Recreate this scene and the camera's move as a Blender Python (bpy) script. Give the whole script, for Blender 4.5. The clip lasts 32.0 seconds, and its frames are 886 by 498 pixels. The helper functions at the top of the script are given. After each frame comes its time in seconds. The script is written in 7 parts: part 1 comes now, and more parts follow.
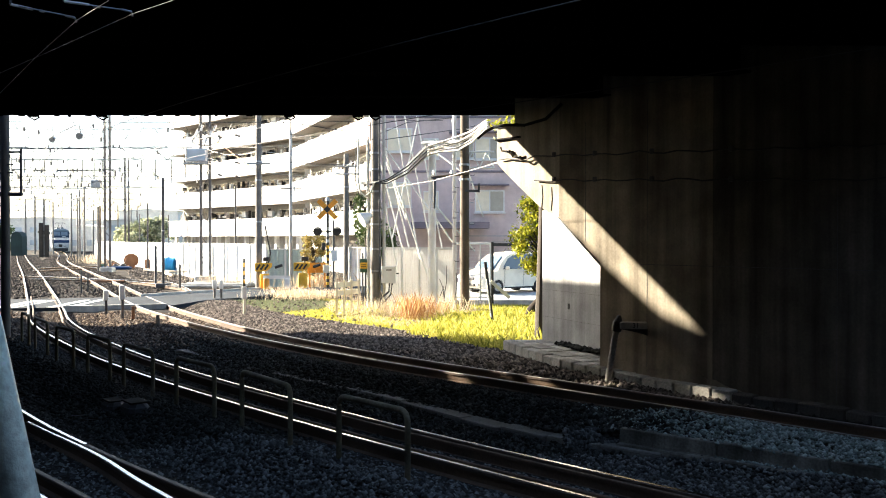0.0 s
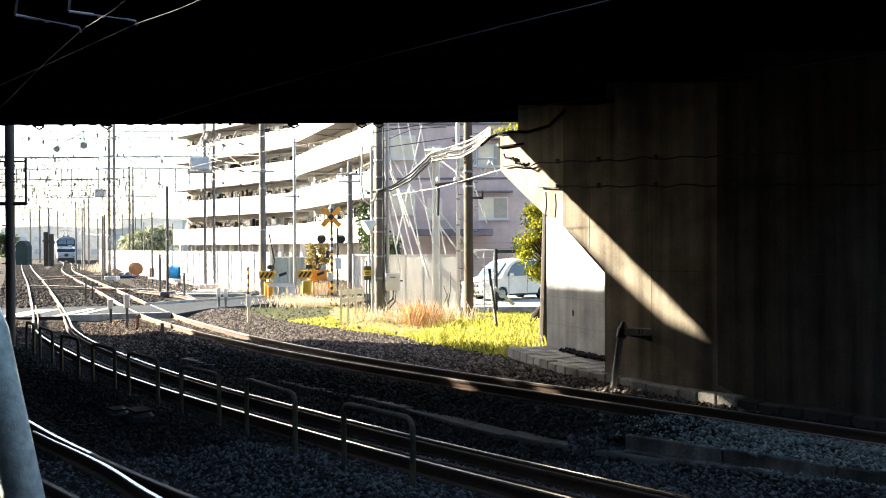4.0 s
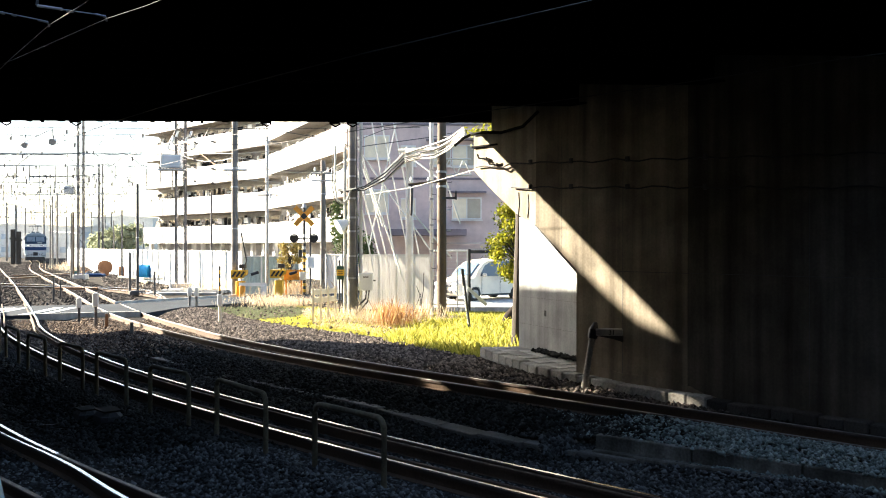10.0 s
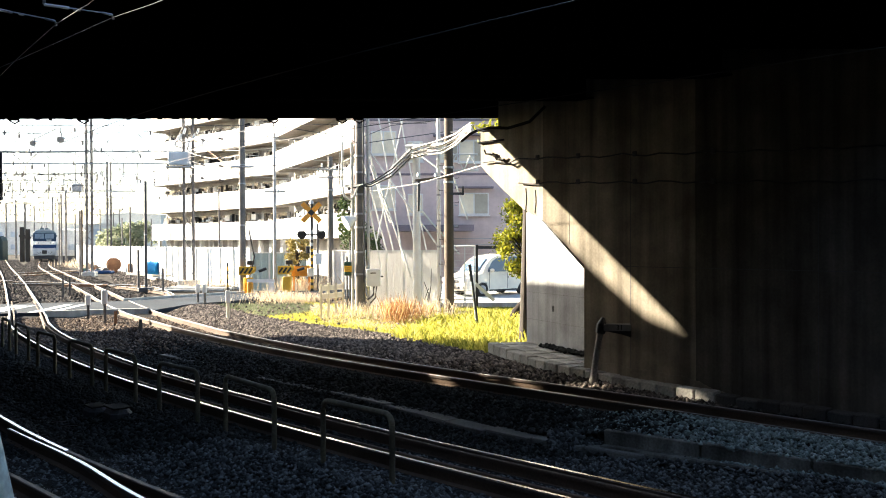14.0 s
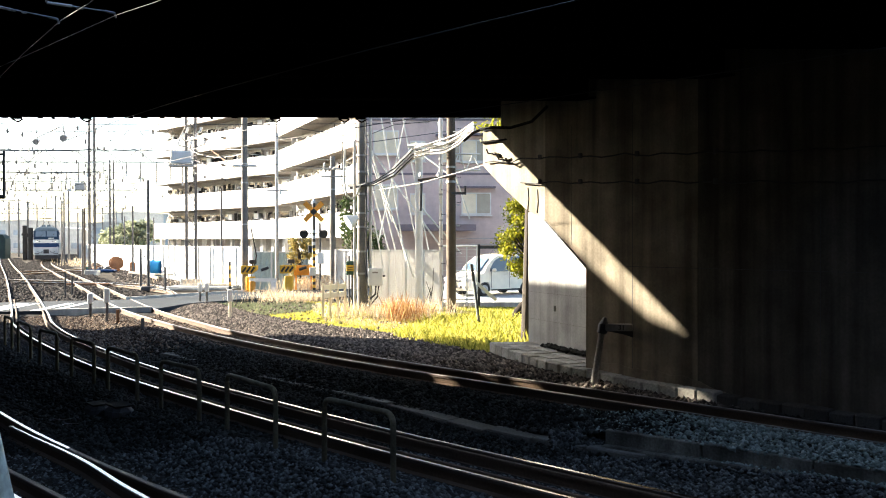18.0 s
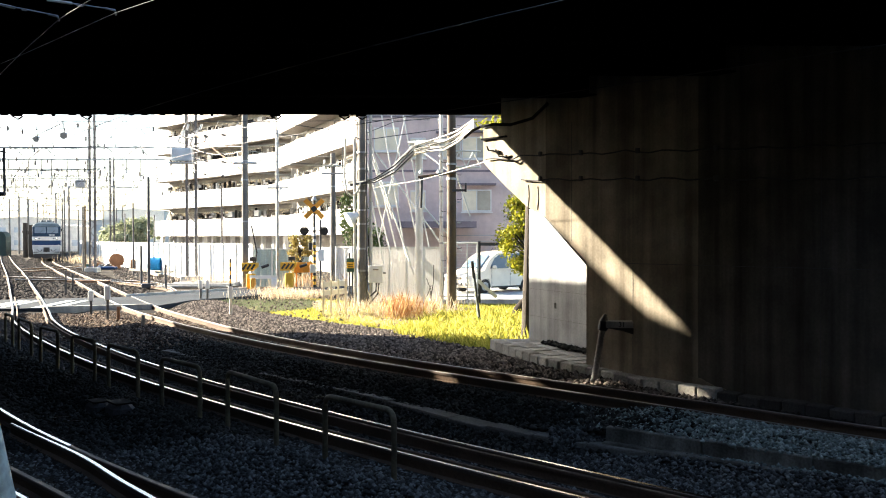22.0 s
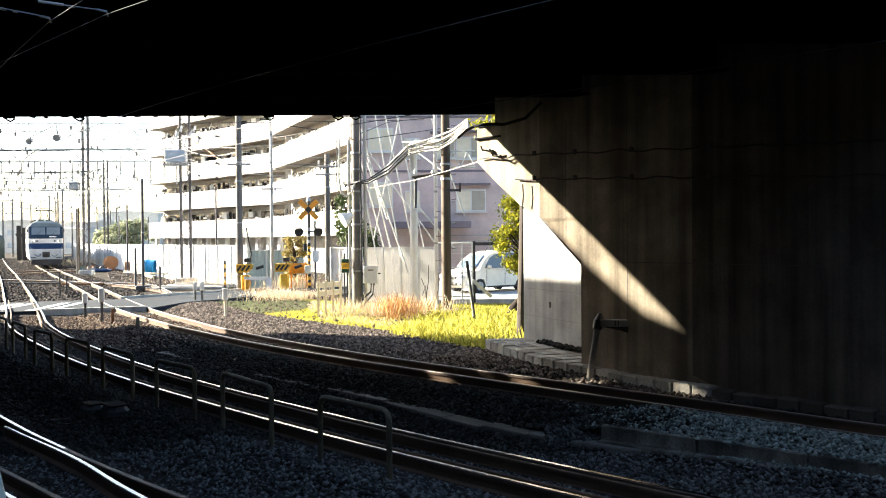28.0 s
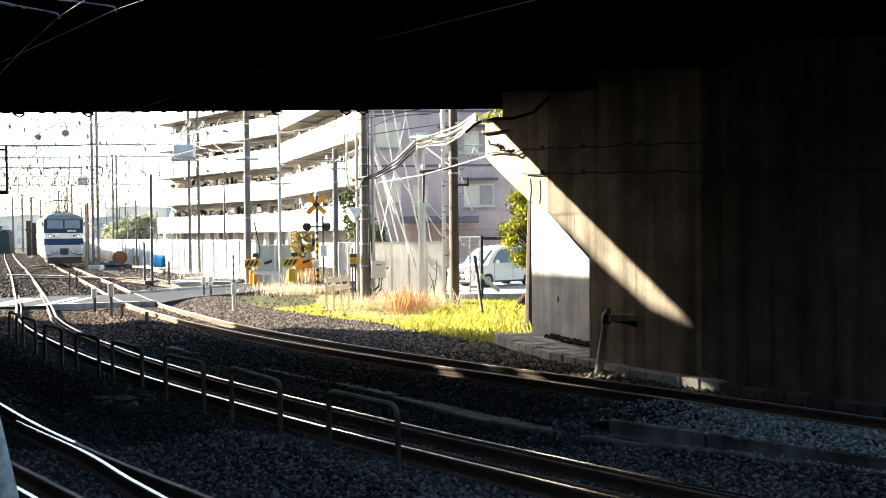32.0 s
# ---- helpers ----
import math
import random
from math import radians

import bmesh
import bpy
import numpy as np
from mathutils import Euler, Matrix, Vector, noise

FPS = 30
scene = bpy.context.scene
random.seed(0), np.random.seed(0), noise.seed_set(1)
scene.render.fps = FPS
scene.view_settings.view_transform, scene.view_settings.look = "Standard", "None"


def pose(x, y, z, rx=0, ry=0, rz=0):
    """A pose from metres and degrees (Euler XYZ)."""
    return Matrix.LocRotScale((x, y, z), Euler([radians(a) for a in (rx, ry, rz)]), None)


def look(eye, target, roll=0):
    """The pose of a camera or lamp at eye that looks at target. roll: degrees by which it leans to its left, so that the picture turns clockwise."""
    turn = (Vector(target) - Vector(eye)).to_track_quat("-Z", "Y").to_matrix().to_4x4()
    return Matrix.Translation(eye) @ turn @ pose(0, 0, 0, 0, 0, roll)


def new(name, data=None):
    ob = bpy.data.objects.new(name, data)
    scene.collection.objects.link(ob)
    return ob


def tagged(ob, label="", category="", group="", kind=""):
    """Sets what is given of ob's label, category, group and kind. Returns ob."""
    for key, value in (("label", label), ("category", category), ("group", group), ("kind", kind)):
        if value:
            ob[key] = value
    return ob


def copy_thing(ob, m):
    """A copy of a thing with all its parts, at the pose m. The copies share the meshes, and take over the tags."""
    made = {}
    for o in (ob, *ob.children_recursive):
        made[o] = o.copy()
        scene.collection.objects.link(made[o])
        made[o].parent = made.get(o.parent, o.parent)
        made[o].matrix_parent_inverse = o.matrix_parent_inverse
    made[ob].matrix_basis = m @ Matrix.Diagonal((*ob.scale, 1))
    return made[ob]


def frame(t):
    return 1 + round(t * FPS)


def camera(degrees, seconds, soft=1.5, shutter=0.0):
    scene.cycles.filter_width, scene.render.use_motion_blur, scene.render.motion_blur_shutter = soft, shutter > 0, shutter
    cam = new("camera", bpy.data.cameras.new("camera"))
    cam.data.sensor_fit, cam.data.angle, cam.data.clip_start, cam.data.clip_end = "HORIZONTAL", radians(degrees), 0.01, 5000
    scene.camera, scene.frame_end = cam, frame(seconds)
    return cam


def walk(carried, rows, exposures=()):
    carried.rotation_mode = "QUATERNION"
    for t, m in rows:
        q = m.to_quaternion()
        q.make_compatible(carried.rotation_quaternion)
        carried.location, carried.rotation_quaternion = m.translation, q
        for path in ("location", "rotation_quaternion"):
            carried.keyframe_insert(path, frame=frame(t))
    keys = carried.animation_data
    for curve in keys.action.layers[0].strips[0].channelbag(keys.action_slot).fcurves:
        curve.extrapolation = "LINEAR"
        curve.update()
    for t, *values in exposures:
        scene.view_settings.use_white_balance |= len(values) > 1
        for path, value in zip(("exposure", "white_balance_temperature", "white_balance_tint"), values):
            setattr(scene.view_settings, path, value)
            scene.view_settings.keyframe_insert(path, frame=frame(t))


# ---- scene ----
cam = camera(55.2, 32.0, soft=1.0)
PATH = [
    (0.0, 0.000, 2.350, 89.351, 0.000, -0.000),
    (0.5, 0.002, 2.350, 89.471, -0.025, 0.113),
    (1.0, 0.000, 2.350, 89.630, 0.002, 0.237),
    (1.5, 0.001, 2.350, 89.704, 0.027, 0.350),
    (2.0, 0.003, 2.350, 89.651, 0.031, 0.443),
    (2.5, 0.003, 2.349, 89.630, 0.114, 0.540),
    (3.0, 0.000, 2.350, 89.673, 0.251, 0.505),
    (3.5, -0.003, 2.350, 89.843, 0.327, 0.399),
    (5.5, 0.002, 2.353, 89.765, -0.000, -0.291),
    (6.0, 0.008, 2.349, 89.799, 0.064, -0.405),
    (6.5, 0.010, 2.349, 89.893, 0.103, -0.453),
    (7.0, 0.009, 2.350, 89.851, 0.102, -0.657),
    (7.5, 0.006, 2.349, 89.857, 0.083, -0.892),
    (8.0, 0.005, 2.350, 89.827, -0.028, -1.120),
    (8.5, 0.009, 2.353, 89.782, -0.204, -1.350),
    (9.0, 0.011, 2.353, 89.787, -0.251, -1.461),
    (9.5, 0.010, 2.349, 89.836, -0.164, -1.609),
    (10.0, 0.007, 2.348, 89.834, -0.046, -1.536),
    (10.5, 0.005, 2.351, 89.726, 0.042, -1.384),
    (11.0, 0.008, 2.352, 89.660, 0.029, -1.331),
    (11.5, 0.011, 2.352, 89.561, 0.052, -1.390),
    (12.0, 0.008, 2.352, 89.486, 0.229, -1.374),
    (12.5, 0.007, 2.351, 89.569, 0.397, -1.236),
    (13.0, 0.009, 2.349, 89.614, 0.434, -1.193),
    (13.5, 0.011, 2.351, 89.587, 0.358, -1.054),
    (14.0, 0.009, 2.355, 89.530, 0.235, -1.037),
    (14.5, 0.006, 2.355, 89.501, 0.130, -1.086),
    (16.5, 0.011, 2.353, 89.792, 0.263, -0.992),
    (17.0, 0.013, 2.351, 89.766, 0.198, -0.929),
    (17.5, 0.016, 2.349, 89.633, 0.097, -0.929),
    (18.0, 0.014, 2.349, 89.515, 0.055, -0.885),
    (18.5, 0.013, 2.352, 89.214, 0.064, -0.889),
    (19.0, 0.015, 2.354, 89.163, 0.037, -0.935),
    (19.5, 0.015, 2.353, 89.106, -0.026, -1.051),
    (20.0, 0.013, 2.352, 89.146, -0.052, -1.088),
    (20.5, 0.012, 2.352, 89.226, -0.062, -1.116),
    (21.0, 0.015, 2.352, 89.306, -0.056, -1.049),
    (21.5, 0.016, 2.351, 89.363, 0.014, -0.907),
    (22.0, 0.013, 2.351, 89.311, 0.089, -0.859),
    (22.5, 0.013, 2.351, 89.358, 0.150, -0.802),
    (23.0, 0.015, 2.351, 89.517, 0.213, -0.786),
    (23.5, 0.017, 2.350, 89.674, 0.261, -0.739),
    (24.0, 0.016, 2.348, 89.940, 0.305, -0.706),
    (24.5, 0.017, 2.347, 90.006, 0.336, -0.708),
    (25.0, 0.020, 2.346, 90.019, 0.345, -0.786),
    (25.5, 0.019, 2.347, 89.926, 0.360, -0.885),
    (27.5, 0.022, 2.347, 89.369, 0.429, -1.319),
    (28.0, 0.021, 2.347, 89.318, 0.464, -1.204),
    (28.5, 0.019, 2.351, 89.332, 0.507, -1.073),
    (29.0, 0.019, 2.352, 89.303, 0.547, -0.915),
    (29.5, 0.019, 2.351, 89.291, 0.552, -0.846),
    (30.0, 0.019, 2.351, 89.188, 0.538, -0.792),
    (30.5, 0.019, 2.351, 89.131, 0.532, -0.770),
    (31.0, 0.020, 2.352, 89.125, 0.542, -0.736),
    (31.5, 0.020, 2.352, 89.045, 0.550, -0.675),
    (32.0, 0.020, 2.349, 88.954, 0.549, -0.674),
]
walk(cam, [(t, pose(x, 0, z, rx, ry, rz)) for t, x, z, rx, ry, rz in PATH])

# ---- world, sun, exposure ----
SUN_FROM = Vector((-10.0, 4.06, 4.27)).normalized()
world = bpy.data.worlds.new("sky")
world.use_nodes = True
scene.world = world
wn = world.node_tree
sky = wn.nodes.new("ShaderNodeTexSky")
sky.sky_type = "NISHITA"
sky.sun_disc = False
sky.sun_elevation = math.asin(SUN_FROM.z)
sky.sun_rotation = math.atan2(SUN_FROM.x, SUN_FROM.y)
sky.air_density, sky.dust_density, sky.ozone_density = 1.0, 1.2, 1.0
wn.links.new(sky.outputs["Color"], wn.nodes["Background"].inputs["Color"])
wn.nodes["Background"].inputs["Strength"].default_value = 0.058
sun = new("sun", bpy.data.lights.new("sun", "SUN"))
sun.data.energy, sun.data.angle, sun.data.color = 5.0, radians(0.65), (1.0, 0.885, 0.71)
sun.matrix_world = look(SUN_FROM * 60, (0, 0, 0))
scene.view_settings.exposure = 2.95


# ---- mesh helpers ----
class Mesh:
    """Collects vertices and faces of one part."""

    def __init__(self):
        self.v, self.f = [], []

    def add(self, vs, fs):
        n = len(self.v)
        self.v += [tuple(p) for p in vs]
        self.f += [tuple(i + n for i in q) for q in fs]
        return self

    def box(self, c, size, rz=0.0, rx=0.0, ry=0.0, bevel=0.0):
        """A box, optionally with chamfered upright and top edges."""
        m = pose(*c, rx, ry, rz)
        a, b, d = (k / 2 for k in size)
        if bevel <= 0:
            vs = [m @ Vector((x, y, z)) for z in (-d, d) for x, y in ((-a, -b), (a, -b), (a, b), (-a, b))]
            return self.add(vs, [(3, 2, 1, 0), (4, 5, 6, 7), (0, 1, 5, 4), (1, 2, 6, 5), (2, 3, 7, 6), (3, 0, 4, 7)])
        k = min(bevel, a * .9, b * .9, d * .9)

        def ring(i, z):
            return [(-a + i, -b + i + k, z), (-a + i + k, -b + i, z), (a - i - k, -b + i, z), (a - i, -b + i + k, z),
                    (a - i, b - i - k, z), (a - i - k, b - i, z), (-a + i + k, b - i, z), (-a + i, b - i - k, z)]
        rings = [ring(k * .7, -d), ring(0, -d + k), ring(0, d - k), ring(k * .7, d)]
        vs = [m @ Vector(p) for r in rings for p in r]
        fs = [tuple(range(7, -1, -1)), tuple(range(24, 32))]
        for r in range(3):
            fs += [(r * 8 + i, r * 8 + (i + 1) % 8, r * 8 + 8 + (i + 1) % 8, r * 8 + 8 + i) for i in range(8)]
        return self.add(vs, fs)

    def tube(self, pts, r, n=8, r2=None, caps=True):
        """A round bar along points, tapering to r2."""
        pts = [Vector(p) for p in pts]
        r2 = r if r2 is None else r2
        vs, fs = [], []
        for i, p in enumerate(pts):
            t = (pts[min(i + 1, len(pts) - 1)] - pts[max(i - 1, 0)]).normalized()
            u = t.cross(Vector((0, 0, 1)) if abs(t.z) < .95 else Vector((1, 0, 0))).normalized()
            w = t.cross(u)
            q = r + (r2 - r) * i / max(1, len(pts) - 1)
            vs += [p + (u * math.cos(a) + w * math.sin(a)) * q for a in (2 * math.pi * k / n for k in range(n))]
            if i:
                o = (i - 1) * n
                fs += [(o + k, o + n + k, o + n + (k + 1) % n, o + (k + 1) % n) for k in range(n)]
        if caps:
            fs += [tuple(range(n)), tuple(len(vs) - 1 - k for k in range(n))]
        return self.add(vs, fs)

    def disc(self, c, r, depth, axis, n=20, r2=None):
        a = Vector(axis).normalized() * depth / 2
        return self.tube([Vector(c) - a, Vector(c) + a], r, n, r2)

    def prism(self, poly, origin, u, w, depth_vec):
        """A polygon in the plane (u, w), pushed along depth_vec."""
        o, u, w, dv = Vector(origin), Vector(u), Vector(w), Vector(depth_vec)
        n = len(poly)
        a = [o + u * x + w * y for x, y in poly]
        fs = [tuple(range(n)), tuple(range(2 * n - 1, n - 1, -1))]
        fs += [(i, i + n, (i + 1) % n + n, (i + 1) % n) for i in range(n)]
        return self.add(a + [p + dv for p in a], fs)

    def sweep(self, sections, closed=True):
        """Joins equal rings of points."""
        n = len(sections[0])
        vs = [p for s in sections for p in s]
        fs = []
        for i in range(len(sections) - 1):
            o = i * n
            for k in range(n if closed else n - 1):
                fs.append((o + k, o + (k + 1) % n, o + n + (k + 1) % n, o + n + k))
        if closed:
            fs += [tuple(range(n - 1, -1, -1)), tuple(range(len(vs) - n, len(vs)))]
        return self.add(vs, fs)

    def data(self, name, material, smooth=False):
        me = bpy.data.meshes.new(name)
        me.from_pydata(self.v, [], self.f)
        me.materials.append(material)
        bm = bmesh.new()
        bm.from_mesh(me)
        bmesh.ops.recalc_face_normals(bm, faces=bm.faces)
        bm.to_mesh(me)
        bm.free()
        if smooth:
            me.polygons.foreach_set("use_smooth", [True] * len(me.polygons))
            me.set_sharp_from_angle(angle=radians(40))
        return me


def part(name, m, material, parent, label="", smooth=False):
    """Links a Mesh (or mesh data) as one object under a thing or part."""
    ob = new(name, m.data(name, material, smooth) if isinstance(m, Mesh) else m)
    ob.parent = parent
    ob.matrix_parent_inverse = parent.matrix_basis.inverted() if parent.parent is None else (parent.parent.matrix_basis).inverted() @ Matrix.Identity(4)
    if parent.parent is not None:
        ob.matrix_parent_inverse = Matrix.Identity(4)
    if label:
        tagged(ob, label)
    return ob


def thing(name, label, category, at=(0, 0, 0), group="", kind=""):
    ob = new(name)
    ob.empty_display_size = 0.2
    ob.matrix_basis = Matrix.Translation(at)
    return tagged(ob, label, category, group, kind)


def single(name, m, material, label, category, group="", kind="", smooth=False):
    ob = new(name, m.data(name, material, smooth))
    return tagged(ob, label, category, group, kind)


def spline(pts, step):
    """Points at even steps along a smooth line through pts."""
    P = [Vector((*p, 0)) if len(p) == 2 else Vector(p) for p in pts]
    P = [P[0] * 2 - P[1]] + P + [P[-1] * 2 - P[-2]]
    fine = []
    for i in range(1, len(P) - 2):
        a, b, c, d = P[i - 1:i + 3]
        n = max(4, int((c - b).length / 0.25))
        for k in range(n):
            t = k / n
            fine.append(0.5 * (2 * b + (c - a) * t + (2 * a - 5 * b + 4 * c - d) * t * t + (3 * b - a - 3 * c + d) * t ** 3))
    fine.append(P[-2])
    out, need = [fine[0]], step
    for p, q in zip(fine, fine[1:]):
        L = (q - p).length
        while need <= L:
            out.append(p.lerp(q, need / L))
            need += step
        need -= L
    return out


def frames_of(path):
    """(place, way, left) along a path."""
    res = []
    for i, p in enumerate(path):
        t = (path[min(i + 1, len(path) - 1)] - path[max(i - 1, 0)]).normalized()
        res.append((p, t, Vector((-t.y, t.x, 0)).normalized()))
    return res


# ---- materials ----
def material(name, color, rough=0.8, metal=0.0, grain=40.0, vary=0.25, stain=1.2, stains=0.25, bump=0.3, bump_scale=60.0, tint=None, spec=0.5, each=0.0, streak=0.0):
    """A worn surface: fine grain, large stains, upright streaks, relief, and a difference from piece to piece."""
    mt = bpy.data.materials.new(name)
    mt.use_nodes = True
    nt = mt.node_tree
    N, L = nt.nodes, nt.links
    b = N["Principled BSDF"]
    b.inputs["Roughness"].default_value = rough
    b.inputs["Metallic"].default_value = metal
    b.inputs["Specular IOR Level"].default_value = spec
    co = N.new("ShaderNodeTexCoord")

    def noise_at(scale, detail, vec=None):
        n = N.new("ShaderNodeTexNoise")
        n.inputs["Scale"].default_value = scale
        n.inputs["Detail"].default_value = detail
        L.new(vec if vec else co.outputs["Object"], n.inputs["Vector"])
        return n.outputs["Fac"]

    def spread(fac, lo, hi):
        m = N.new("ShaderNodeMapRange")
        m.inputs["From Min"].default_value, m.inputs["From Max"].default_value = 0.3, 0.7
        m.inputs["To Min"].default_value, m.inputs["To Max"].default_value = lo, hi
        L.new(fac, m.inputs["Value"])
        return m.outputs["Result"]

    def times(a, bb):
        m = N.new("ShaderNodeMath")
        m.operation = "MULTIPLY"
        L.new(a, m.inputs[0])
        L.new(bb, m.inputs[1])
        return m.outputs[0]
    fine = noise_at(grain, 6)
    k = times(spread(fine, 1 - vary, 1 + vary), spread(noise_at(stain, 4), 1 - stains, 1 + stains * .6))
    if streak:
        mp = N.new("ShaderNodeMapping")
        mp.inputs["Scale"].default_value = (3.0, 3.0, 0.12)
        L.new(co.outputs["Object"], mp.inputs["Vector"])
        k = times(k, spread(noise_at(1.4, 5, mp.outputs["Vector"]), 1 - streak, 1 + streak * .5))
    if each:
        oi = N.new("ShaderNodeObjectInfo")
        m = N.new("ShaderNodeMapRange")
        m.inputs["To Min"].default_value, m.inputs["To Max"].default_value = 1 - each, 1 + each
        L.new(oi.outputs["Random"], m.inputs["Value"])
        k = times(k, m.outputs["Result"])
    mix = N.new("ShaderNodeMix")
    mix.data_type = "RGBA"
    mix.inputs["A"].default_value = (*color, 1)
    mix.inputs["B"].default_value = (*(tint or [c * .75 for c in color]), 1)
    L.new(noise_at(stain * 2.7, 5), mix.inputs["Factor"])
    sc = N.new("ShaderNodeVectorMath")
    sc.operation = "SCALE"
    L.new(mix.outputs["Result"], sc.inputs[0])
    L.new(k, sc.inputs["Scale"])
    L.new(sc.outputs["Vector"], b.inputs["Base Color"])
    if bump:
        bp = N.new("ShaderNodeBump")
        bp.inputs["Strength"].default_value = bump
        bp.inputs["Distance"].default_value = 0.01
        L.new(noise_at(bump_scale, 6), bp.inputs["Height"])
        L.new(bp.outputs["Normal"], b.inputs["Normal"])
    return mt


def island(name, colors, rough=0.9, translucent=0.0, spec=0.3):
    """Many small pieces in one mesh, each of its own shade."""
    mt = bpy.data.materials.new(name)
    mt.use_nodes = True
    N, L = mt.node_tree.nodes, mt.node_tree.links
    b = N["Principled BSDF"]
    b.inputs["Roughness"].default_value = rough
    b.inputs["Specular IOR Level"].default_value = spec
    g = N.new("ShaderNodeNewGeometry")
    r = N.new("ShaderNodeValToRGB")
    r.color_ramp.elements[0].color = (*colors[0], 1)
    r.color_ramp.elements[1].color = (*colors[-1], 1)
    for i, c in enumerate(colors[1:-1]):
        r.color_ramp.elements.new((i + 1) / (len(colors) - 1)).color = (*c, 1)
    L.new(g.outputs["Random Per Island"], r.inputs["Fac"])
    L.new(r.outputs["Color"], b.inputs["Base Color"])
    if translucent:
        t = N.new("ShaderNodeBsdfTranslucent")
        L.new(r.outputs["Color"], t.inputs["Color"])
        m = N.new("ShaderNodeMixShader")
        m.inputs["Fac"].default_value = translucent
        L.new(b.outputs["BSDF"], m.inputs[1])
        L.new(t.outputs["BSDF"], m.inputs[2])
        L.new(m.outputs["Shader"], N["Material Output"].inputs["Surface"])
    return mt


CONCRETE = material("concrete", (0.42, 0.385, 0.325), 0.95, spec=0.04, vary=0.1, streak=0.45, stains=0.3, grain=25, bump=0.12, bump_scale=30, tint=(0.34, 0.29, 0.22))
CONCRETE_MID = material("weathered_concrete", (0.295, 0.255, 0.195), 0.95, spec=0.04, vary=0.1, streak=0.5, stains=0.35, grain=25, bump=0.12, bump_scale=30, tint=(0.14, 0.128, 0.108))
# darker copy of the wall's concrete; the dim depth is put into its colour
CONCRETE_SHADED = material("shaded_streaked_concrete", (0.125, 0.116, 0.096), 0.95, spec=0.04, vary=0.12, streak=0.6, stains=0.35, grain=25, bump=0.15, bump_scale=30, tint=(0.07, 0.066, 0.058))
CONCRETE_PALE = material("pale_concrete", (0.50, 0.51, 0.50), 0.9, spec=0.15, vary=0.1, streak=0.3, stains=0.3, grain=30, each=0.12)
# for the unseen blocks, dark so that they bounce little light
BLOCK_DARK = material("light_block_dark", (0.055, 0.05, 0.045), 0.8, stains=0.3, streak=0.3)
CONCRETE_KERB = material("kerb_concrete", (0.40, 0.385, 0.35), 0.9, spec=0.1, stains=0.4, each=0.2, grain=30)
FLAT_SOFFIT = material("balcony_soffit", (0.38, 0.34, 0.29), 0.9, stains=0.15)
# far blacker than steel: the deep shade under the deck is in this colour
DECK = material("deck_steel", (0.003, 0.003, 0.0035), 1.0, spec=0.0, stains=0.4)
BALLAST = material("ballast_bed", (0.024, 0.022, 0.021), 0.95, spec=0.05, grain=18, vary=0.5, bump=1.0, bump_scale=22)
# near-black: the shade under the deck is put into these stones
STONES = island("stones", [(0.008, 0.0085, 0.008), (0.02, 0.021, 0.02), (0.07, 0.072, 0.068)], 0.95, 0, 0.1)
# fresh ballast, its tones lifted and blued for the skylight on it
STONES_NEW = island("fresh_skylit_stones", [(0.09, 0.115, 0.108), (0.17, 0.20, 0.185), (0.34, 0.385, 0.35)], 0.9, 0, 0.2)
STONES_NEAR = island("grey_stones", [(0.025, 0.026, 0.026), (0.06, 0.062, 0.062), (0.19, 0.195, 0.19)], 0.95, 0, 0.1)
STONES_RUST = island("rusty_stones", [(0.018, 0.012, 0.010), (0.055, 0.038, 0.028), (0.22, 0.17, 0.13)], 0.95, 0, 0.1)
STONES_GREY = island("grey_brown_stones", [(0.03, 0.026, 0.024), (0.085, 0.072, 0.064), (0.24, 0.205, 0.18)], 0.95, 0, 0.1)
SOIL = material("soil", (0.055, 0.049, 0.042), 0.95, spec=0.05, grain=8, vary=0.4, stain=0.3, stains=0.4, bump=0.8, bump_scale=15)
RAIL_TOP = material("rail_head", (0.62, 0.60, 0.57), 0.22, 1.0, vary=0.1, stains=0.1, bump=0.02)
RAIL_DULL = material("dull_rail_head", (0.35, 0.33, 0.31), 0.4, 1.0, vary=0.15, stains=0.2, bump=0.05)
RAIL_RUST = material("rail_rust", (0.11, 0.068, 0.042), 0.9, 0.0, stains=0.4)
SLEEPER = material("sleeper_concrete", (0.08, 0.074, 0.068), 0.95, spec=0.08, each=0.25, stains=0.4)
SLEEPER_WOOD = material("sleeper_wood", (0.05, 0.042, 0.036), 0.95, spec=0.08, each=0.3, stains=0.4)
ASPHALT = material("asphalt", (0.040, 0.050, 0.062), 0.95, spec=0.08, grain=60, stains=0.25, stain=0.4)
PAINT_WHITE = material("white_paint", (0.78, 0.78, 0.76), 0.6, vary=0.06, stains=0.12, bump=0.1)
FENCE_WHITE = material("white_panel", (0.66, 0.71, 0.76), 0.6, vary=0.05, stains=0.1, each=0.06, streak=0.1)
FENCE_GREY = material("grey_panel", (0.78, 0.78, 0.76), 0.5, 0.0, vary=0.06, stains=0.15, each=0.08)
FLAT_WHITE = material("facade_white", (0.80, 0.79, 0.76), 0.8, vary=0.04, stains=0.08, streak=0.08, grain=12)
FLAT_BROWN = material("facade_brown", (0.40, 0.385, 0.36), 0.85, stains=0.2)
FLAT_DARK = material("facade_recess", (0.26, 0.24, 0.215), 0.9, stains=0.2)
MAUVE = material("mauve_wall", (0.66, 0.535, 0.52), 0.85, vary=0.08, stains=0.12, bump=0.3, bump_scale=12, streak=0.06)
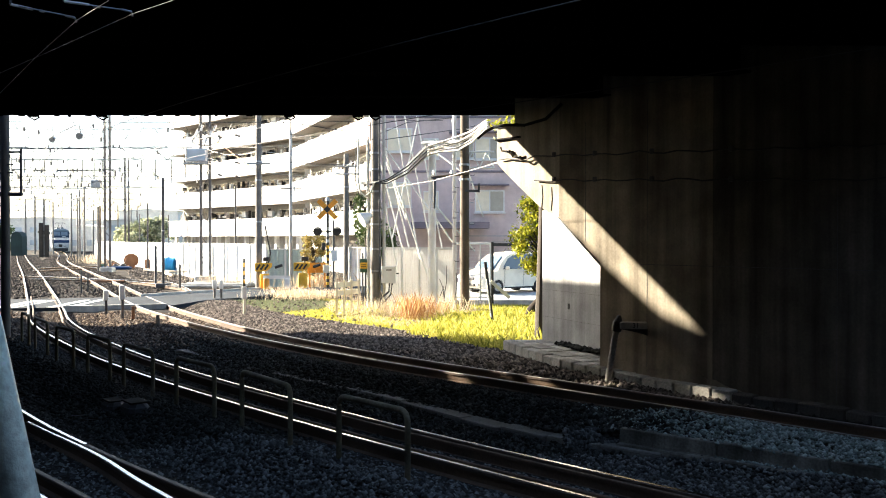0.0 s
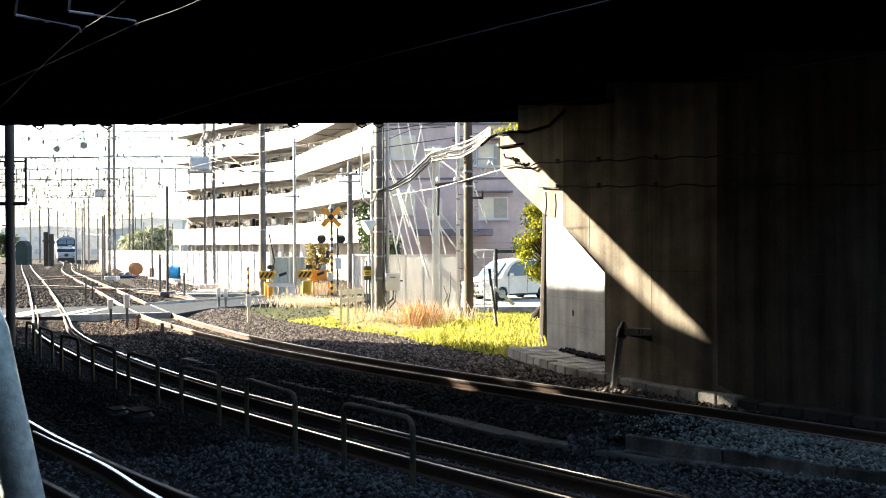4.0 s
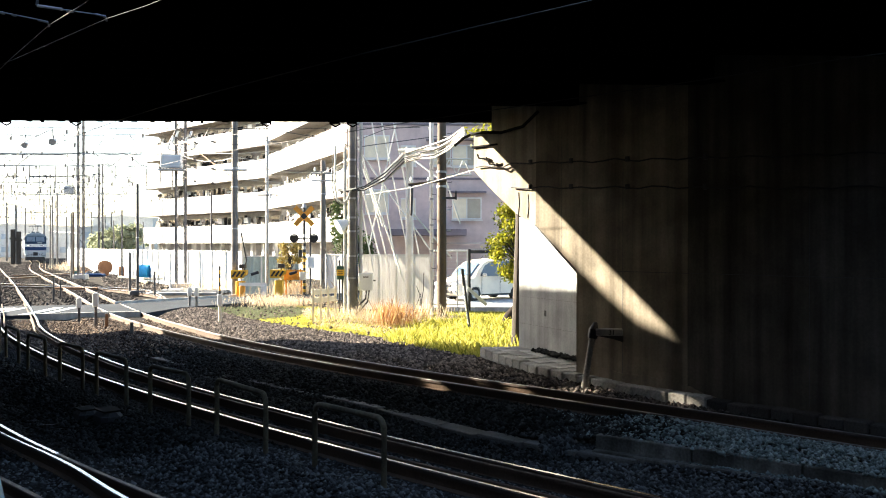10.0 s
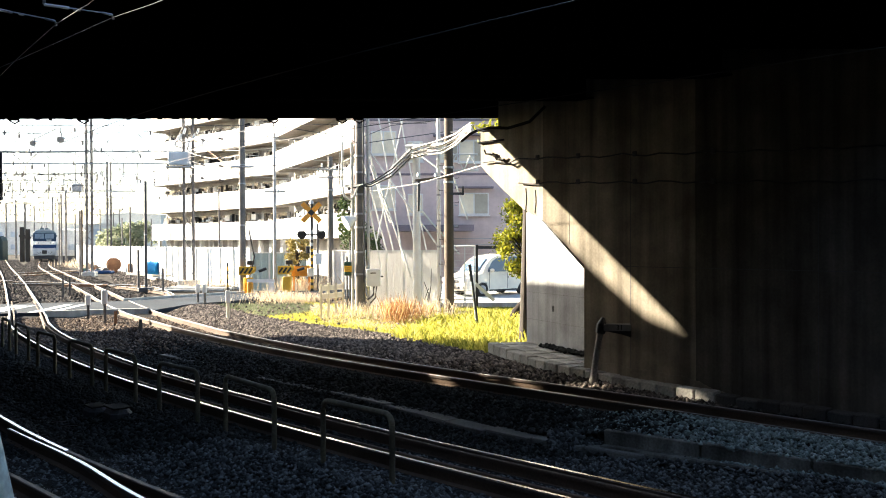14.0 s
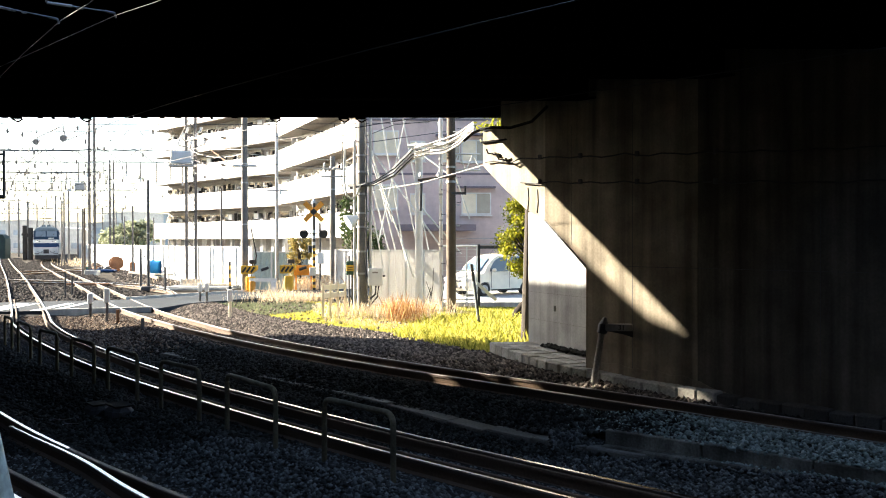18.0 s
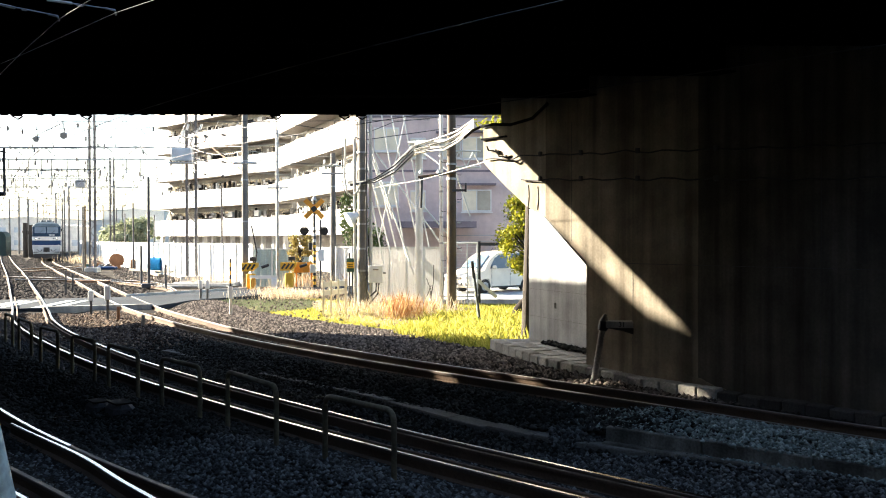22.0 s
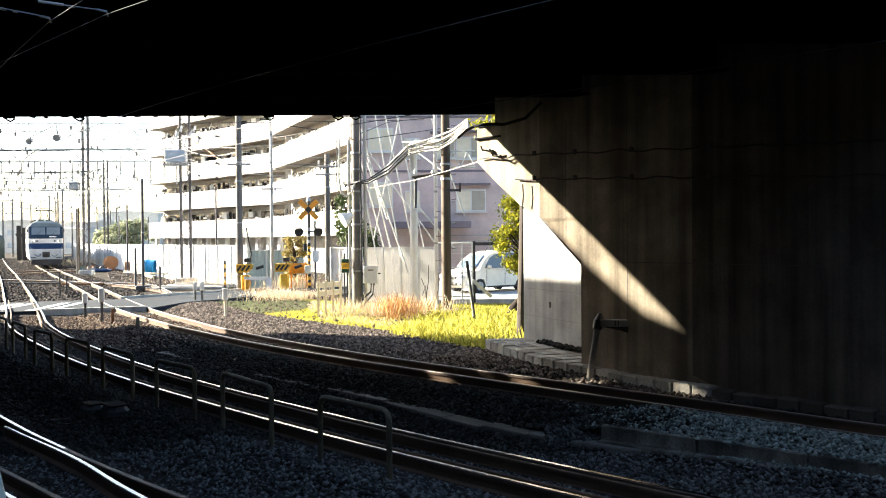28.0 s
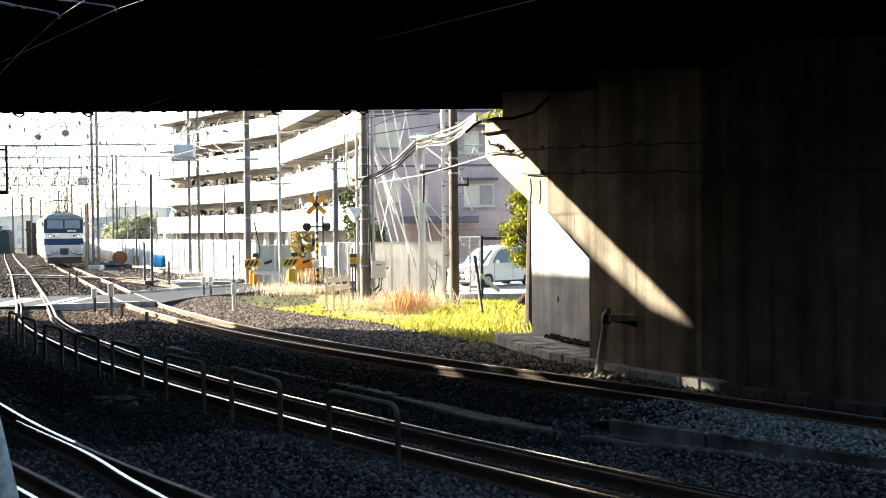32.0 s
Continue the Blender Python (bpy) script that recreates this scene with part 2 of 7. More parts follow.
MAUVE_DARK = material("mauve_trim", (0.20, 0.17, 0.20), 0.8, stains=0.15)
CREAM = material("cream_panel", (0.85, 0.77, 0.60), 0.7, vary=0.06, stains=0.1)
CURTAIN = material("curtain", (0.46, 0.42, 0.34), 0.6, vary=0.06, stains=0.15)
CAB_GLASS = material("cab_glass", (0.17, 0.225, 0.29), 0.3, vary=0.05, stains=0.1, bump=0, spec=0.25)
TROUGH = material("trough_concrete", (0.21, 0.20, 0.18), 0.95, spec=0.06, each=0.25, stains=0.5)
LEDGE = material("ledge_concrete", (0.23, 0.22, 0.19), 0.95, spec=0.08, each=0.2, stains=0.6, stain=2.5, streak=0.55, tint=(0.12, 0.11, 0.09))
HEAD_STEEL = material("dull_head_steel", (0.10, 0.075, 0.058), 0.6, 0.3, stains=0.3)
RAIL_WORN = material("brown_rail_head", (0.34, 0.30, 0.27), 0.34, 0.9, vary=0.2, stains=0.35, bump=0.1)
DULL_GLASS = material("dull_window_glass", (0.055, 0.06, 0.065), 0.25, vary=0.05, stains=0.15, bump=0, spec=0.3)
# blue base colour: the sky's reflection is painted into the glass
SCREEN_GLASS = material("windscreen_glass", (0.16, 0.24, 0.32), 0.12, vary=0.04, stains=0.08, bump=0, spec=0.9)
GLASS = material("window_glass", (0.10, 0.12, 0.13), 0.06, vary=0.05, stains=0.1, bump=0, spec=0.8)
POLE_CONC = material("pole_concrete", (0.20, 0.185, 0.17), 0.85, stains=0.3, streak=0.2)
POLE_BROWN = material("pole_brown", (0.13, 0.095, 0.065), 0.8, stains=0.3, streak=0.3)
STRUCT = material("weathered_steel", (0.15, 0.14, 0.135), 0.7, 0.2, stains=0.3)
GALV = material("galvanised", (0.42, 0.43, 0.44), 0.5, 0.6, stains=0.25)
STEEL_DARK = material("dark_steel", (0.07, 0.07, 0.075), 0.6, 0.3, stains=0.3)
WIRE = material("wire", (0.10, 0.10, 0.10), 0.5, 0.4, bump=0)
WIRE_PALE = material("pale_sheath", (0.55, 0.53, 0.48), 0.6, bump=0, stains=0.1)
PORCELAIN = material("porcelain", (0.80, 0.80, 0.78), 0.2, vary=0.05, stains=0.05, bump=0)
YELLOW = material("yellow_paint", (0.75, 0.42, 0.03), 0.55, stains=0.25)
ORANGE = material("orange_paint", (0.72, 0.30, 0.03), 0.55, stains=0.2)
BLACK = material("black_paint", (0.02, 0.02, 0.02), 0.5, stains=0.2)
CASE_BLACK = material("matt_black_case", (0.018, 0.018, 0.018), 0.95, spec=0.05, stains=0.3)
CABIN = material("cabin_green", (0.010, 0.030, 0.028), 0.7, stains=0.3)
GREEN_BOX = material("green_paint", (0.02, 0.07, 0.045), 0.5, stains=0.2)
RAIL_GREEN = material("turquoise_paint", (0.58, 0.90, 0.84), 0.15, stains=0.4, grain=60, tint=(0.92, 0.90, 0.84))
MOSS_STEEL = material("mossy_pipe", (0.13, 0.10, 0.075), 0.85, 0.0, stains=0.5, stain=5, tint=(0.11, 0.105, 0.05))
BLUE = material("blue_plastic", (0.03, 0.30, 0.60), 0.4, stains=0.15)
RUST = material("rust_orange", (0.26, 0.12, 0.055), 0.85, stains=0.4)
LOCO_BLUE = material("loco_blue", (0.010, 0.042, 0.125), 0.55, spec=0.25, vary=0.05, stains=0.12, bump=0.02)
LOCO_CAB = material("loco_cab", (0.014, 0.038, 0.075), 0.6, spec=0.2, vary=0.05, stains=0.12, bump=0.02)
LOCO_WHITE = material("loco_white", (0.74, 0.75, 0.75), 0.4, vary=0.05, stains=0.12, bump=0.02)
LOCO_GREY = material("loco_grey", (0.52, 0.57, 0.62), 0.5, vary=0.06, stains=0.2, bump=0.05)
LOCO_ROOF = material("loco_roof", (0.12, 0.165, 0.19), 0.6, stains=0.25)
LOCO_UNDER = material("underframe", (0.05, 0.05, 0.055), 0.8, stains=0.3)
TANK = material("tank_grey", (0.78, 0.78, 0.76), 0.5, stains=0.2)
CAR_WHITE = material("car_white", (0.90, 0.81, 0.67), 0.2, vary=0.02, stains=0.03, bump=0)
RUBBER = material("rubber", (0.025, 0.025, 0.025), 0.8)
LEAVES = island("leaves", [(0.10, 0.12, 0.012), (0.24, 0.25, 0.02), (0.38, 0.34, 0.03)], 0.6, 0.45)
# washed-out greens: distance haze is mixed into the leaf colours
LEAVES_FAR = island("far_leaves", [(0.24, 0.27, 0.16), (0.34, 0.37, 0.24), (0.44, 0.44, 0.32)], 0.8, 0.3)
LEAVES_DARK = island("dark_leaves", [(0.03, 0.06, 0.02), (0.06, 0.09, 0.03), (0.10, 0.12, 0.04)], 0.6, 0.25)
GRASS = island("grass_blades", [(0.16, 0.18, 0.03), (0.38, 0.36, 0.05), (0.62, 0.55, 0.14)], 0.8, 0.45)
DRY_RED = island("russet_stalks", [(0.22, 0.09, 0.035), (0.42, 0.22, 0.09), (0.60, 0.42, 0.20)], 0.85, 0.35)
OLIVE = island("drying_leaves", [(0.16, 0.13, 0.03), (0.28, 0.22, 0.07), (0.42, 0.34, 0.14)], 0.7, 0.4)
STONES_FAR = island("dark_stones", [(0.012, 0.012, 0.012), (0.030, 0.027, 0.026), (0.085, 0.074, 0.067)], 0.95, 0, 0.1)
# greyed greens: a shadow on the turf is put into the blades
SHADED_GREEN = island("shaded_grass", [(0.08, 0.10, 0.055), (0.13, 0.15, 0.09), (0.20, 0.21, 0.14)], 0.85, 0.3)
SHEET = island("translucent_sheet", [(0.68, 0.68, 0.66), (0.72, 0.715, 0.70), (0.76, 0.75, 0.73)], 0.5, 0.5)
DRY = island("dry_stalks", [(0.42, 0.28, 0.18), (0.58, 0.48, 0.34), (0.74, 0.68, 0.52)], 0.85, 0.3)
BARK = material("bark", (0.045, 0.036, 0.028), 0.9, bump=0.9, bump_scale=30)
LAMP_GLOW = material("headlamp_lens", (0.85, 0.85, 0.80), 0.1, bump=0)
for mt, s in ((LAMP_GLOW, 2.0),):
    pb = mt.node_tree.nodes["Principled BSDF"]
    pb.inputs["Emission Color"].default_value = (1.0, 0.93, 0.8, 1)
    pb.inputs["Emission Strength"].default_value = s

# ---- plan ----
# the inner rail of each track, from far to near
A_INNER = [(-67.0, 135.6), (-45.5, 93.0), (-29.0, 60.8), (-19.0, 41.0), (-13.2, 29.4), (-11.1, 25.1), (-9.4, 22.1), (-7.7, 19.5), (-5.8, 16.8), (-3.9, 14.4), (-2.2, 12.45), (-0.4, 10.5), (1.25, 8.85), (2.9, 7.3), (5.4, 5.2), (9.0, 2.6), (12.5, 0.3), (16.0, -1.8)]
B_INNER = [(-110.0, 240.0), (-89.0, 196.0), (-68.2, 152.4), (-55.85, 125.9), (-44.07, 99.3), (-37.9, 86.1), (-32.9, 76.0), (-28.1, 66.5), (-17.1, 44.8), (-10.0, 30.6), (-6.4, 24.4), (-4.9, 22.1), (-3.05, 19.6), (-1.55, 17.8), (-0.3, 16.4), (0.75, 15.3), (1.65, 14.4), (2.45, 13.6), (3.2, 12.85), (4.2, 11.85), (5.6, 10.4), (8.0, 8.1), (12.0, 4.8)]
C_INNER = [(-22.0, 33.0), (-14.0, 22.0), (-9.3, 16.0), (-5.86, 11.7), (-4.1, 9.7), (-2.12, 7.7), (0.5, 5.3), (4.0, 2.5), (8.0, -0.4), (11.5, -2.7)]
GAUGE = 1.067
GROUND_Z = -0.20
WALL_O = Vector((2.84, 15.3, 0))            # near foot of the haunch on the wall's face
WALL_D = Vector((0.637, -0.771, 0))         # along the wall, towards the camera's side
WALL_N = Vector((-0.771, -0.637, 0))        # out of the wall, towards the track
DECK_Z, DECK_FAR, DECK_NEAR = 4.91, 17.52, 9.1


HEAD = [(-0.033, -0.038), (0.033, -0.038), (0.033, -0.008), (0.024, 0), (-0.024, 0), (-0.033, -0.008)]
BAND = [(-0.023, -0.004), (0.023, -0.004), (0.020, 0.0035), (-0.020, 0.0035)]
WEB = [(-0.061, -0.153), (0.061, -0.153), (0.061, -0.140), (0.010, -0.125), (0.010, -0.036), (-0.010, -0.036), (-0.010, -0.125), (-0.061, -0.140)]


def track(inner, cant, sleepers, label, top=RAIL_TOP):
    """Two rails with head and web, and sleepers; the near rail lies cant higher where the line curves."""
    path = spline(inner, 0.6)
    tr = thing("railway_track", label, "railway track", path[len(path) // 2] + Vector((0, 0, GROUND_Z)))
    n = len(path)

    def lift(p):
        return abs(cant) * max(0.0, min(1.0, (34 - p.y) / 12))
    for k, off in enumerate((0.0, -GAUGE)):
        fr = frames_of(path)
        hs, ws, bs = [], [], []
        for p, t, nn in fr:
            c = p + nn * off + Vector((0, 0, lift(p) if k else 0))
            if cant or k or p.y > 9.6:
                bs.append([c + nn * a + Vector((0, 0, b)) for a, b in BAND])
            hs.append([c + nn * a + Vector((0, 0, b)) for a, b in HEAD])
            ws.append([c + nn * a + Vector((0, 0, b)) for a, b in WEB])
        r = part("rail", Mesh().sweep(ws), RAIL_RUST, tr, "rusty steel rail")
        part("rail_head", Mesh().sweep(hs), HEAD_STEEL, r, "dull brown rail head")
        part("running_band", Mesh().sweep(bs), top, r, "worn running surface")
    if cant > 0.1:
        # check rails inside both running rails through the curve
        for off, lf in ((-0.13, 0), (-GAUGE + 0.13, 1)):
            hs, ws = [], []
            for p, t, nn in frames_of(path):
                if p.y < 36:
                    c = p + nn * off + Vector((0, 0, lift(p) * lf - .004))
                    hs.append([c + nn * a * .7 + Vector((0, 0, b)) for a, b in HEAD])
                    ws.append([c + nn * a * .5 + Vector((0, 0, b)) for a, b in WEB])
            r = part("check_rail", Mesh().sweep(ws), RAIL_RUST, tr, "rusty check rail inside the running rail")
            part("rail_head", Mesh().sweep(hs), RAIL_RUST, r)
    base = Mesh().box((0, 0, 0), (2.0, 0.22, 0.16), bevel=0.02).data("sleeper", sleepers)
    near = sorted(range(n), key=lambda i: path[i].y)[:170]
    far = Mesh()
    for i, (p, t, nn) in enumerate(frames_of(path)):
        c = p - nn * GAUGE / 2
        lz = lift(p)
        ang = math.degrees(math.atan2(nn.y, nn.x))
        tilt = -math.degrees(math.atan2(lz, GAUGE))
        m = pose(c.x, c.y, -0.153 - 0.08 + lz / 2, 0, -tilt, ang)
        if i in near:
            s = part("sleeper", base, sleepers, tr)
            s.matrix_basis = m
        elif p.y < 120:
            far.box((c.x, c.y, -0.233), (2.0, 0.22, 0.16), ang)
    if far.v:
        tagged(part("sleeper_row", far, sleepers, tr, "weathered sleepers running into the distance"), kind="stuff")
    return path


# ---- ground ----
def ground():
    m = Mesh()
    xs = [-900, -400, -200, -120] + [-80 + 4 * i for i in range(31)] + [60, 120, 400, 900]
    ys = [-60, -20, -8] + [0 + 3 * i for i in range(40)] + [140, 180, 260, 500, 1200, 3000]
    vs = [(x, y, GROUND_Z - 0.025 + 0.012 * noise.noise((x * .2, y * .2, 0))) for y in ys for x in xs]
    w = len(xs)
    m.add(vs, [(j * w + i, j * w + i + 1, (j + 1) * w + i + 1, (j + 1) * w + i) for j in range(len(ys) - 1) for i in range(w - 1)])
    single("ground", m, SOIL, "bare brown soil and cinders round the tracks", "ground", kind="structure")


def bed(path, name, cant):
    """The ballast shoulder under one track."""
    m = Mesh()
    rows = []
    for p, t, n in frames_of(path):
        c = p - n * GAUGE / 2
        lz = abs(cant) * max(0.0, min(1.0, (34 - p.y) / 12))
        rows.append([c + n * a + Vector((0, 0, b + (lz * (0.5 - a / GAUGE) if abs(a) < 1.5 else lz * .3))) for a, b in ((2.3, -0.26), (1.35, -0.152), (-1.35, -0.152), (-2.3, -0.26))])
    m.sweep(rows, closed=False)
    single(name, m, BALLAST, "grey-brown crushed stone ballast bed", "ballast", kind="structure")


def scatter(name, mat, label, places, size, seed, category="gravel", flat=0.75):
    """Many low angular stones in one mesh."""
    rs = np.random.RandomState(seed)
    octa = np.array([(1, 0, 0), (-1, 0, 0), (0, 1, 0), (0, -1, 0), (0, 0, 1), (0, 0, -1)], float)
    tri = np.array([(0, 2, 4), (2, 1, 4), (1, 3, 4), (3, 0, 4), (2, 0, 5), (1, 2, 5), (3, 1, 5), (0, 3, 5)])
    n = len(places)
    v = octa[None] * (size * (0.55 + 0.9 * rs.rand(n, 1, 1))) * (0.6 + 0.8 * rs.rand(n, 6, 3))
    a = rs.rand(n) * 6.28
    c, s = np.cos(a), np.sin(a)
    v = np.stack([v[:, :, 0] * c[:, None] - v[:, :, 1] * s[:, None], v[:, :, 0] * s[:, None] + v[:, :, 1] * c[:, None], v[:, :, 2] * flat], 2)
    v += np.array(places)[:, None, :]
    f = tri[None] + (np.arange(n) * 6)[:, None, None]
    me = bpy.data.meshes.new(name)
    me.vertices.add(n * 6)
    me.vertices.foreach_set("co", v.reshape(-1))
    me.loops.add(n * 24)
    me.polygons.add(n * 8)
    me.loops.foreach_set("vertex_index", f.reshape(-1).astype(np.int32))
    me.polygons.foreach_set("loop_start", np.arange(0, n * 24, 3, dtype=np.int32))
    me.update(calc_edges=True)
    me.materials.append(mat)
    return tagged(new(name, me), label, category, kind="stuff")


def flakes(name, mat, label, centres, size, seed, parent=None, upright=False, category="plants", thin=1.0, sway=0.35):
    """Many small leaves (lens-shaped quads) or upright blades in one mesh."""
    rs = np.random.RandomState(seed)
    c = np.array(centres, float)
    n = len(c)
    sz = (size * (0.6 + 0.8 * rs.rand(n)))[:, None]
    a = rs.rand(n) * 6.2832
    if upright:
        lean = sway * rs.randn(n, 2)
        up = np.stack([lean[:, 0], lean[:, 1], np.ones(n)], 1)
        across = np.stack([np.cos(a), np.sin(a), np.zeros(n)], 1)
        w = thin * (0.05 + 0.05 * rs.rand(n)[:, None])
        v = np.stack([c - across * sz * w, c + across * sz * w, c + up * sz * 0.6 + across * sz * w * .7, c + up * sz * [1.25, 1.25, 1.0]], 1)
    else:
        t = rs.randn(n, 3)
        t /= np.linalg.norm(t, axis=1)[:, None]
        b = np.cross(t, rs.randn(n, 3))
        b /= np.linalg.norm(b, axis=1)[:, None]
        v = np.stack([c - t * sz * .5, c + b * sz * .28, c + t * sz * .5, c - b * sz * .28], 1)
    me = bpy.data.meshes.new(name)
    me.vertices.add(n * 4)
    me.vertices.foreach_set("co", v.reshape(-1))
    me.loops.add(n * 4)
    me.polygons.add(n)
    me.loops.foreach_set("vertex_index", np.arange(n * 4, dtype=np.int32))
    me.polygons.foreach_set("loop_start", np.arange(0, n * 4, 4, dtype=np.int32))
    me.update(calc_edges=True)
    me.materials.append(mat)
    if parent is not None:
        return part(name, me, mat, parent, label)
    return tagged(new(name, me), label, category, kind="stuff")


ground()
path_a = track(A_INNER, 0.11, SLEEPER, "curved railway track with polished rails on concrete sleepers")
path_b = track(B_INNER, 0.09, SLEEPER, "curved railway track with rusty rails along the concrete wall", RAIL_WORN)
path_c = track(C_INNER, 0.0, SLEEPER_WOOD, "siding track with polished rails on dark wooden sleepers")
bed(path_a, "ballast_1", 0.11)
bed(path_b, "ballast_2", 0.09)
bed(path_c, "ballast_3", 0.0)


# ---- overpass ----
def wall_point(s, z, out=0.0):
    """A place on the wall's face: s metres along it towards the far end, z up, out of the face."""
    p = WALL_O - WALL_D * s + WALL_N * out
    return Vector((p.x, p.y, z))


WALL_TURN = math.degrees(math.atan2(WALL_D.y, WALL_D.x))


def deck(far, near, name, label):
    d = thing(name, label, "bridge", (0, (far + near) / 2, DECK_Z), kind="structure")
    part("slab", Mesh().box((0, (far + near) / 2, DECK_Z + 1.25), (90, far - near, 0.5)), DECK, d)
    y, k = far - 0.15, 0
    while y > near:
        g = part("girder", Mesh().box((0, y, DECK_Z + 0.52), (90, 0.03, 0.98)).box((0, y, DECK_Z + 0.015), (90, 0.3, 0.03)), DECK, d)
        if k == 0:
            st = Mesh().box((0, 0, 0), (0.02, 0.13, 0.92)).data("stiffener", DECK)
            for x in range(-12, 6):
                o = part("stiffener", st, DECK, g)
                o.matrix_basis = Matrix.Translation((x * 1.1, y + 0.08, DECK_Z + 0.5))
        y, k = y - 2.1, k + 1
    for y in (far + 0.02, near - 0.02):
        part("parapet", Mesh().box((0, y, DECK_Z + 1.8), (90, 0.2, 0.7)), CONCRETE, d)
    return d


def overpass():
    d = deck(DECK_FAR, DECK_NEAR, "overpass_deck", "steel road overpass deck above the tracks, blackened for its shade")
    rs = random.Random(4)
    # small fittings that hang below the deck's far edge
    for i in range(26):
        x = -13.0 + i * 0.36 + rs.uniform(-.1, .1)
        w, hh = rs.choice(((.05, .05), (.08, .06), (.12, .05), (.04, .09)))
        part("bolt", Mesh().box((x, DECK_FAR - .1, DECK_Z - hh / 4), (w, .08, hh / 2)), DECK, d)
    for x in (-8.4, -7.0, -3.15, -1.75, -1.4):
        part("bracket", Mesh().box((x, DECK_FAR - .12, DECK_Z - .02), (.2, .1, .05)).tube([(x - .1, DECK_FAR - .1, DECK_Z - .04), (x + .02, DECK_FAR - .1, DECK_Z - .11), (x + .12, DECK_FAR - .1, DECK_Z - .05)], .016, 6), DECK, d)
    # near wall with its raking end
    top = DECK_Z + 1.0
    w = thing("wall_east", "tall streaked concrete abutment wall with a raking end", "wall", WALL_O, kind="structure")
    def slab(name, poly, mat, label=""):
        part(name, Mesh().prism(poly, WALL_O, -WALL_D, (0, 0, 1), -WALL_N * 1.4), mat, w, label)
    # sections step darker along the wall: the falling light is in their colours
    slab("wall_end", [(1.0, 2.765), (1.28, 2.87), (1.53, 3.0), (2.08, 3.40), (2.48, 3.71), (2.72, 3.91), (2.72, 4.62), (2.2, 4.65), (2.2, top), (1.0, top)], CONCRETE, "paler concrete of the raking end")
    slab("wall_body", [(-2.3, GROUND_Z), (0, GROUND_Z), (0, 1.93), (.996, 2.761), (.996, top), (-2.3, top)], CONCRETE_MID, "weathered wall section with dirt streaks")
    slab("wall_body", [(-22, GROUND_Z), (-2.306, GROUND_Z), (-2.306, top), (-22, top)], CONCRETE_SHADED, "wall section darkened for its shade, with dirt streaks")
    for s0, s1, z in ((2.1, 2.74, 4.65), (2.02, 2.74, 4.385)):
        part("cable_tray", Mesh().box(wall_point((s0 + s1) / 2, z, .03), (s1 - s0, .05, .035), WALL_TURN, bevel=.006), CASE_BLACK, w, "narrow black cable tray")
    for s in (0.35, -1.03, -4.3):
        part("construction_joint", Mesh().box(wall_point(s, 3.4 if s > 0 else 2.4, 0.0), (0.007, 0.008, 2.2 if s > 0 else 4.7), WALL_TURN), STEEL_DARK, w)
    part("pour_line", Mesh().box(wall_point(-3.5, 1.92, 0.0), (5.2, 0.008, 0.008), WALL_TURN), STEEL_DARK, w)
    # black strip: the joint and the shadow below the raking edge, built as one
    part("joint_filler", Mesh().prism([(0, 1.95), (1.3, 3.03), (1.36, 2.96), (0.06, 1.84), (0.06, 1.5), (0, 1.5)], WALL_O - WALL_N * .1, -WALL_D, (0, 0, 1), -WALL_N * .3), BLACK, w, "black strip for the joint and the shade along the raking end")
    # thin cement skirt with a crumbling upper edge along the foot
    edge = []
    for i in range(90):
        u = -.3 - i * .03
        edge.append((u, .21 - .03 * (i / 30) + .05 * noise.noise((i * .11, 2, 0)) + .022 * noise.noise((i * .6, 5, 0)) - .17 * max(0, (i - 60) / 30)))
    m = Mesh()
    for (u0, z0), (u1, z1) in zip(edge, edge[1:]):
        m.prism([(u0, -.1), (u0, z0), (u1, z1), (u1, -.1)], WALL_O, -WALL_D, (0, 0, 1), WALL_N * (.014 + .006 * abs(noise.noise((u0 * 4, 1, 0)))))
    part("cement_skirt", m, CONCRETE_MID, w, "crumbling cement skirt")
    # pier standing farther back
    o, e = Vector((2.2, 18.75, 0)), Vector((3.15, 16.4, 0))
    dd = (e - o).normalized()
    n = Vector((dd.y, -dd.x, 0))
    p = thing("pier", "pale concrete bridge pier behind the abutment wall", "pier", o, kind="structure")
    part("pier_shaft", Mesh().prism([(0, GROUND_Z), (2.45, GROUND_Z), (2.45, 3.0), (0, 3.0)], o, dd, (0, 0, 1), -n * 1.0), CONCRETE_PALE, p)
    q = o + dd * 1.15 + n * 0.0
    for z in (.66, 1.25):
        part("formwork_line", Mesh().prism([(.02, z), (2.43, z), (2.43, z + .004), (.02, z + .004)], o, dd, (0, 0, 1), n * .003), POLE_CONC, p)
    part("drain_hole", Mesh().box((q.x, q.y, 0.95), (.06, .03, .12), math.degrees(math.atan2(dd.y, dd.x))), BLACK, p)
    rub = [o + dd * rs.uniform(.9, 2.5) + n * rs.uniform(.02, .22) for _ in range(160)]
    scatter("rubble", STONES, "dark stones and litter at the foot of the pier", [(r.x, r.y, .17) for r in rub], .05, 8, "rubble")
    # far side, out of sight: added light blockers, the west one notched for sun
    single("wall_west", Mesh().box((-14.5, 13.5, 2.2), (1.0, 6.0, 5.0)).box((-14.5, .8, 8.6), (1.0, 10.2, 17.8)).box((-14.5, 6.65, 3.45), (1.0, 1.5, 7.5)).box((-14.5, 8.95, 8.6), (1.0, 3.1, 17.8)), DECK, "unseen dark wall added to block light from the west", "wall", kind="structure")
    single("wall_south", Mesh().box((0, -4.5, 8.6), (90, 1.0, 17.8)), DECK, "unseen dark wall added to block skylight from behind", "wall", kind="structure")
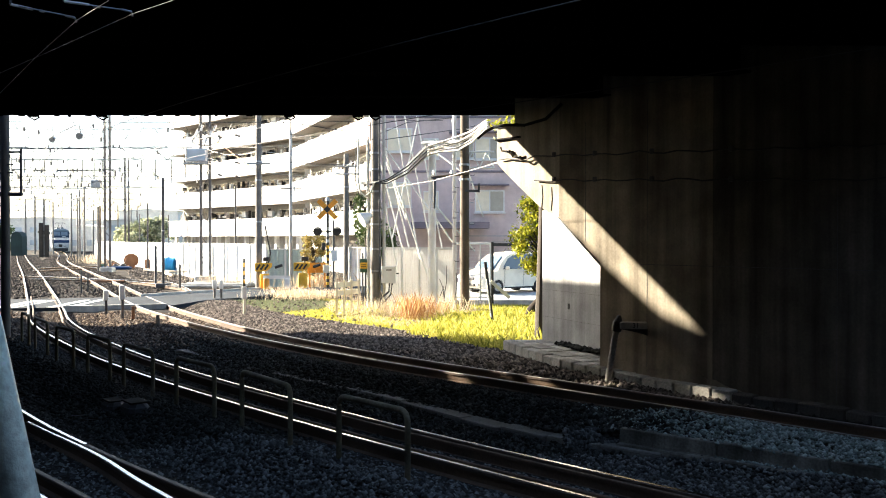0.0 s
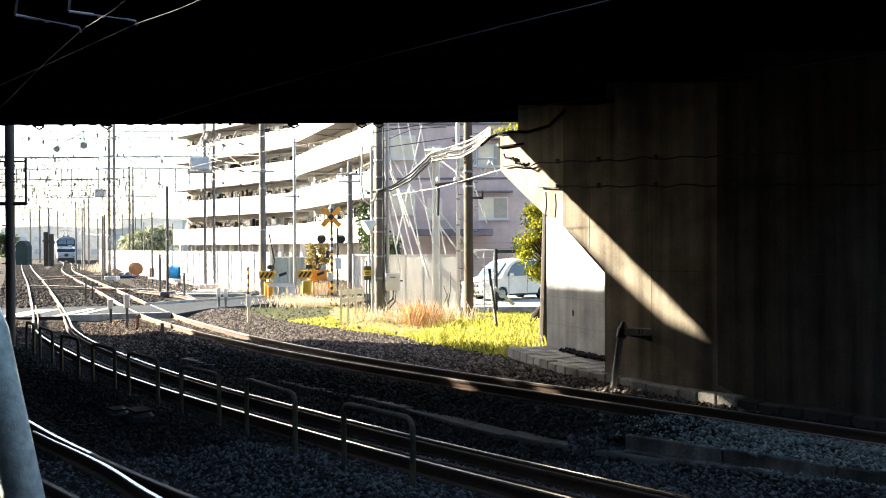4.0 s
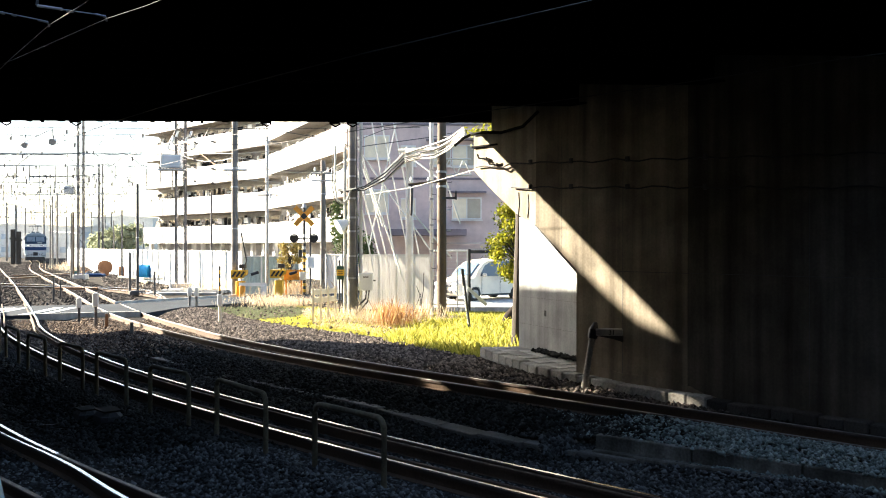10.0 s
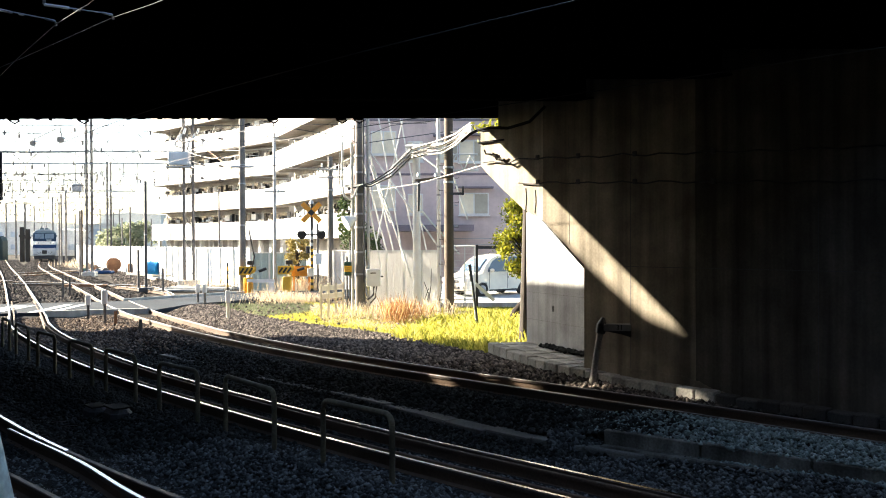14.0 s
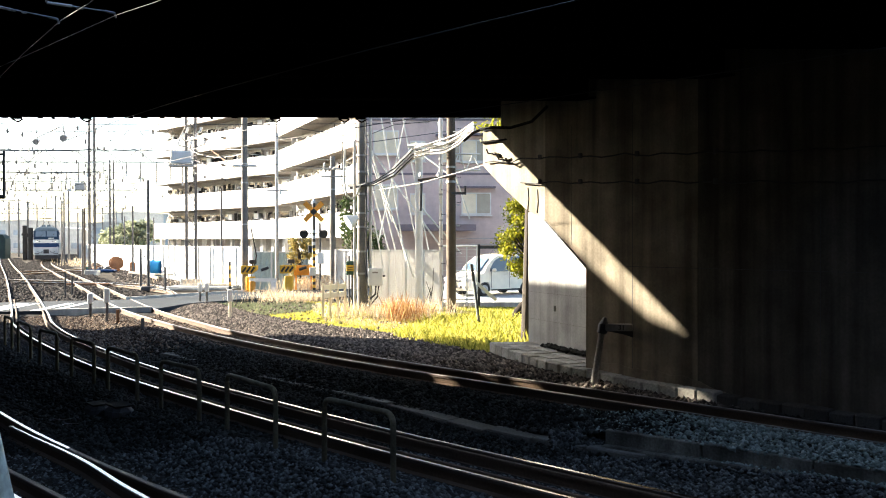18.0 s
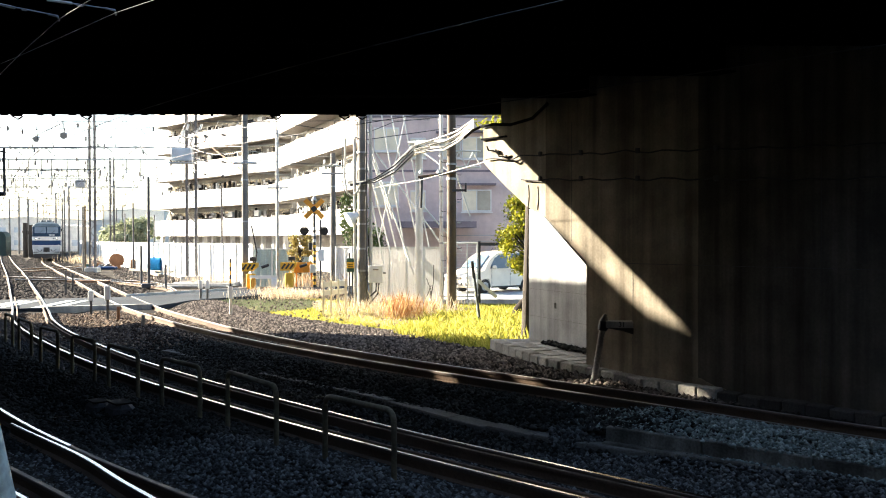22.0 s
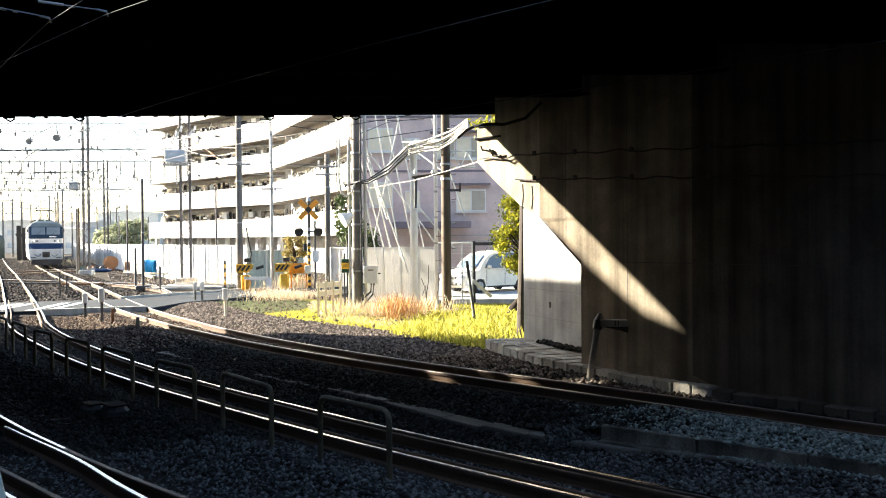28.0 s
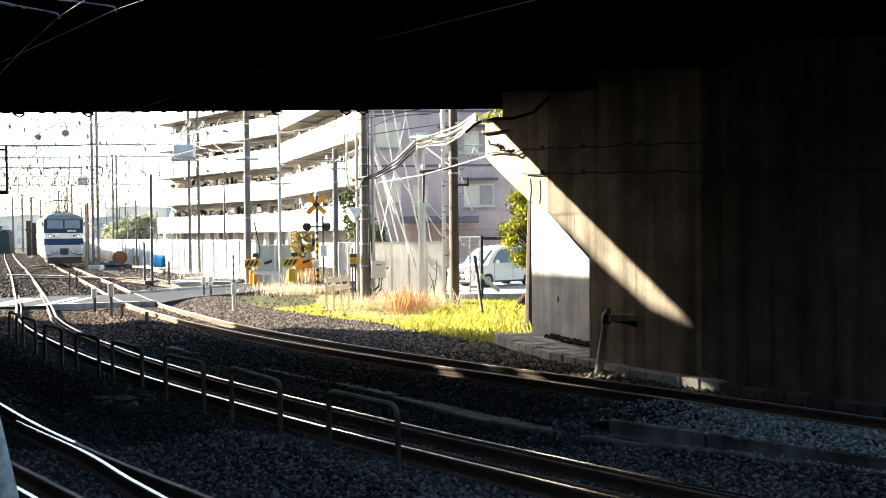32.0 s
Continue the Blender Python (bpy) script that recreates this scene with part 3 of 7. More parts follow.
    hs = thing("house", "unseen dark blocks added beside the overpass to shape the sunlight", "house", (-20, 20, GROUND_Z), kind="structure")
    # unseen sun blockers; narrow slits between their upper floors throw the sun patches
    def strip(ya, yb):
        return [(-14.0, ya), (-14.0, yb), (-24, yb + 4.06), (-24, ya + 4.06)]
    south = [(-14.0, 21.08), (-14.8, 15.5), (-24, 15.5), (-24, 25.14)]
    for foot, z0, z1 in (([(-15.0, 26.6), (-12.85, 21.6), (-14.0, 21.45), (-14.0, 21.22), (-24, 25.28), (-24, 26.6)], -.25, 8.55), (strip(21.22, 21.08), -.25, 5.7), (south, -.25, 5.9),
                         (strip(21.08, 20.78), 5.9, 8.55), (strip(20.64, 20.50), 5.9, 8.55), (strip(20.33, 20.11), 5.9, 8.55), ([(-14.0, 19.97), (-14.8, 15.5), (-24, 15.5), (-24, 24.03)], 5.9, 8.55)):
        part("house_wall", Mesh().prism(foot, (0, 0, z0), (1, 0, 0), (0, 1, 0), (0, 0, z1 - z0)), BLOCK_DARK, hs)
        if z1 > 8:
            part("house_roof", Mesh().prism(foot, (0, 0, z1), (1, 0, 0), (0, 1, 0), (0, 0, .1)), DECK, hs)
    for ya, z0, z1 in ((20.78, 5.88, 6.5), (20.78, 6.74, 8.65), (20.11, 5.88, 6.02), (20.11, 6.24, 8.65)):
        part("lintel", Mesh().prism([(-14.0, ya), (-14.0, ya - .14), (-14.2, ya - .06), (-14.2, ya + .08)], (0, 0, z0), (1, 0, 0), (0, 1, 0), (0, 0, z1 - z0)), BLOCK_DARK, hs)
    for z0, z1 in ((5.88, 7.61), (7.78, 8.65)):
        part("lintel", Mesh().prism([(-14.0, 20.50), (-14.0, 20.33), (-14.2, 20.41), (-14.2, 20.58)], (0, 0, z0), (1, 0, 0), (0, 1, 0), (0, 0, z1 - z0)), BLOCK_DARK, hs)
    # wedge on top, added only to bend the shadow edge on the wall
    part("stair_head", Mesh().prism([(21.62, 8.6), (21.70, 8.74), (21.97, 9.02), (22.2, 9.2), (22.32, 8.6)], (-13.05, 0, 0), (0, 1, 0), (0, 0, 1), (-.6, .25, 0)), CONCRETE, hs, "sloping wedge added for the wall's shadow edge")
    for z0, z1 in ((6.12, 6.42), (7.28, 8.65)):
        part("lintel", Mesh().prism([(-14.0, 21.22), (-14.0, 21.08), (-14.2, 21.16), (-14.2, 21.30)], (0, 0, z0), (1, 0, 0), (0, 1, 0), (0, 0, z1 - z0)), BLOCK_DARK, hs)


KERB_LINE = [(1.3, 18.4), (1.7, 17.2), (2.13, 15.97), (2.56, 15.3), (2.95, 14.75), (3.28, 14.15), (3.7, 13.55), (4.3, 12.85), (5.0, 12.05), (5.9, 11.0), (8.2, 8.4), (10.7, 5.4)]


def kerb():
    """Concrete kerb blocks and paving slabs along the foot of the wall."""
    k = thing("kerb", "row of worn concrete kerb blocks along the wall", "kerb", (2, 16, GROUND_Z), kind="structure")
    line = spline(KERB_LINE, 0.34)
    rs = random.Random(7)
    front = [Mesh().box((0, 0, 0), (0.325, 0.24, 0.29 + i * .008), bevel=0.018).data("block", CONCRETE_KERB) for i in range(3)]
    dirty = [Mesh().box((0, 0, 0), (0.325, 0.24, 0.22 + i * .008), bevel=0.018).data("block", SLEEPER) for i in range(3)]
    slab = [Mesh().box((0, 0, 0), (0.328, 0.34 + i * .015, 0.09), bevel=0.012).data("paving_slab", CONCRETE_KERB) for i in range(2)]
    for i, (p, t, n) in enumerate(frames_of(line)[:-1]):
        c = p + t * .17
        top = .15 - .10 * max(0, min(1, i / 12))
        ang = math.degrees(math.atan2(t.y, t.x))
        b = part("block", rs.choice(front if i < 19 else dirty), CONCRETE_KERB, k)
        q = c + n * .12
        b.matrix_basis = pose(q.x, q.y, top - .145 + rs.uniform(-.012, .012), rs.uniform(-1, 1), 0, ang + rs.uniform(-1.5, 1.5))
        for r in range(3):
            q = c + n * (.43 + .37 * r)
            if (q - WALL_O).dot(WALL_N) > .19 or -(q - WALL_O).dot(WALL_D) > .25:
                o = part("paving_slab", rs.choice(slab), CONCRETE_KERB, k)
                o.matrix_basis = pose(q.x, q.y, top - .04 + rs.uniform(-.012, .012), rs.uniform(-1, 1), 0, ang + rs.uniform(-1.5, 1.5))
    part("footing", Mesh().sweep([[p + n * a + Vector((0, 0, z)) for a, z in ((.04, -.3), (1.2, -.3), (1.2, -.06), (.04, -.06))] for p, t, n in frames_of(line)]), BALLAST, k)


LEDGE_LINE = [(2.1, 10.22), (2.3, 10.07), (2.85, 9.65), (3.34, 9.21), (3.81, 8.85), (4.25, 8.52), (4.5, 8.25), (5.6, 7.35), (7.2, 6.0)]
BANK = [(1.16, -.06), (1.3, .07), (1.48, .135), (1.75, .12), (2.2, .055), (2.6, .02)]     # distance from the far rail, height


def bank_share(y):
    """How far the ballast bank has risen, by the distance down the line."""
    return max(0.0, min(1.0, (13.3 - y) / 1.3))


def trough():
    """Cable trough with lids between the two tracks."""
    rs = random.Random(9)
    tr = thing("cable_trough", "concrete cable trough with dirty grey lids", "cable trough", (0, 12, GROUND_Z), kind="structure")
    lid = [Mesh().box((0, 0, 0), (0.742, 0.25 + .02 * k, 0.06), bevel=.012).data("lid", TROUGH) for k in range(3)]
    side = Mesh().box((0, 0, 0), (0.74, 0.27, 0.2)).data("channel", TROUGH)
    for run in ([(-5.9, 18.95), (-4.74, 17.8), (-3.7, 16.75), (-3.2, 16.3)], [(-3.1, 15.7), (-1.52, 14.05), (-0.53, 12.9), (0.31, 11.78), (1.04, 11.0), (1.69, 10.42), (2.62, 9.72)]):
        for i, (p, t, n) in enumerate(frames_of(spline(run, 0.75))[:-1]):
            c = p + t * .375
            ang = math.degrees(math.atan2(t.y, t.x))
            o = part("lid", rs.choice(lid), TROUGH, tr)
            o.matrix_basis = pose(c.x, c.y + .1, -0.155 + rs.uniform(-.012, .012), rs.uniform(-1.5, 1.5), 0, ang + rs.uniform(-1.2, 1.2))
            o = part("channel", side, TROUGH, tr)
            o.matrix_basis = pose(c.x, c.y + .1, -0.25, 0, 0, ang)


def ledge():
    """Two-step retaining boards that hold the fresh ballast bank beside the wall track."""
    rs = random.Random(19)
    k = thing("retaining_ledge", "stepped concrete retaining boards with dark stains", "retaining wall", (3, 9.4, GROUND_Z), kind="structure")
    upper = [Mesh().box((0, 0, 0), (1.186 - .004 * i, 0.11, 0.20), bevel=.012).data("upper_board", LEDGE) for i in range(2)]
    lower = [Mesh().box((0, 0, 0), (1.19 - .004 * i, 0.12, 0.20), bevel=.015).data("lower_board", LEDGE) for i in range(2)]
    for p, t, n in frames_of(spline(LEDGE_LINE, 1.2))[:-1]:
        c = p + t * .6
        ang = math.degrees(math.atan2(t.y, t.x))
        o = part("upper_board", rs.choice(upper), LEDGE, k)
        q = c + n * .11
        o.matrix_basis = pose(q.x, q.y, -.045 + rs.uniform(-.01, .01), rs.uniform(-3, 2), rs.uniform(-.6, .6), ang + rs.uniform(-.6, .6))
        o = part("lower_board", rs.choice(lower), LEDGE, k)
        o.matrix_basis = pose(c.x, c.y, -.205 + rs.uniform(-.012, .012), rs.uniform(-2, 2), rs.uniform(-.6, .6), ang + rs.uniform(-.6, .6))
    rows = []
    for p, t, n in frames_of(path_b):
        if p.y < 13.3:
            end = 1.8
            while end < 2.7:
                q = p - n * end
                if q.y < np.interp(q.x, [w[0] for w in LEDGE_LINE], [w[1] for w in LEDGE_LINE]) + .16:
                    break
                end += .02
            rows.append([p - n * a + Vector((0, 0, -.21 + (z + .2) * bank_share(p.y))) for a, z in BANK[:4] + [(min(2.2, end - .05), .055), (end, .02)]])
    m = Mesh().sweep(rows, closed=False)
    single("ballast_bank", m, BALLAST, "raised bank of fresh ballast beside the wall track", "ballast", kind="structure")


overpass()
kerb()
trough()
ledge()
# loose ballast spilling round the end of the retaining boards
spill = random.Random(23)
heap = [(spill.uniform(1.5, 2.16), spill.uniform(0, 1), spill.uniform(-.02, .015)) for _ in range(900)]
scatter("ballast_spill", STONES_NEAR, "loose ballast at the end of the retaining boards", [(x, 10.24 + .2 * q, -.19 + .19 * q + e) for x, q, e in heap], .034, 23, "ballast")



# ---- buildings ----
def apartment():
    b = thing("apartment_building", "white curved apartment block with long balconies and laundry clutter", "apartment building", (-20, 85, GROUND_Z))
    rs = random.Random(3)
    floors = 7
    for (x0, y0), (x1, y1), bays in (((-29.7, 92.0), (-13.6, 75.6), 5), ((-13.0, 73.0), (-4.7, 54.0), 4)):
        a, e = Vector((x0, y0, 0)), Vector((x1, y1, 0))
        d = (e - a).normalized()
        n = Vector((d.y, -d.x, 0))
        if n.y > 0:
            n = -n
        L = (e - a).length
        ang = math.degrees(math.atan2(d.y, d.x))
        mid = (a + e) / 2
        bc = mid - n * 6.6
        w = L / bays
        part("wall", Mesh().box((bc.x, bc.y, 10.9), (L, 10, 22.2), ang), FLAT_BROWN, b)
        part("roof", Mesh().box((bc.x, bc.y, 22.15), (L + .4, 10.6, 0.3), ang), FLAT_WHITE, b)
        para = Mesh().box((0, 0, 0), (w - 0.03, 0.14, 1.62)).box((0, -.02, .83), (w - .03, .2, .05)).data("balcony", FLAT_WHITE)
        glass = Mesh().box((0, 0, 0), (w * .38, 0.05, 2.0)).data("window", DULL_GLASS)
        frame_m = Mesh().box((0, .03, 1.0), (w * .40, .06, .08)).box((0, .03, -1.0), (w * .40, .06, .08))
        for s in (-.195, 0, .195):
            frame_m.box((w * s, .03, 0), (.07, .06, 2.0))
        frame_d = frame_m.data("window_frame", PAINT_WHITE)
        unit = Mesh().box((0, 0, 0), (.8, .3, .6), bevel=.03).data("air_conditioner", PAINT_WHITE)
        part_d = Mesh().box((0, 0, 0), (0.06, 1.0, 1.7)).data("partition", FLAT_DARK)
        cloth = [Mesh().box((0, 0, 0), (ww, .04, hh)).data("laundry", m) for ww, hh, m in ((.35, .7, PAINT_WHITE), (.5, .6, BLACK), (.9, .5, BLACK), (.4, .9, CASE_BLACK), (.6, .55, FLAT_DARK), (.4, .6, FLAT_BROWN), (.5, .3, PAINT_WHITE), (.18, .9, BLACK), (.25, .4, PAINT_WHITE), (.9, .35, CASE_BLACK), (.7, .16, PAINT_WHITE), (.3, .3, FLAT_WHITE))]

        def put(name, data, mt, s, back, z, parent=None):
            c = a + d * s - n * back
            o = part(name, data, mt, parent or b)
            o.matrix_basis = pose(c.x, c.y, z, 0, 0, ang)
            return o
        for k in range(floors):
            z = 2.65 + 2.9 * k
            fl = mid - n * 0.8
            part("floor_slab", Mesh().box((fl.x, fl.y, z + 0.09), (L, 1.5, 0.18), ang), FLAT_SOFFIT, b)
            for i in range(bays):
                s = w * (i + .5)
                put("balcony", para, FLAT_WHITE, s, 0, z + .82)
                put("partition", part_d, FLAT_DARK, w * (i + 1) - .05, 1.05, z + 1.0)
                for off in (-.24, .24):
                    win = put("window", glass, DULL_GLASS, s + w * off, 1.585, z + 1.45)
                    fr = new("window_frame", frame_d)
                    fr.parent = win
                    fr.matrix_parent_inverse = Matrix.Identity(4)
                for j in range(rs.randint(13, 17)):
                    put("laundry", rs.choice(cloth), PAINT_WHITE, s + w * rs.uniform(-.42, .42), rs.uniform(.95, 1.45), z + rs.uniform(1.6, 2.2))
                if rs.random() < .8:
                    put("air_conditioner", unit, PAINT_WHITE, s + w * rs.choice((-.02, .42, -.44)), 1.2, z + rs.choice((.6, 2.1)))
    # ground floor, seen above the fence
    for i in range(14):
        c = Vector((-29.7, 92, 0)).lerp(Vector((-13.6, 75.6, 0)), i / 13) - Vector((-.71, -.70, 0)) * .9
        part("column", Mesh().box((c.x, c.y, 1.2), (.35, .35, 2.9), -45), FLAT_WHITE, b)


def mauve_house():
    b = thing("mauve_building", "mauve-grey rendered building with sliding windows", "building", (2, 54, GROUND_Z))
    part("wall", Mesh().box((2.6, 54.0, 7.5), (13.6, 8.0, 15.4)), MAUVE, b)
    part("roof", Mesh().box((2.6, 54.0, 15.3), (14.0, 8.4, 0.25)), MAUVE_DARK, b)
    for z in (6.35, 9.55):
        part("band", Mesh().box((2.6, 49.97, z), (13.6, 0.06, 0.12)), MAUVE_DARK, b)
    rows = ((2.75, 4.6, 1.75, 1.3), (2.75, 7.7, 1.75, 1.3), (2.75, 10.9, 1.75, 1.3), (1.2, 7.7, 1.2, 1.2), (-2.55, 5.0, 1.4, 1.45), (-2.55, 8.2, 1.5, 1.4), (-.7, 4.6, .9, 1.2), (-.7, 7.7, .9, 1.2), (6.3, 4.6, 1.75, 1.3), (6.3, 7.7, 1.75, 1.3))
    for x, z, w, h in rows:
        wi = part("window", Mesh().box((x, 49.98, z), (w, 0.12, h)), PAINT_WHITE, b)
        part("pane", Mesh().box((x - w * .24, 49.91, z), (w * .44, 0.04, h - .16)), CREAM, wi, "pane with a cream curtain behind")
        part("pane", Mesh().box((x + w * .24, 49.93, z), (w * .44, 0.04, h - .16)), CURTAIN if x > 0 else CREAM, wi, "pane with a grey-beige curtain behind")
        part("sill", Mesh().box((x, 49.86, z - h / 2 - .05), (w + .12, .26, .06)), PAINT_WHITE, wi)
        if x > 0:
            part("hood", Mesh().box((x, 49.75, z + h / 2 + .3), (w + .5, 0.5, 0.1)), MAUVE_DARK, b)
    part("porch_roof", Mesh().box((.4, 48.6, 3.15), (4.4, 2.6, .35)), MAUVE_DARK, b)
    part("rail", Mesh().box((2.6, 49.4, 2.55), (3.0, .06, .06)).box((2.6, 49.4, 2.2), (3.0, .05, .05)), GALV, b, "grey handrail")


def far_town():
    """Low hazy houses and blocks far down the line."""
    rs = random.Random(12)
    wallm = Mesh().box((0, 0, .5), (1, 1, 1))
    # pale wall tones hold the distance haze
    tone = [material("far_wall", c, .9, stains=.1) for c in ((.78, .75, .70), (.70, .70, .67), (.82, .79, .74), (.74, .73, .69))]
    for i in range(26):
        y = rs.uniform(170, 330)
        x = y * rs.uniform(-.53, -.33) if i < 17 else y * rs.uniform(-.36, -.1)
        w, dpt, h = rs.uniform(9, 22), rs.uniform(8, 14), rs.uniform(5, 10)
        b = thing("far_house", "hazy pale house far down the line", "house", (x, y, GROUND_Z), group="far houses")
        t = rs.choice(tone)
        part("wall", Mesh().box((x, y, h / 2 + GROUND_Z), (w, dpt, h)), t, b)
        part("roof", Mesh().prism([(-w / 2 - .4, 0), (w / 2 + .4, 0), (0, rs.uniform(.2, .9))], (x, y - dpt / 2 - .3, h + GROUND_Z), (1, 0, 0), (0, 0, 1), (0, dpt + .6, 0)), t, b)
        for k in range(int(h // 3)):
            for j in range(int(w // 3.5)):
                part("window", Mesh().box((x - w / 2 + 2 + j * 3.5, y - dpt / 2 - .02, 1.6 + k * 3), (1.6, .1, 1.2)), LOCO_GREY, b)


apartment()
mauve_house()
far_town()


# ---- road and fences ----
def road():
    pts = [(-60, 22.0), (-30, 27.0), (-14.8, 29.1), (-9.7, 30.4), (-9.3, 33.0), (-7.3, 36.0), (-3, 38.0), (6, 39.5), (30, 40), (30, 45), (-3, 43.5), (-8.1, 41.0), (-12.2, 35.2), (-16.9, 33.6), (-30, 32.0), (-60, 28)]
    single("road", Mesh().prism(pts, (0, 0, -0.22), (1, 0, 0), (0, 1, 0), (0, 0, 0.2)), ASPHALT, "pale grey asphalt road over the level crossing", "road", kind="structure")
    for i, (x, y, w) in enumerate(((-15.5, 31.0, .45), (-15.0, 31.1, .2), (-13.75, 31.2, .3), (-13.2, 31.3, .25))):
        single("road_marking", Mesh().box((x, y, -.012), (w, 3.6, .012), 4), PAINT_WHITE, "worn white stripe painted across the road", "road marking", "crossing stripes")
    single("kerb_strip", Mesh().sweep([[Vector((x, y + a, z)) for a, z in ((0, -.2), (.16, -.2), (.16, .05), (0, .05))] for x, y in ((-13.1, 29.2), (-9.9, 30.2))]), CONCRETE_PALE, "low concrete edge of the crossing", "kerb", kind="structure")
    single("kerb_strip", Mesh().sweep([[Vector((x, y + a, z)) for a, z in ((0, -.2), (.16, -.2), (.16, .07), (0, .07))] for x, y in ((-12.6, 35.3), (-10.4, 38.2), (-8.3, 40.9))]), CONCRETE_PALE, "low concrete edge of the crossing", "kerb", kind="structure")


single("yard", Mesh().prism([(.2, 33.0), (9, 33.0), (9, 47.0), (.2, 47.0)], (0, 0, -.2), (1, 0, 0), (0, 1, 0), (0, 0, .186)), CONCRETE_PALE, "pale concrete forecourt behind the mesh fence", "pavement", kind="structure")


def fence_line(name, label, pts, h, step, mat, ribs=4, gap=0.0, z=GROUND_Z):
    f = thing(name, label, "fence", (*pts[0], z))
    for (x0, y0), (x1, y1) in zip(pts, pts[1:]):
        a, e = Vector((x0, y0, 0)), Vector((x1, y1, 0))
        L = (e - a).length
        n = max(1, round(L / step))
        w = L / n
        d = (e - a) / L
        ang = math.degrees(math.atan2(d.y, d.x))
        m = Mesh()
        if not gap:
            front = []
            for k in range(ribs):
                x0, x1 = -w / 2 + w * k / ribs, -w / 2 + w * (k + 1) / ribs
                e = w / ribs * .15
                front += [(x0 + e, .03 * (k % 2)), (x1 - e, .03 * (k % 2))]
            m.prism(front + [(x, y + .014) for x, y in reversed(front)], (0, 0, 0), (1, 0, 0), (0, 1, 0), (0, 0, h))
        else:
            m.box((0, 0, h / 2), (w / ribs - gap, .012, h))
        data = m.data("panel" if not gap else "slat", mat)
        cap = Mesh().box((0, 0, h + .02), (w, .07, .06)).data("top_rail", PAINT_WHITE)
        post = Mesh().box((0, 0, h / 2 + .02), (0.07, 0.09, h + .08)).data("post", PAINT_WHITE)
        for i in range(n):
            c = a + d * (w * (i + .5))
            p = part("top_rail", cap, mat, f)
            p.matrix_basis = pose(c.x, c.y, z, 0, 0, ang)
            for k in range(ribs if gap else 1):
                q = c + d * (w * ((k + .5) / ribs - .5) if gap else 0)
                p = part("slat" if gap else "panel", data, mat, f)
                p.matrix_basis = pose(q.x, q.y, z, 0, 0, ang)
            q = a + d * (w * i)
            p = part("post", post, mat, f)
            p.matrix_basis = pose(q.x, q.y - .06, z, 0, 0, ang)
    return f


road()
fence_line("site_fence", "tall white sheet-metal site fence", [(-46.0, 112.0), (-15.3, 53.8), (-9.6, 45.5)], 2.25, 2.0, FENCE_WHITE)
fence_line("site_fence", "greenish ribbed sheet fence beside the crossing", [(-9.4, 45.3), (-6.4, 45.0)], 2.0, 1.0, material("green_panel", (.42, .52, .50), .6, stains=.2), 8)
fence_line("panel_fence", "grey panel fence with white posts", [(-5.0, 45.2), (-3.2, 44.0)], 2.1, .9, FENCE_GREY, 5)
fence_line("mesh_fence", "pale slatted fence with white posts and top rail", [(-2.25, 32.6), (0.45, 32.33)], 2.2, 0.675, SHEET, 10, .005)


def open_frame():
    """White pipe frame with thin wires at the end of the slatted fence, open to the yard."""
    f = thing("pipe_gate", "white pipe gate frame with thin wires beside the slatted fence", "gate", (.5, 32.3, GROUND_Z))
    xs = (.50, .98, 1.42, 1.80)
    for x in xs:
        part("post", Mesh().box((x, 32.3, 1.0), (.05, .05, 2.4)), PAINT_WHITE, f)
    for z, r in ((2.19, .035), (1.25, .016), (.15, .025)):
        part("rail", Mesh().tube([(xs[0], 32.3, z), (xs[-1], 32.3, z)], r, 8), PAINT_WHITE, f)
    for k in range(14):
        z = .3 + .135 * k
        part("wire", Mesh().tube([(xs[0], 32.28, z), (xs[-1], 32.28, z)], .004, 4), PAINT_WHITE, f)


open_frame()


# ---- posts, poles and masts ----
def pole(at, r, z, mat, label, steps=0, bands=(), taper=.8, group="line poles"):
    x, y = at
    t = thing("utility_pole", label, "utility pole", (x, y, GROUND_Z), group)
    part("shaft", Mesh().tube([(x, y, GROUND_Z - .06), (x, y, z)], r, 14, r * taper), mat, t, smooth=True)
    if steps:
        st = Mesh().tube([(-r * 1.1, 0, 0), (-r - .16, -.01, 0), (-r - .17, -.01, .04)], .011, 6).data("step_bolt", STEEL_DARK)
        for k in range(steps):
            o = part("step_bolt", st, STEEL_DARK, t)
            o.matrix_basis = pose(x, y, 1.6 + .42 * k, 0, 0, 180 * (k % 2) + 8)
    for b in bands:
        part("band", Mesh().disc((x, y, b), r * 1.04, .07, (0, 0, 1), 16), GALV, t)
    return t


def arm(t, a, b, r=.04, mat=None, name="crossarm"):
    part(name, Mesh().tube([a, b], r, 8), mat or GALV, t)


def insulator(t, at, h=.16):
    x, y, z = at
    part("insulator", Mesh().tube([(x, y, z), (x, y, z + h * .3)], .03, 8).tube([(x, y, z + h * .3), (x, y, z + h * .55)], .06, 10, .05).tube([(x, y, z + h * .6), (x, y, z + h)], .055, 10, .03), PORCELAIN, t)


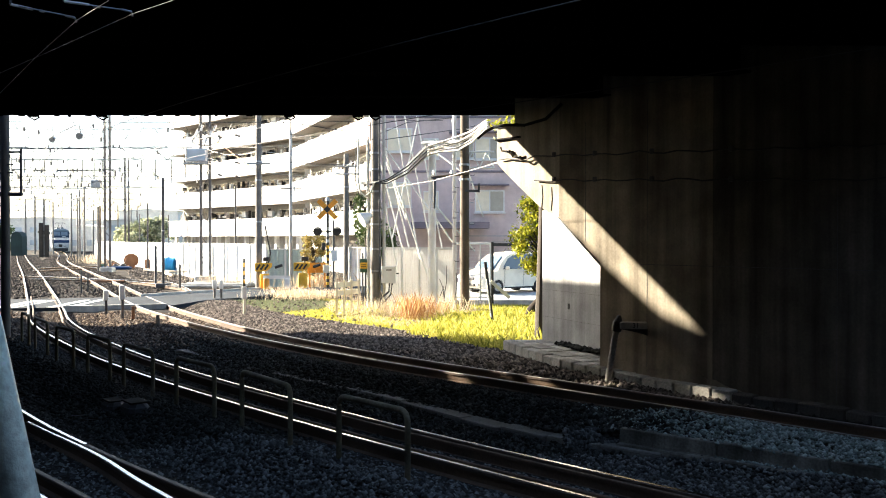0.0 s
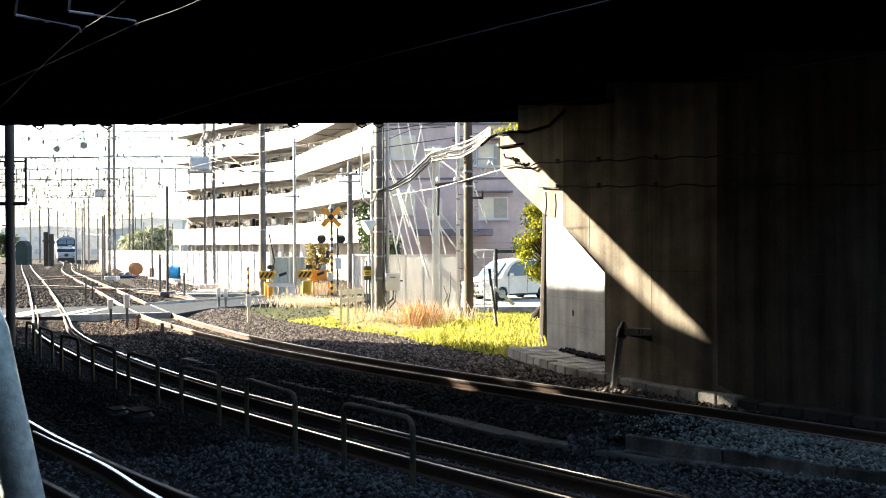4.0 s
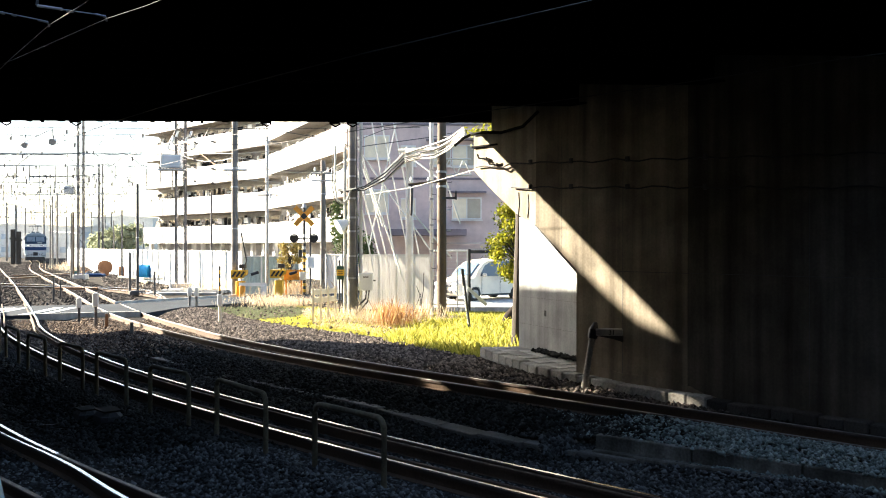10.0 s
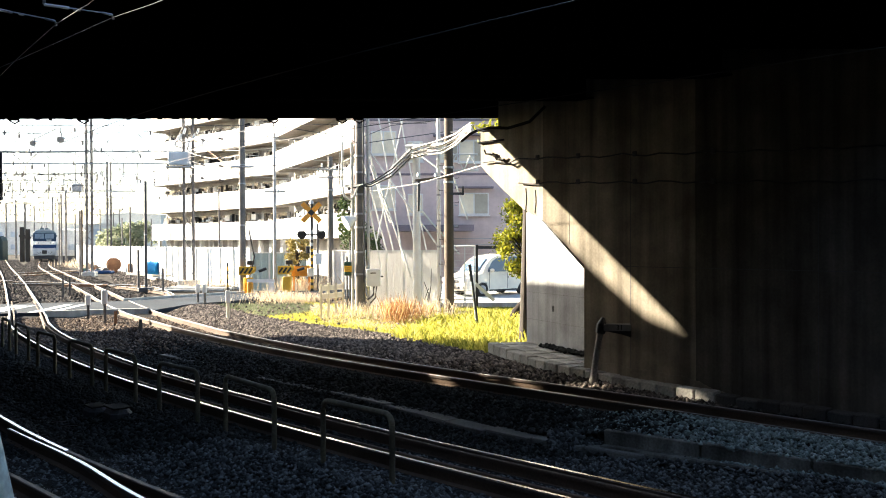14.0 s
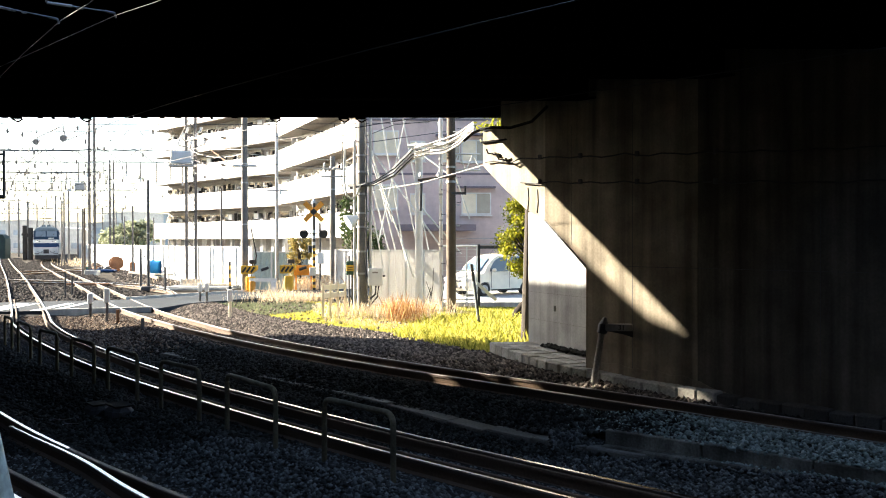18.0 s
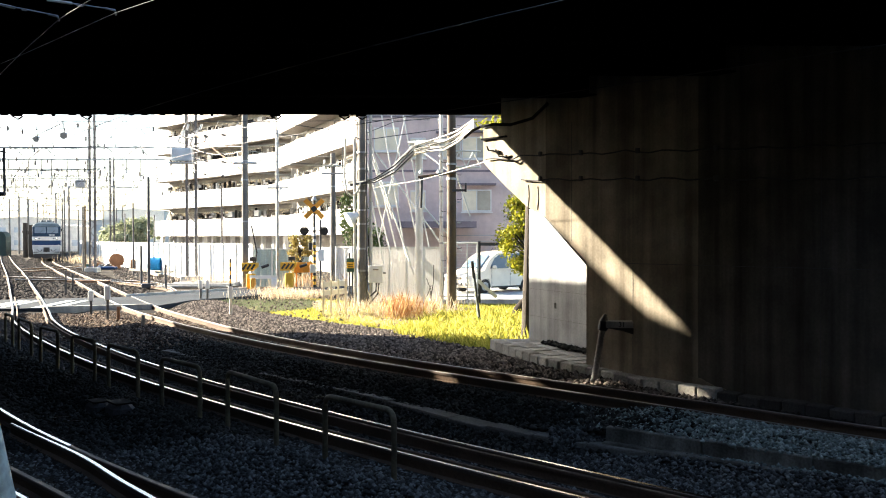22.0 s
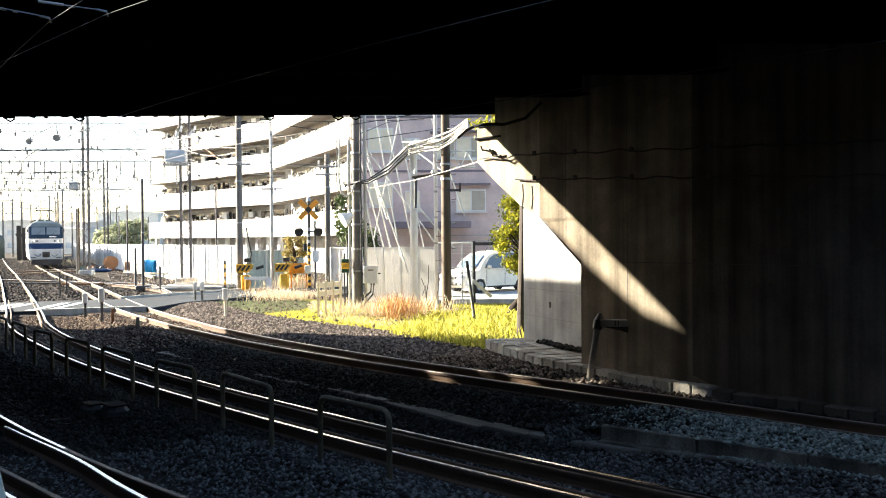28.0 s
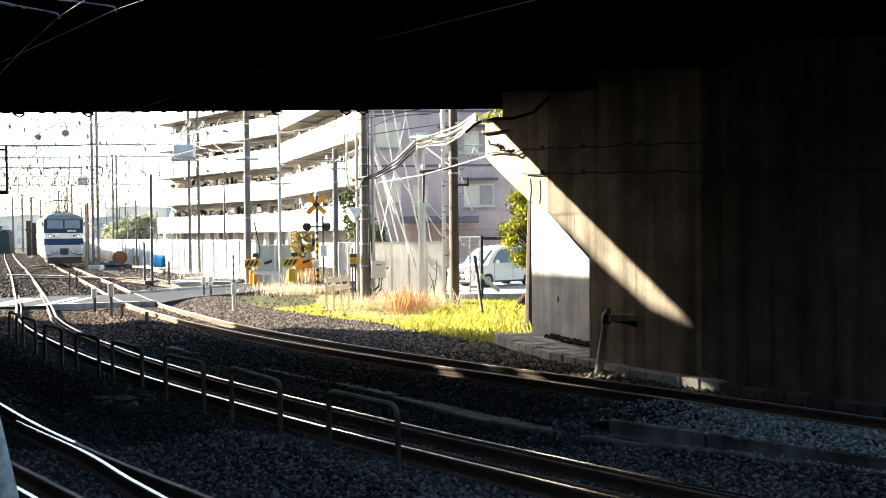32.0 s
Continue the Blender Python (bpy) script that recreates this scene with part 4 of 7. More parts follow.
def poles():
    p = pole((0.74, 29.0), .175, 9.0, POLE_BROWN, "brown-stained tall pole with step bolts", 14, (4.4, 4.9, 5.6))
    arm(p, (-.4, 28.8, 4.45), (.9, 28.8, 4.6), .045, POLE_BROWN)
    for z in (4.8, 5.35):
        arm(p, (.75, 29.0, z), (1.75, 29.0, z), .03, PAINT_WHITE, "lattice_chord")
    for k in range(4):
        arm(p, (.75 + .25 * k, 29.0, 4.8 + .55 * (k % 2)), (1.0 + .25 * k, 29.0, 5.35 - .55 * (k % 2)), .022, PAINT_WHITE, "lattice_brace")
    for x in (-.3, .3):
        insulator(p, (x, 28.8, 4.55))
    part("bracket", Mesh().box((1.0, 28.85, 4.0), (.5, .1, .08)).box((1.22, 28.85, 4.1), (.06, .1, .3)), STEEL_DARK, p)
    part("lamp", Mesh().tube([(-.28, 28.8, 4.45), (-.28, 28.8, 4.2), (-.3, 28.8, 3.4)], .06, 8, .04), STEEL_DARK, p, "dark hanging cable end")
    for z in (2.9, 3.6, 4.3):
        part("fitting", Mesh().box((.98, 28.8, z), (.12, .08, .05)), GALV, p)
    p = pole((-.38, 30.2), .14, 5.9, PAINT_WHITE, "white-painted round pole beside the fence", 0, (5.6,), 1.0)
    arm(p, (-.75, 30.1, 5.75), (.95, 29.3, 5.75), .06, PAINT_WHITE)
    p = pole((.40, 29.6), .07, 7.6, PAINT_WHITE, "slim white conduit pole with clamps", 0, (2.2, 3.1, 4.0), 1.0)
    p = pole((-2.46, 31.0), .20, 9.0, POLE_CONC, "grey concrete pole with dark bands and white conduits", 8, (1.2, 2.0, 2.9, 3.4, 4.1, 4.9, 5.5))
    part("conduit", Mesh().tube([(-2.15, 30.9, GROUND_Z), (-2.15, 30.9, 9)], .06, 10), WIRE_PALE, p, "white conduit pipe")
    part("conduit", Mesh().tube([(-2.30, 30.75, .9), (-2.30, 30.75, 9)], .03, 8), STEEL_DARK, p, "black cable")
    part("conduit", Mesh().tube([(-2.72, 30.8, GROUND_Z), (-2.72, 30.8, 6)], .05, 8), WIRE_PALE, p, "white conduit pipe")
    part("elbow", Mesh().tube([(-1.95, 30.85, .75), (-1.97, 30.8, .45), (-2.25, 30.75, .2), (-2.35, 30.7, -.2)], .035, 8), STEEL_DARK, p, "black cable bend")
    part("elbow", Mesh().tube([(-1.85, 30.85, .75), (-1.9, 30.8, .35), (-2.15, 30.75, .05), (-2.4, 30.7, -.2)], .03, 8), STEEL_DARK, p, "black cable bend")
    part("loudspeaker", Mesh().tube([(-2.95, 30.6, 3.05), (-2.6, 30.75, 3.25)], .30, 14, .08), PORCELAIN, p, "white horn loudspeaker", True)
    p = pole((-5.26, 46.1), .17, 7.0, POLE_CONC, "concrete pole beside the crossing", 6, (5.2, 6.4))
    for z in (6.3, 5.9):
        arm(p, (-5.9, 46, z), (-4.5, 46, z), .05)
    for x in (-5.7, -5.0, -4.7):
        insulator(p, (x, 46, 6.35), .3)
    p = pole((-8.89, 40.9), .165, 9.2, POLE_CONC, "tall concrete pole with step bolts behind the crossing gate", 14, (3.2, 5.2, 6.1))
    arm(p, (-9.4, 40.8, 6.0), (-8.3, 40.8, 6.0), .05)
    p = pole((-7.9, 44.0), .085, 8.0, GALV, "slim grey steel pole with a crossarm", 0, (4.8, 5.1), .9)
    arm(p, (-8.4, 43.9, 5.0), (-7.3, 43.9, 5.0), .04)
    insulator(p, (-7.7, 43.9, 4.75), .4)
    p = pole((-14.5, 43.9), .075, 5.55, STEEL_DARK, "slim dark steel post by the crossing", 5, (2.8,), .9)
    part("base", Mesh().box((-14.5, 43.9, -.05), (.7, .5, .25), bevel=.05), STEEL_DARK, p)
    p = pole((-15.6, 46.0), .07, 2.0, STEEL_DARK, "short dark steel post by the road", 0, (), .9)
    p = pole((-21.6, 62.0), .07, 5.0, STEEL_DARK, "slim dark steel post far off", 0, (), .8)
    p = pole((-12.6, 51.5), .06, 5.6, STEEL_DARK, "slim dark post beside the fence", 0, (), .8)
    for x, y, z, r in ((-43.1, 100, 7.2, .10), (-40.2, 95, 8.3, .12), (-45.0, 105, 8.5, .12), (-49.5, 120, 6.5, .12), (-44.1, 115, 7, .10), (-65.9, 140, 9, .2), (-72.2, 150, 10, .18), (-78.8, 160, 10, .18), (-46.9, 130, 7.5, .10), (-46.0, 125, 7, .10), (-26.85, 66.0, 4.9, .09), (-31.5, 88, 5, .07), (-29.8, 92, 5, .07), (-69, 150, 9, .14), (-57, 130, 9.5, .14)):
        pole((x, y), r, z, POLE_CONC, "grey concrete pole far down the line", 0, (), .8, "far poles")
    # black post just beyond the deck, with frame and rungs
    x, y = -10.38, 20.1
    p = pole((x, y), .105, 6.6, STEEL_DARK, "black steel post with a square bracket frame", 0, (), 1.0)
    arm(p, (x - .5, y, 3.42), (x + .40, y, 3.42), .05, STEEL_DARK)
    arm(p, (x - .3, y, 4.42), (x + .40, y, 4.42), .025, STEEL_DARK)
    arm(p, (x + .38, y, 3.38), (x + .38, y, 4.5), .03, STEEL_DARK)
    for z in (3.93, 4.12):
        arm(p, (x - .22, y - .05, z), (x + .22, y - .05, z), .018, STEEL_DARK, "rung")
    for z in (2.0, 2.3, 2.6, 2.9, 1.4):
        arm(p, (x - .17, y - .05, z), (x + .1, y - .05, z), .014, STEEL_DARK, "rung")


def mast(x, y, z, w, label):
    """Lattice mast of two uprights with zigzag bracing."""
    t = thing("lattice_mast", label, "mast", (x, y, GROUND_Z), "lattice masts")
    for s in (-1, 1):
        for q in (-.12, .12):
            part("upright", Mesh().box((x + s * w / 2, y + q, z / 2), (.09, .05, z - 2 * GROUND_Z)), STRUCT, t)
    part("footing", Mesh().box((x, y, -.05), (w + .6, .8, .4), bevel=.05), CONCRETE_PALE, t)
    k, zz = 0, .4
    while zz < z - w:
        a = (x - w / 2, y, zz) if k % 2 else (x + w / 2, y, zz)
        b = (x + w / 2, y, zz + w * 1.3) if k % 2 else (x - w / 2, y, zz + w * 1.3)
        part("brace", Mesh().tube([a, b], .026, 5), STRUCT, t)
        zz, k = zz + w * 1.3, k + 1
    return t


def gantry(y, x0, x1, z, depth, hang):
    """Truss beam over the tracks with hanging fittings."""
    rs = random.Random(int(y))
    t = thing("catenary_gantry", "grey truss beam over the tracks with insulators", "gantry", (x0, y, z), "catenary gantries")
    for zz in (z, z + depth):
        part("chord", Mesh().box(((x0 + x1) / 2, y, zz), (x1 - x0, .08, .055)), GALV, t)
    n = int((x1 - x0) / depth / 1.2)
    w = (x1 - x0) / n
    for i in range(n):
        part("brace", Mesh().tube([(x0 + w * i, y, z + depth * (i % 2)), (x0 + w * (i + 1), y, z + depth * ((i + 1) % 2))], .024, 5), STRUCT, t)
    for i in range(hang):
        x = x0 + (x1 - x0) * (i + rs.uniform(.2, .8)) / hang
        a = rs.uniform(.4, 1.3)
        d = part("drop_bracket", Mesh().tube([(x, y, z), (x, y, z - a)], .03, 6).tube([(x, y, z - a), (x + rs.uniform(-.6, .6), y, z - a + .1)], .02, 6), STEEL_DARK, t)
        part("insulator", Mesh().tube([(x, y, z - a - .25), (x, y, z - a)], .05, 8), PORCELAIN, d)
    return t


poles()
m1 = mast(-14.2, 50.7, 11.5, .55, "grey lattice mast carrying a transformer box")
part("transformer", Mesh().box((-14.65, 50.4, 7.35), (1.25, .5, .75), bevel=.06), LOCO_GREY, m1, "pale blue-grey transformer box")
part("platform", Mesh().box((-14.6, 50.4, 6.85), (1.5, .7, .08)), GALV, m1)
for k in range(7):
    xx, zz = -14.9 + .26 * k, 8.1 + .35 * (k % 3)
    part("insulator", Mesh().tube([(xx, 50.4, zz), (xx + .12, 50.4, zz + .35)], .075, 8), PORCELAIN, m1)
    part("bracket", Mesh().tube([(-14.2, 50.5, zz - .2), (xx, 50.4, zz)], .03, 5), STRUCT, m1)
m2 = mast(-26.4, 66.7, 13.0, .40, "grey lattice mast beside the tracks")
part("cabinet", Mesh().box((-27.2, 66.5, 6.7), (.8, .4, .6), bevel=.04), GALV, m2)
part("conduit", Mesh().tube([(-26.9, 66.5, 0), (-26.9, 66.5, 5)], .07, 8), POLE_BROWN, m2)
mast(-47.0, 88.0, 11.0, .5, "grey lattice mast of a far gantry")
mast(-34.3, 92.0, 11.0, .4, "grey lattice mast of a far gantry")
mast(-37.0, 66.7, 11.0, .5, "grey lattice mast of a far gantry")
gantry(50.7, -27.5, -13.7, 7.1, .72, 18)
gantry(66.7, -40.0, -25.8, 7.1, .72, 16)
gantry(88.0, -52.0, -32.0, 7.1, .72, 14)
gantry(113.0, -64.0, -42.0, 7.1, .8, 11)
gantry(140.0, -80.0, -50.0, 7.1, .8, 11)


def wires():
    """Overhead lines: contact and carrier wire with droppers above each track, feeders, guys and the cable bundle."""
    def run(name, label, pts, r, mat, n=5, cat="cable", group="overhead wires"):
        single(name, Mesh().tube(pts, r, n), mat, label, cat, group)
    for path, lo, tag in ((path_a, 7.5, "A"), (path_b, 7.5, "B"), (path_c, 18.0, "C")):
        fr = [q for i, q in enumerate(frames_of(path)) if i % 3 == 0 and lo < q[0].y < 130]
        con, mes = [], []
        for p, t, n in fr:
            c = p - n * GAUGE / 2
            z = 4.62 + .45 * max(0, min(1, (c.y - 18) / 22))
            con.append((c.x, c.y, z))
            if c.y > 18.5:
                mes.append((c.x, c.y, z + .35 + .45 * abs(math.cos(c.y / 13))))
        t = thing("catenary", "thin overhead contact wire with carrier and droppers", "overhead line", con[len(con) // 2], "overhead wires")
        part("contact_wire", Mesh().tube(con, .008, 5), WIRE, t)
        if len(mes) > 2:
            part("carrier_wire", Mesh().tube(mes, .011, 5), WIRE, t)
            for k, b in enumerate(mes):
                if k % 2 == 0:
                    a = min(con, key=lambda q: abs(q[1] - b[1]))
                    part("dropper", Mesh().tube([a, b], .006, 4), WIRE, t)
    run("feeder_wire", "thin grey cable slung beside the deck", [(-9.3, 15.27, 4.93), (-8.58, 14.39, 3.93), (-4.77, 9.15, 3.93), (-3.45, 7.25, 3.93), (-2.65, 6.14, 3.93), (-2.21, 5.62, 3.93), (-0.66, 3.50, 3.93), (4.8, -4.05, 3.93)], .003, WIRE)
    run("feeder_wire", "thin grey cable slung beside the deck", [(-8.95, 13.17, 4.93), (-8.25, 12.28, 3.95), (-4.03, 7.93, 3.95), (-3.51, 7.40, 3.95), (-2.20, 6.03, 3.95), (-1.84, 5.72, 3.95), (0.33, 3.56, 3.95), (8.0, -4.05, 3.95)], .0026, WIRE)
    # feeders across the opening
    run("feeder_wire", "horizontal feeder wire with small clamps", [(-20, 36, 7.36), (-12, 36, 7.30), (-6, 36, 7.33), (0, 36, 7.4)], .014, WIRE)
    run("feeder_wire", "horizontal dark overhead feeder wire", [(-20, 37, 6.8), (-12, 37, 6.75), (-7, 38, 6.9)], .010, WIRE)
    run("feeder_wire", "slanting dark overhead feeder wire", [(-5.2, 30, 6.45), (-3.0, 30, 6.1), (-2.46, 31, 5.95), (0.6, 30, 6.25), (2.4, 20, 4.9)], .016, WIRE)
    run("feeder_wire", "slanting dark overhead feeder wire", [(-2.46, 31, 6.15), (-1.3, 31, 6.62), (1.6, 30.5, 6.85)], .014, WIRE)
    run("feeder_wire", "pale wire running to the apartments", [(-2.5, 31, 5.6), (-5.3, 46, 6.3), (-8.9, 41, 6.0), (-14.2, 50.7, 7.0)], .014, WIRE_PALE)
    run("feeder_wire", "pale wire running to the apartments", [(-2.5, 31, 5.9), (-5.3, 46, 7.7), (-8.9, 41, 6.8), (-14.2, 50.7, 7.9)], .014, WIRE_PALE)
    run("feeder_wire", "slanting rusty steel stay rod", [(-14.0, 50.5, 8.6), (-8.95, 40.8, 5.6)], .03, RUST)
    run("feeder_wire", "pale wire across the facade", [(-8.9, 40.9, 4.75), (-7.9, 44, 4.95)], .012, WIRE_PALE)
    for k, (za, zb, sag) in enumerate(((7.3, 6.2, .25), (7.8, 6.6, .3), (8.6, 7.6, .2), (6.6, 5.6, .35))):
        a, b = Vector((-14.2, 50.6, za)), Vector((-8.89, 40.8, zb))
        c = Vector((-5.26, 46.0, zb + .2))
        run("feeder_wire", "pale wire sagging between the mast and the poles", [a.lerp(b, q / 6) - Vector((0, 0, sag * 4 * q / 6 * (1 - q / 6))) for q in range(7)] + [b.lerp(c, q / 5) - Vector((0, 0, sag * q / 5 * (1 - q / 5))) for q in range(1, 6)], .016, WIRE_PALE if k % 2 else STRUCT)
        for q in (2, 4):
            p = a.lerp(b, q / 6) - Vector((0, 0, sag * 4 * q / 6 * (1 - q / 6)))
            single("wire_clamp", Mesh().tube([p + Vector((-.12, 0, .02)), p + Vector((.12, 0, -.04))], .06, 7), STRUCT, "grey clamp on an overhead wire", "clamp", "wire clamps")
    # zigzag pull-off wires below the deck's far edge
    rz = random.Random(77)
    for k in range(7):
        x, y = -18.2 + 1.35 * k, 36.0
        zt = 7.35
        run("pull_off_wire", "thin dark pull-off wire hanging in a zigzag", [(x, y, zt), (x + rz.uniform(.1, .3), y, zt - .55), (x + rz.uniform(.35, .6), y, zt - .2), (x + rz.uniform(.7, .9), y, zt - rz.uniform(.7, 1.1)), (x + 1.2, y, zt)], .016, WIRE)
    # span wires with hangers over the yard
    rs = random.Random(31)
    for y, z in ((43, 7.05), (43, 8.0), (46, 6.2), (48, 7.6), (52, 6.0), (58, 7.9), (64, 6.3), (69, 7.6), (82, 7.4), (88, 5.9), (110, 7.6), (55, 8.3), (55, 6.5), (60, 7.3), (72, 6.8), (72, 8.2), (78, 6.2), (95, 6.9), (95, 8.4), (105, 6.2), (125, 6.6), (125, 8.0)):
        x0, x1 = -.54 * y, -.34 * y + rs.uniform(-2, 3)
        t = thing("span_wire", "thin dark span wire with small hangers", "overhead line", (x0, y, z), "overhead wires")
        n = 15
        pts = [(x0 + (x1 - x0) * i / n, y, z - .1 * math.sin(math.pi * i / n) + rs.uniform(-.03, .03)) for i in range(n + 1)]
        # past 60 m a paler metal puts the distance haze into the wires
        part("wire", Mesh().tube(pts, .012 + .00010 * y, 5), GALV if y > 60 else WIRE, t)
        part("post", Mesh().tube([(x0, y, GROUND_Z - .05), (x0, y, z + .3)], .09, 8), STRUCT, t)
        for p in pts[1:-1]:
            if rs.random() < .75:
                dx, dz = rs.uniform(-.35, .35), rs.uniform(-.7, .3)
                part("hanger", Mesh().tube([p, (p[0] + dx * .4, y, p[2] + dz * .6), (p[0] + dx, y, p[2] + dz)], .017 + .00006 * y, 5), GALV if y > 60 else WIRE, t)
                if rs.random() < .5:
                    part("insulator", Mesh().tube([(p[0] + dx, y, p[2] + dz), (p[0] + dx, y, p[2] + dz - .22)], .05, 7), STRUCT, t)
    # cable bundle from the pole to the wall
    jig = (0, .04, -.03, .05, -.02, .03)
    for k in range(5):
        o = .06 * k
        j = jig[k]
        run("slung_cable", "thick pale cable slung in a sagging bundle", [(-3.0, 31.0, 4.38 + o * .2), (-2.0, 30.6 + o, 4.40 + o * .5 + j), (-1.25, 30.3, 4.70 + o * 1.2 - j), (-.55, 30.0, 5.33 + o * 1.5 + j * .5), (.0, 29.4, 5.40 + o * 1.5 + j), (.5, 28.6, 5.36 + o * 1.8 - j), (.95, 27.6, 5.52 + o * 1.5), (1.4, 26.5, 5.85 + o)], .024 if k % 2 else .032, WIRE_PALE, 8, group="slung cables")
    for k in range(3):
        run("slung_cable", "dark cable under the pale bundle", [(-2.9, 30.9, 4.34 - .04 * k), (-2.0, 30.5, 4.37 + .07 * k), (-1.25, 30.2, 4.72 + .12 * k), (-.55, 29.9, 5.36 + .13 * k), (0, 29.3, 5.45 + .14 * k), (.5, 28.45, 5.44 + .17 * k), (.95, 27.55, 5.58 + .13 * k), (1.4, 26.5, 5.9 + .1 * k)], .02, BLACK, 6, group="slung cables")
    run("cable_loop", "pale cable hanging in a loop", [(-3.05, 30.7, 6.0), (-3.08, 30.7, 4.6), (-3.0, 30.7, 4.05), (-2.8, 30.7, 3.9), (-2.62, 30.7, 4.05), (-2.5, 30.7, 4.4)], .035, WIRE_PALE, 8)
    run("cable_loop", "black cable beside the hanging loop", [(-3.15, 30.8, 6.0), (-3.18, 30.8, 4.5), (-3.06, 30.8, 3.98), (-2.85, 30.8, 3.82)], .022, BLACK, 6)
    run("slung_cable", "single pale cable rising to the wall", [(-2.1, 30.8, 4.2), (-.3, 27, 4.22), (.75, 22, 4.15), (1.32, 17.9, 4.02)], .010, WIRE_PALE, 8)
    for a, b in (((-2.6, 31.6, 6.2), (-1.25, 33.5, .6)), ((-2.3, 31.4, 6.4), (-1.0, 33.2, .6)), ((-2.4, 31.2, 6.1), (.4, 31.8, 2.2)), ((-1.45, 32.0, 7.0), (-.2, 33.2, .8)), ((-1.0, 32.0, 7.0), (.25, 33.0, .5)), ((-.3, 30.3, 3.6), (1.2, 32.2, 1.9)), ((-2.1, 31.4, 5.2), (-1.4, 32, 3.1)), ((-.2, 31, 5.5), (.9, 30.3, 4.6)), ((-2.2, 31.3, 5.8), (-.6, 32.0, 1.0)), ((-1.8, 31.6, 7.0), (-.9, 32.0, 1.6)), ((-2.35, 31.2, 4.9), (-1.75, 31.8, 1.4)), ((.3, 30.2, 6.6), (1.5, 31.6, 3.2)), ((-.9, 31.5, 6.9), (-1.9, 31.8, 2.4))):
        run("guy_wire", "pale sheathed stay wire of the pole", [a, b], .03, PAINT_WHITE, 6, "stay wire", "stay wires")
    run("wall_cable", "thick black cable bundle along the deck's edge", [(0.74, 18.3, 4.52), (0.94, 18.3, 4.69), (1.11, 18.3, 4.77)] + [tuple(wall_point(s, z, .05)) for s, z in [(2.41, 4.66), (1.88, 4.60), (1.3, 4.66), (0.9, 4.9)]], .03, CASE_BLACK, 8, group="wall cables")
    # conduits fixed along the wall
    for z0, dz in ((4.02, .02), (3.55, .02)):
        pts = [wall_point(2.6 - .25 * i, z0 + dz * math.sin(i * 1.9) + .03 * noise.noise((i * .4, z0, 0)) - (.05 if i < 4 else 0) - .013 * i, .05) for i in range(0 if z0 > 4 else 4, 34)]
        run("wall_cable", "drooping black cable clipped along the wall", pts, .014, BLACK, 6, group="wall cables")
        for i in (6, 10, 15, 21):
            p = wall_point(2.6 - .25 * i, z0 + .02 - .013 * i, .04)
            single("cable_clip", Mesh().box(p, (.07, .06, .09), WALL_TURN, bevel=.01), STEEL_DARK, "small steel cable clip on the wall", "clip", "wall clips")
    for s, zz in ((2.35, 4.12), (2.05, 3.98)):
        p = wall_point(s, zz, .05)
        single("wall_bracket", Mesh().tube([p, p + WALL_N * .16, p + WALL_N * .2 + Vector((0, 0, .08))], .018, 6).box(p, (.1, .06, .06), WALL_TURN), BLACK, "black cable bracket on the wall", "bracket", "wall clips")
    for s, z0, z1 in ((1.45, 2.95, 3.4), (1.2, 2.9, 3.35)):
        single("wall_crack", Mesh().tube([wall_point(s, z1, .004), wall_point(s - .02, (z0 + z1) / 2, .004), wall_point(s + .01, z0, .004)], .008, 5), BLACK, "thin dark cable down the wall", "cable", "wall cables")
    # insulator rods below the deck
    for a, b, c, d, e in (((-3.184, 7.144), (-3.016, 7.248), (-3.0, 7.288), (-2.952, 7.32), (-2.728, 7.44)), ((-3.68, 7.232), (-3.568, 7.392), (-3.528, 7.432), (-3.504, 7.464), (-3.312, 7.648))):
        t = thing("insulator_rod", "white insulator rod on a thin steel arm beside the deck", "insulator", (*a, 4.35), "insulator rods")
        part("rod", Mesh().tube([(*a, 4.35), (*b, 4.35)], .012, 10), PORCELAIN, t)
        part("rod", Mesh().tube([(*c, 4.35), (*d, 4.35)], .011, 10), PORCELAIN, t)
        part("arm", Mesh().tube([(*a, 4.35), (*e, 4.35)], .0055, 6), GALV, t)
        part("clamp", Mesh().tube([(e[0] - .07, e[1] - .04, 4.352), (*e, 4.342), (e[0], e[1] + .03, 4.31)], .010, 6), GALV, t)
        part("hanger", Mesh().tube([(*a, 4.35), (a[0], a[1] + .2, 5.2), (a[0], 8.75, 5.93)], .012, 6), STEEL_DARK, t)
    # floodlights on the feeder
    for x, z, r in ((-16.5, 6.6, .13), (-15.35, 6.75, .15)):
        t = thing("floodlight", "round grey floodlight hanging from a wire", "floodlight", (x, 36, z), "floodlights")
        part("housing", Mesh().tube([(x, 35.8, z - .05), (x, 36.1, z + .05)], r, 16, r * .5), GALV, t)
        part("hanger", Mesh().tube([(x, 36, z), (x - .1, 36, 7.35)], .015, 5), WIRE, t)


wires()


# ---- level crossing ----
def striped(t, name, c, size, mats, n, rz=0, axis=0):
    """A bar of alternating bands, each a piece of its own."""
    for i in range(n):
        o = [0, 0, 0]
        o[axis] = (i + .5) / n * size[axis] - size[axis] / 2
        s = list(size)
        s[axis] = size[axis] / n
        v = Matrix.Rotation(radians(rz), 4, "Z") @ Vector(o)
        part(name, Mesh().box((c[0] + v.x, c[1] + v.y, c[2] + v.z), s, rz), mats[i % 2], t)


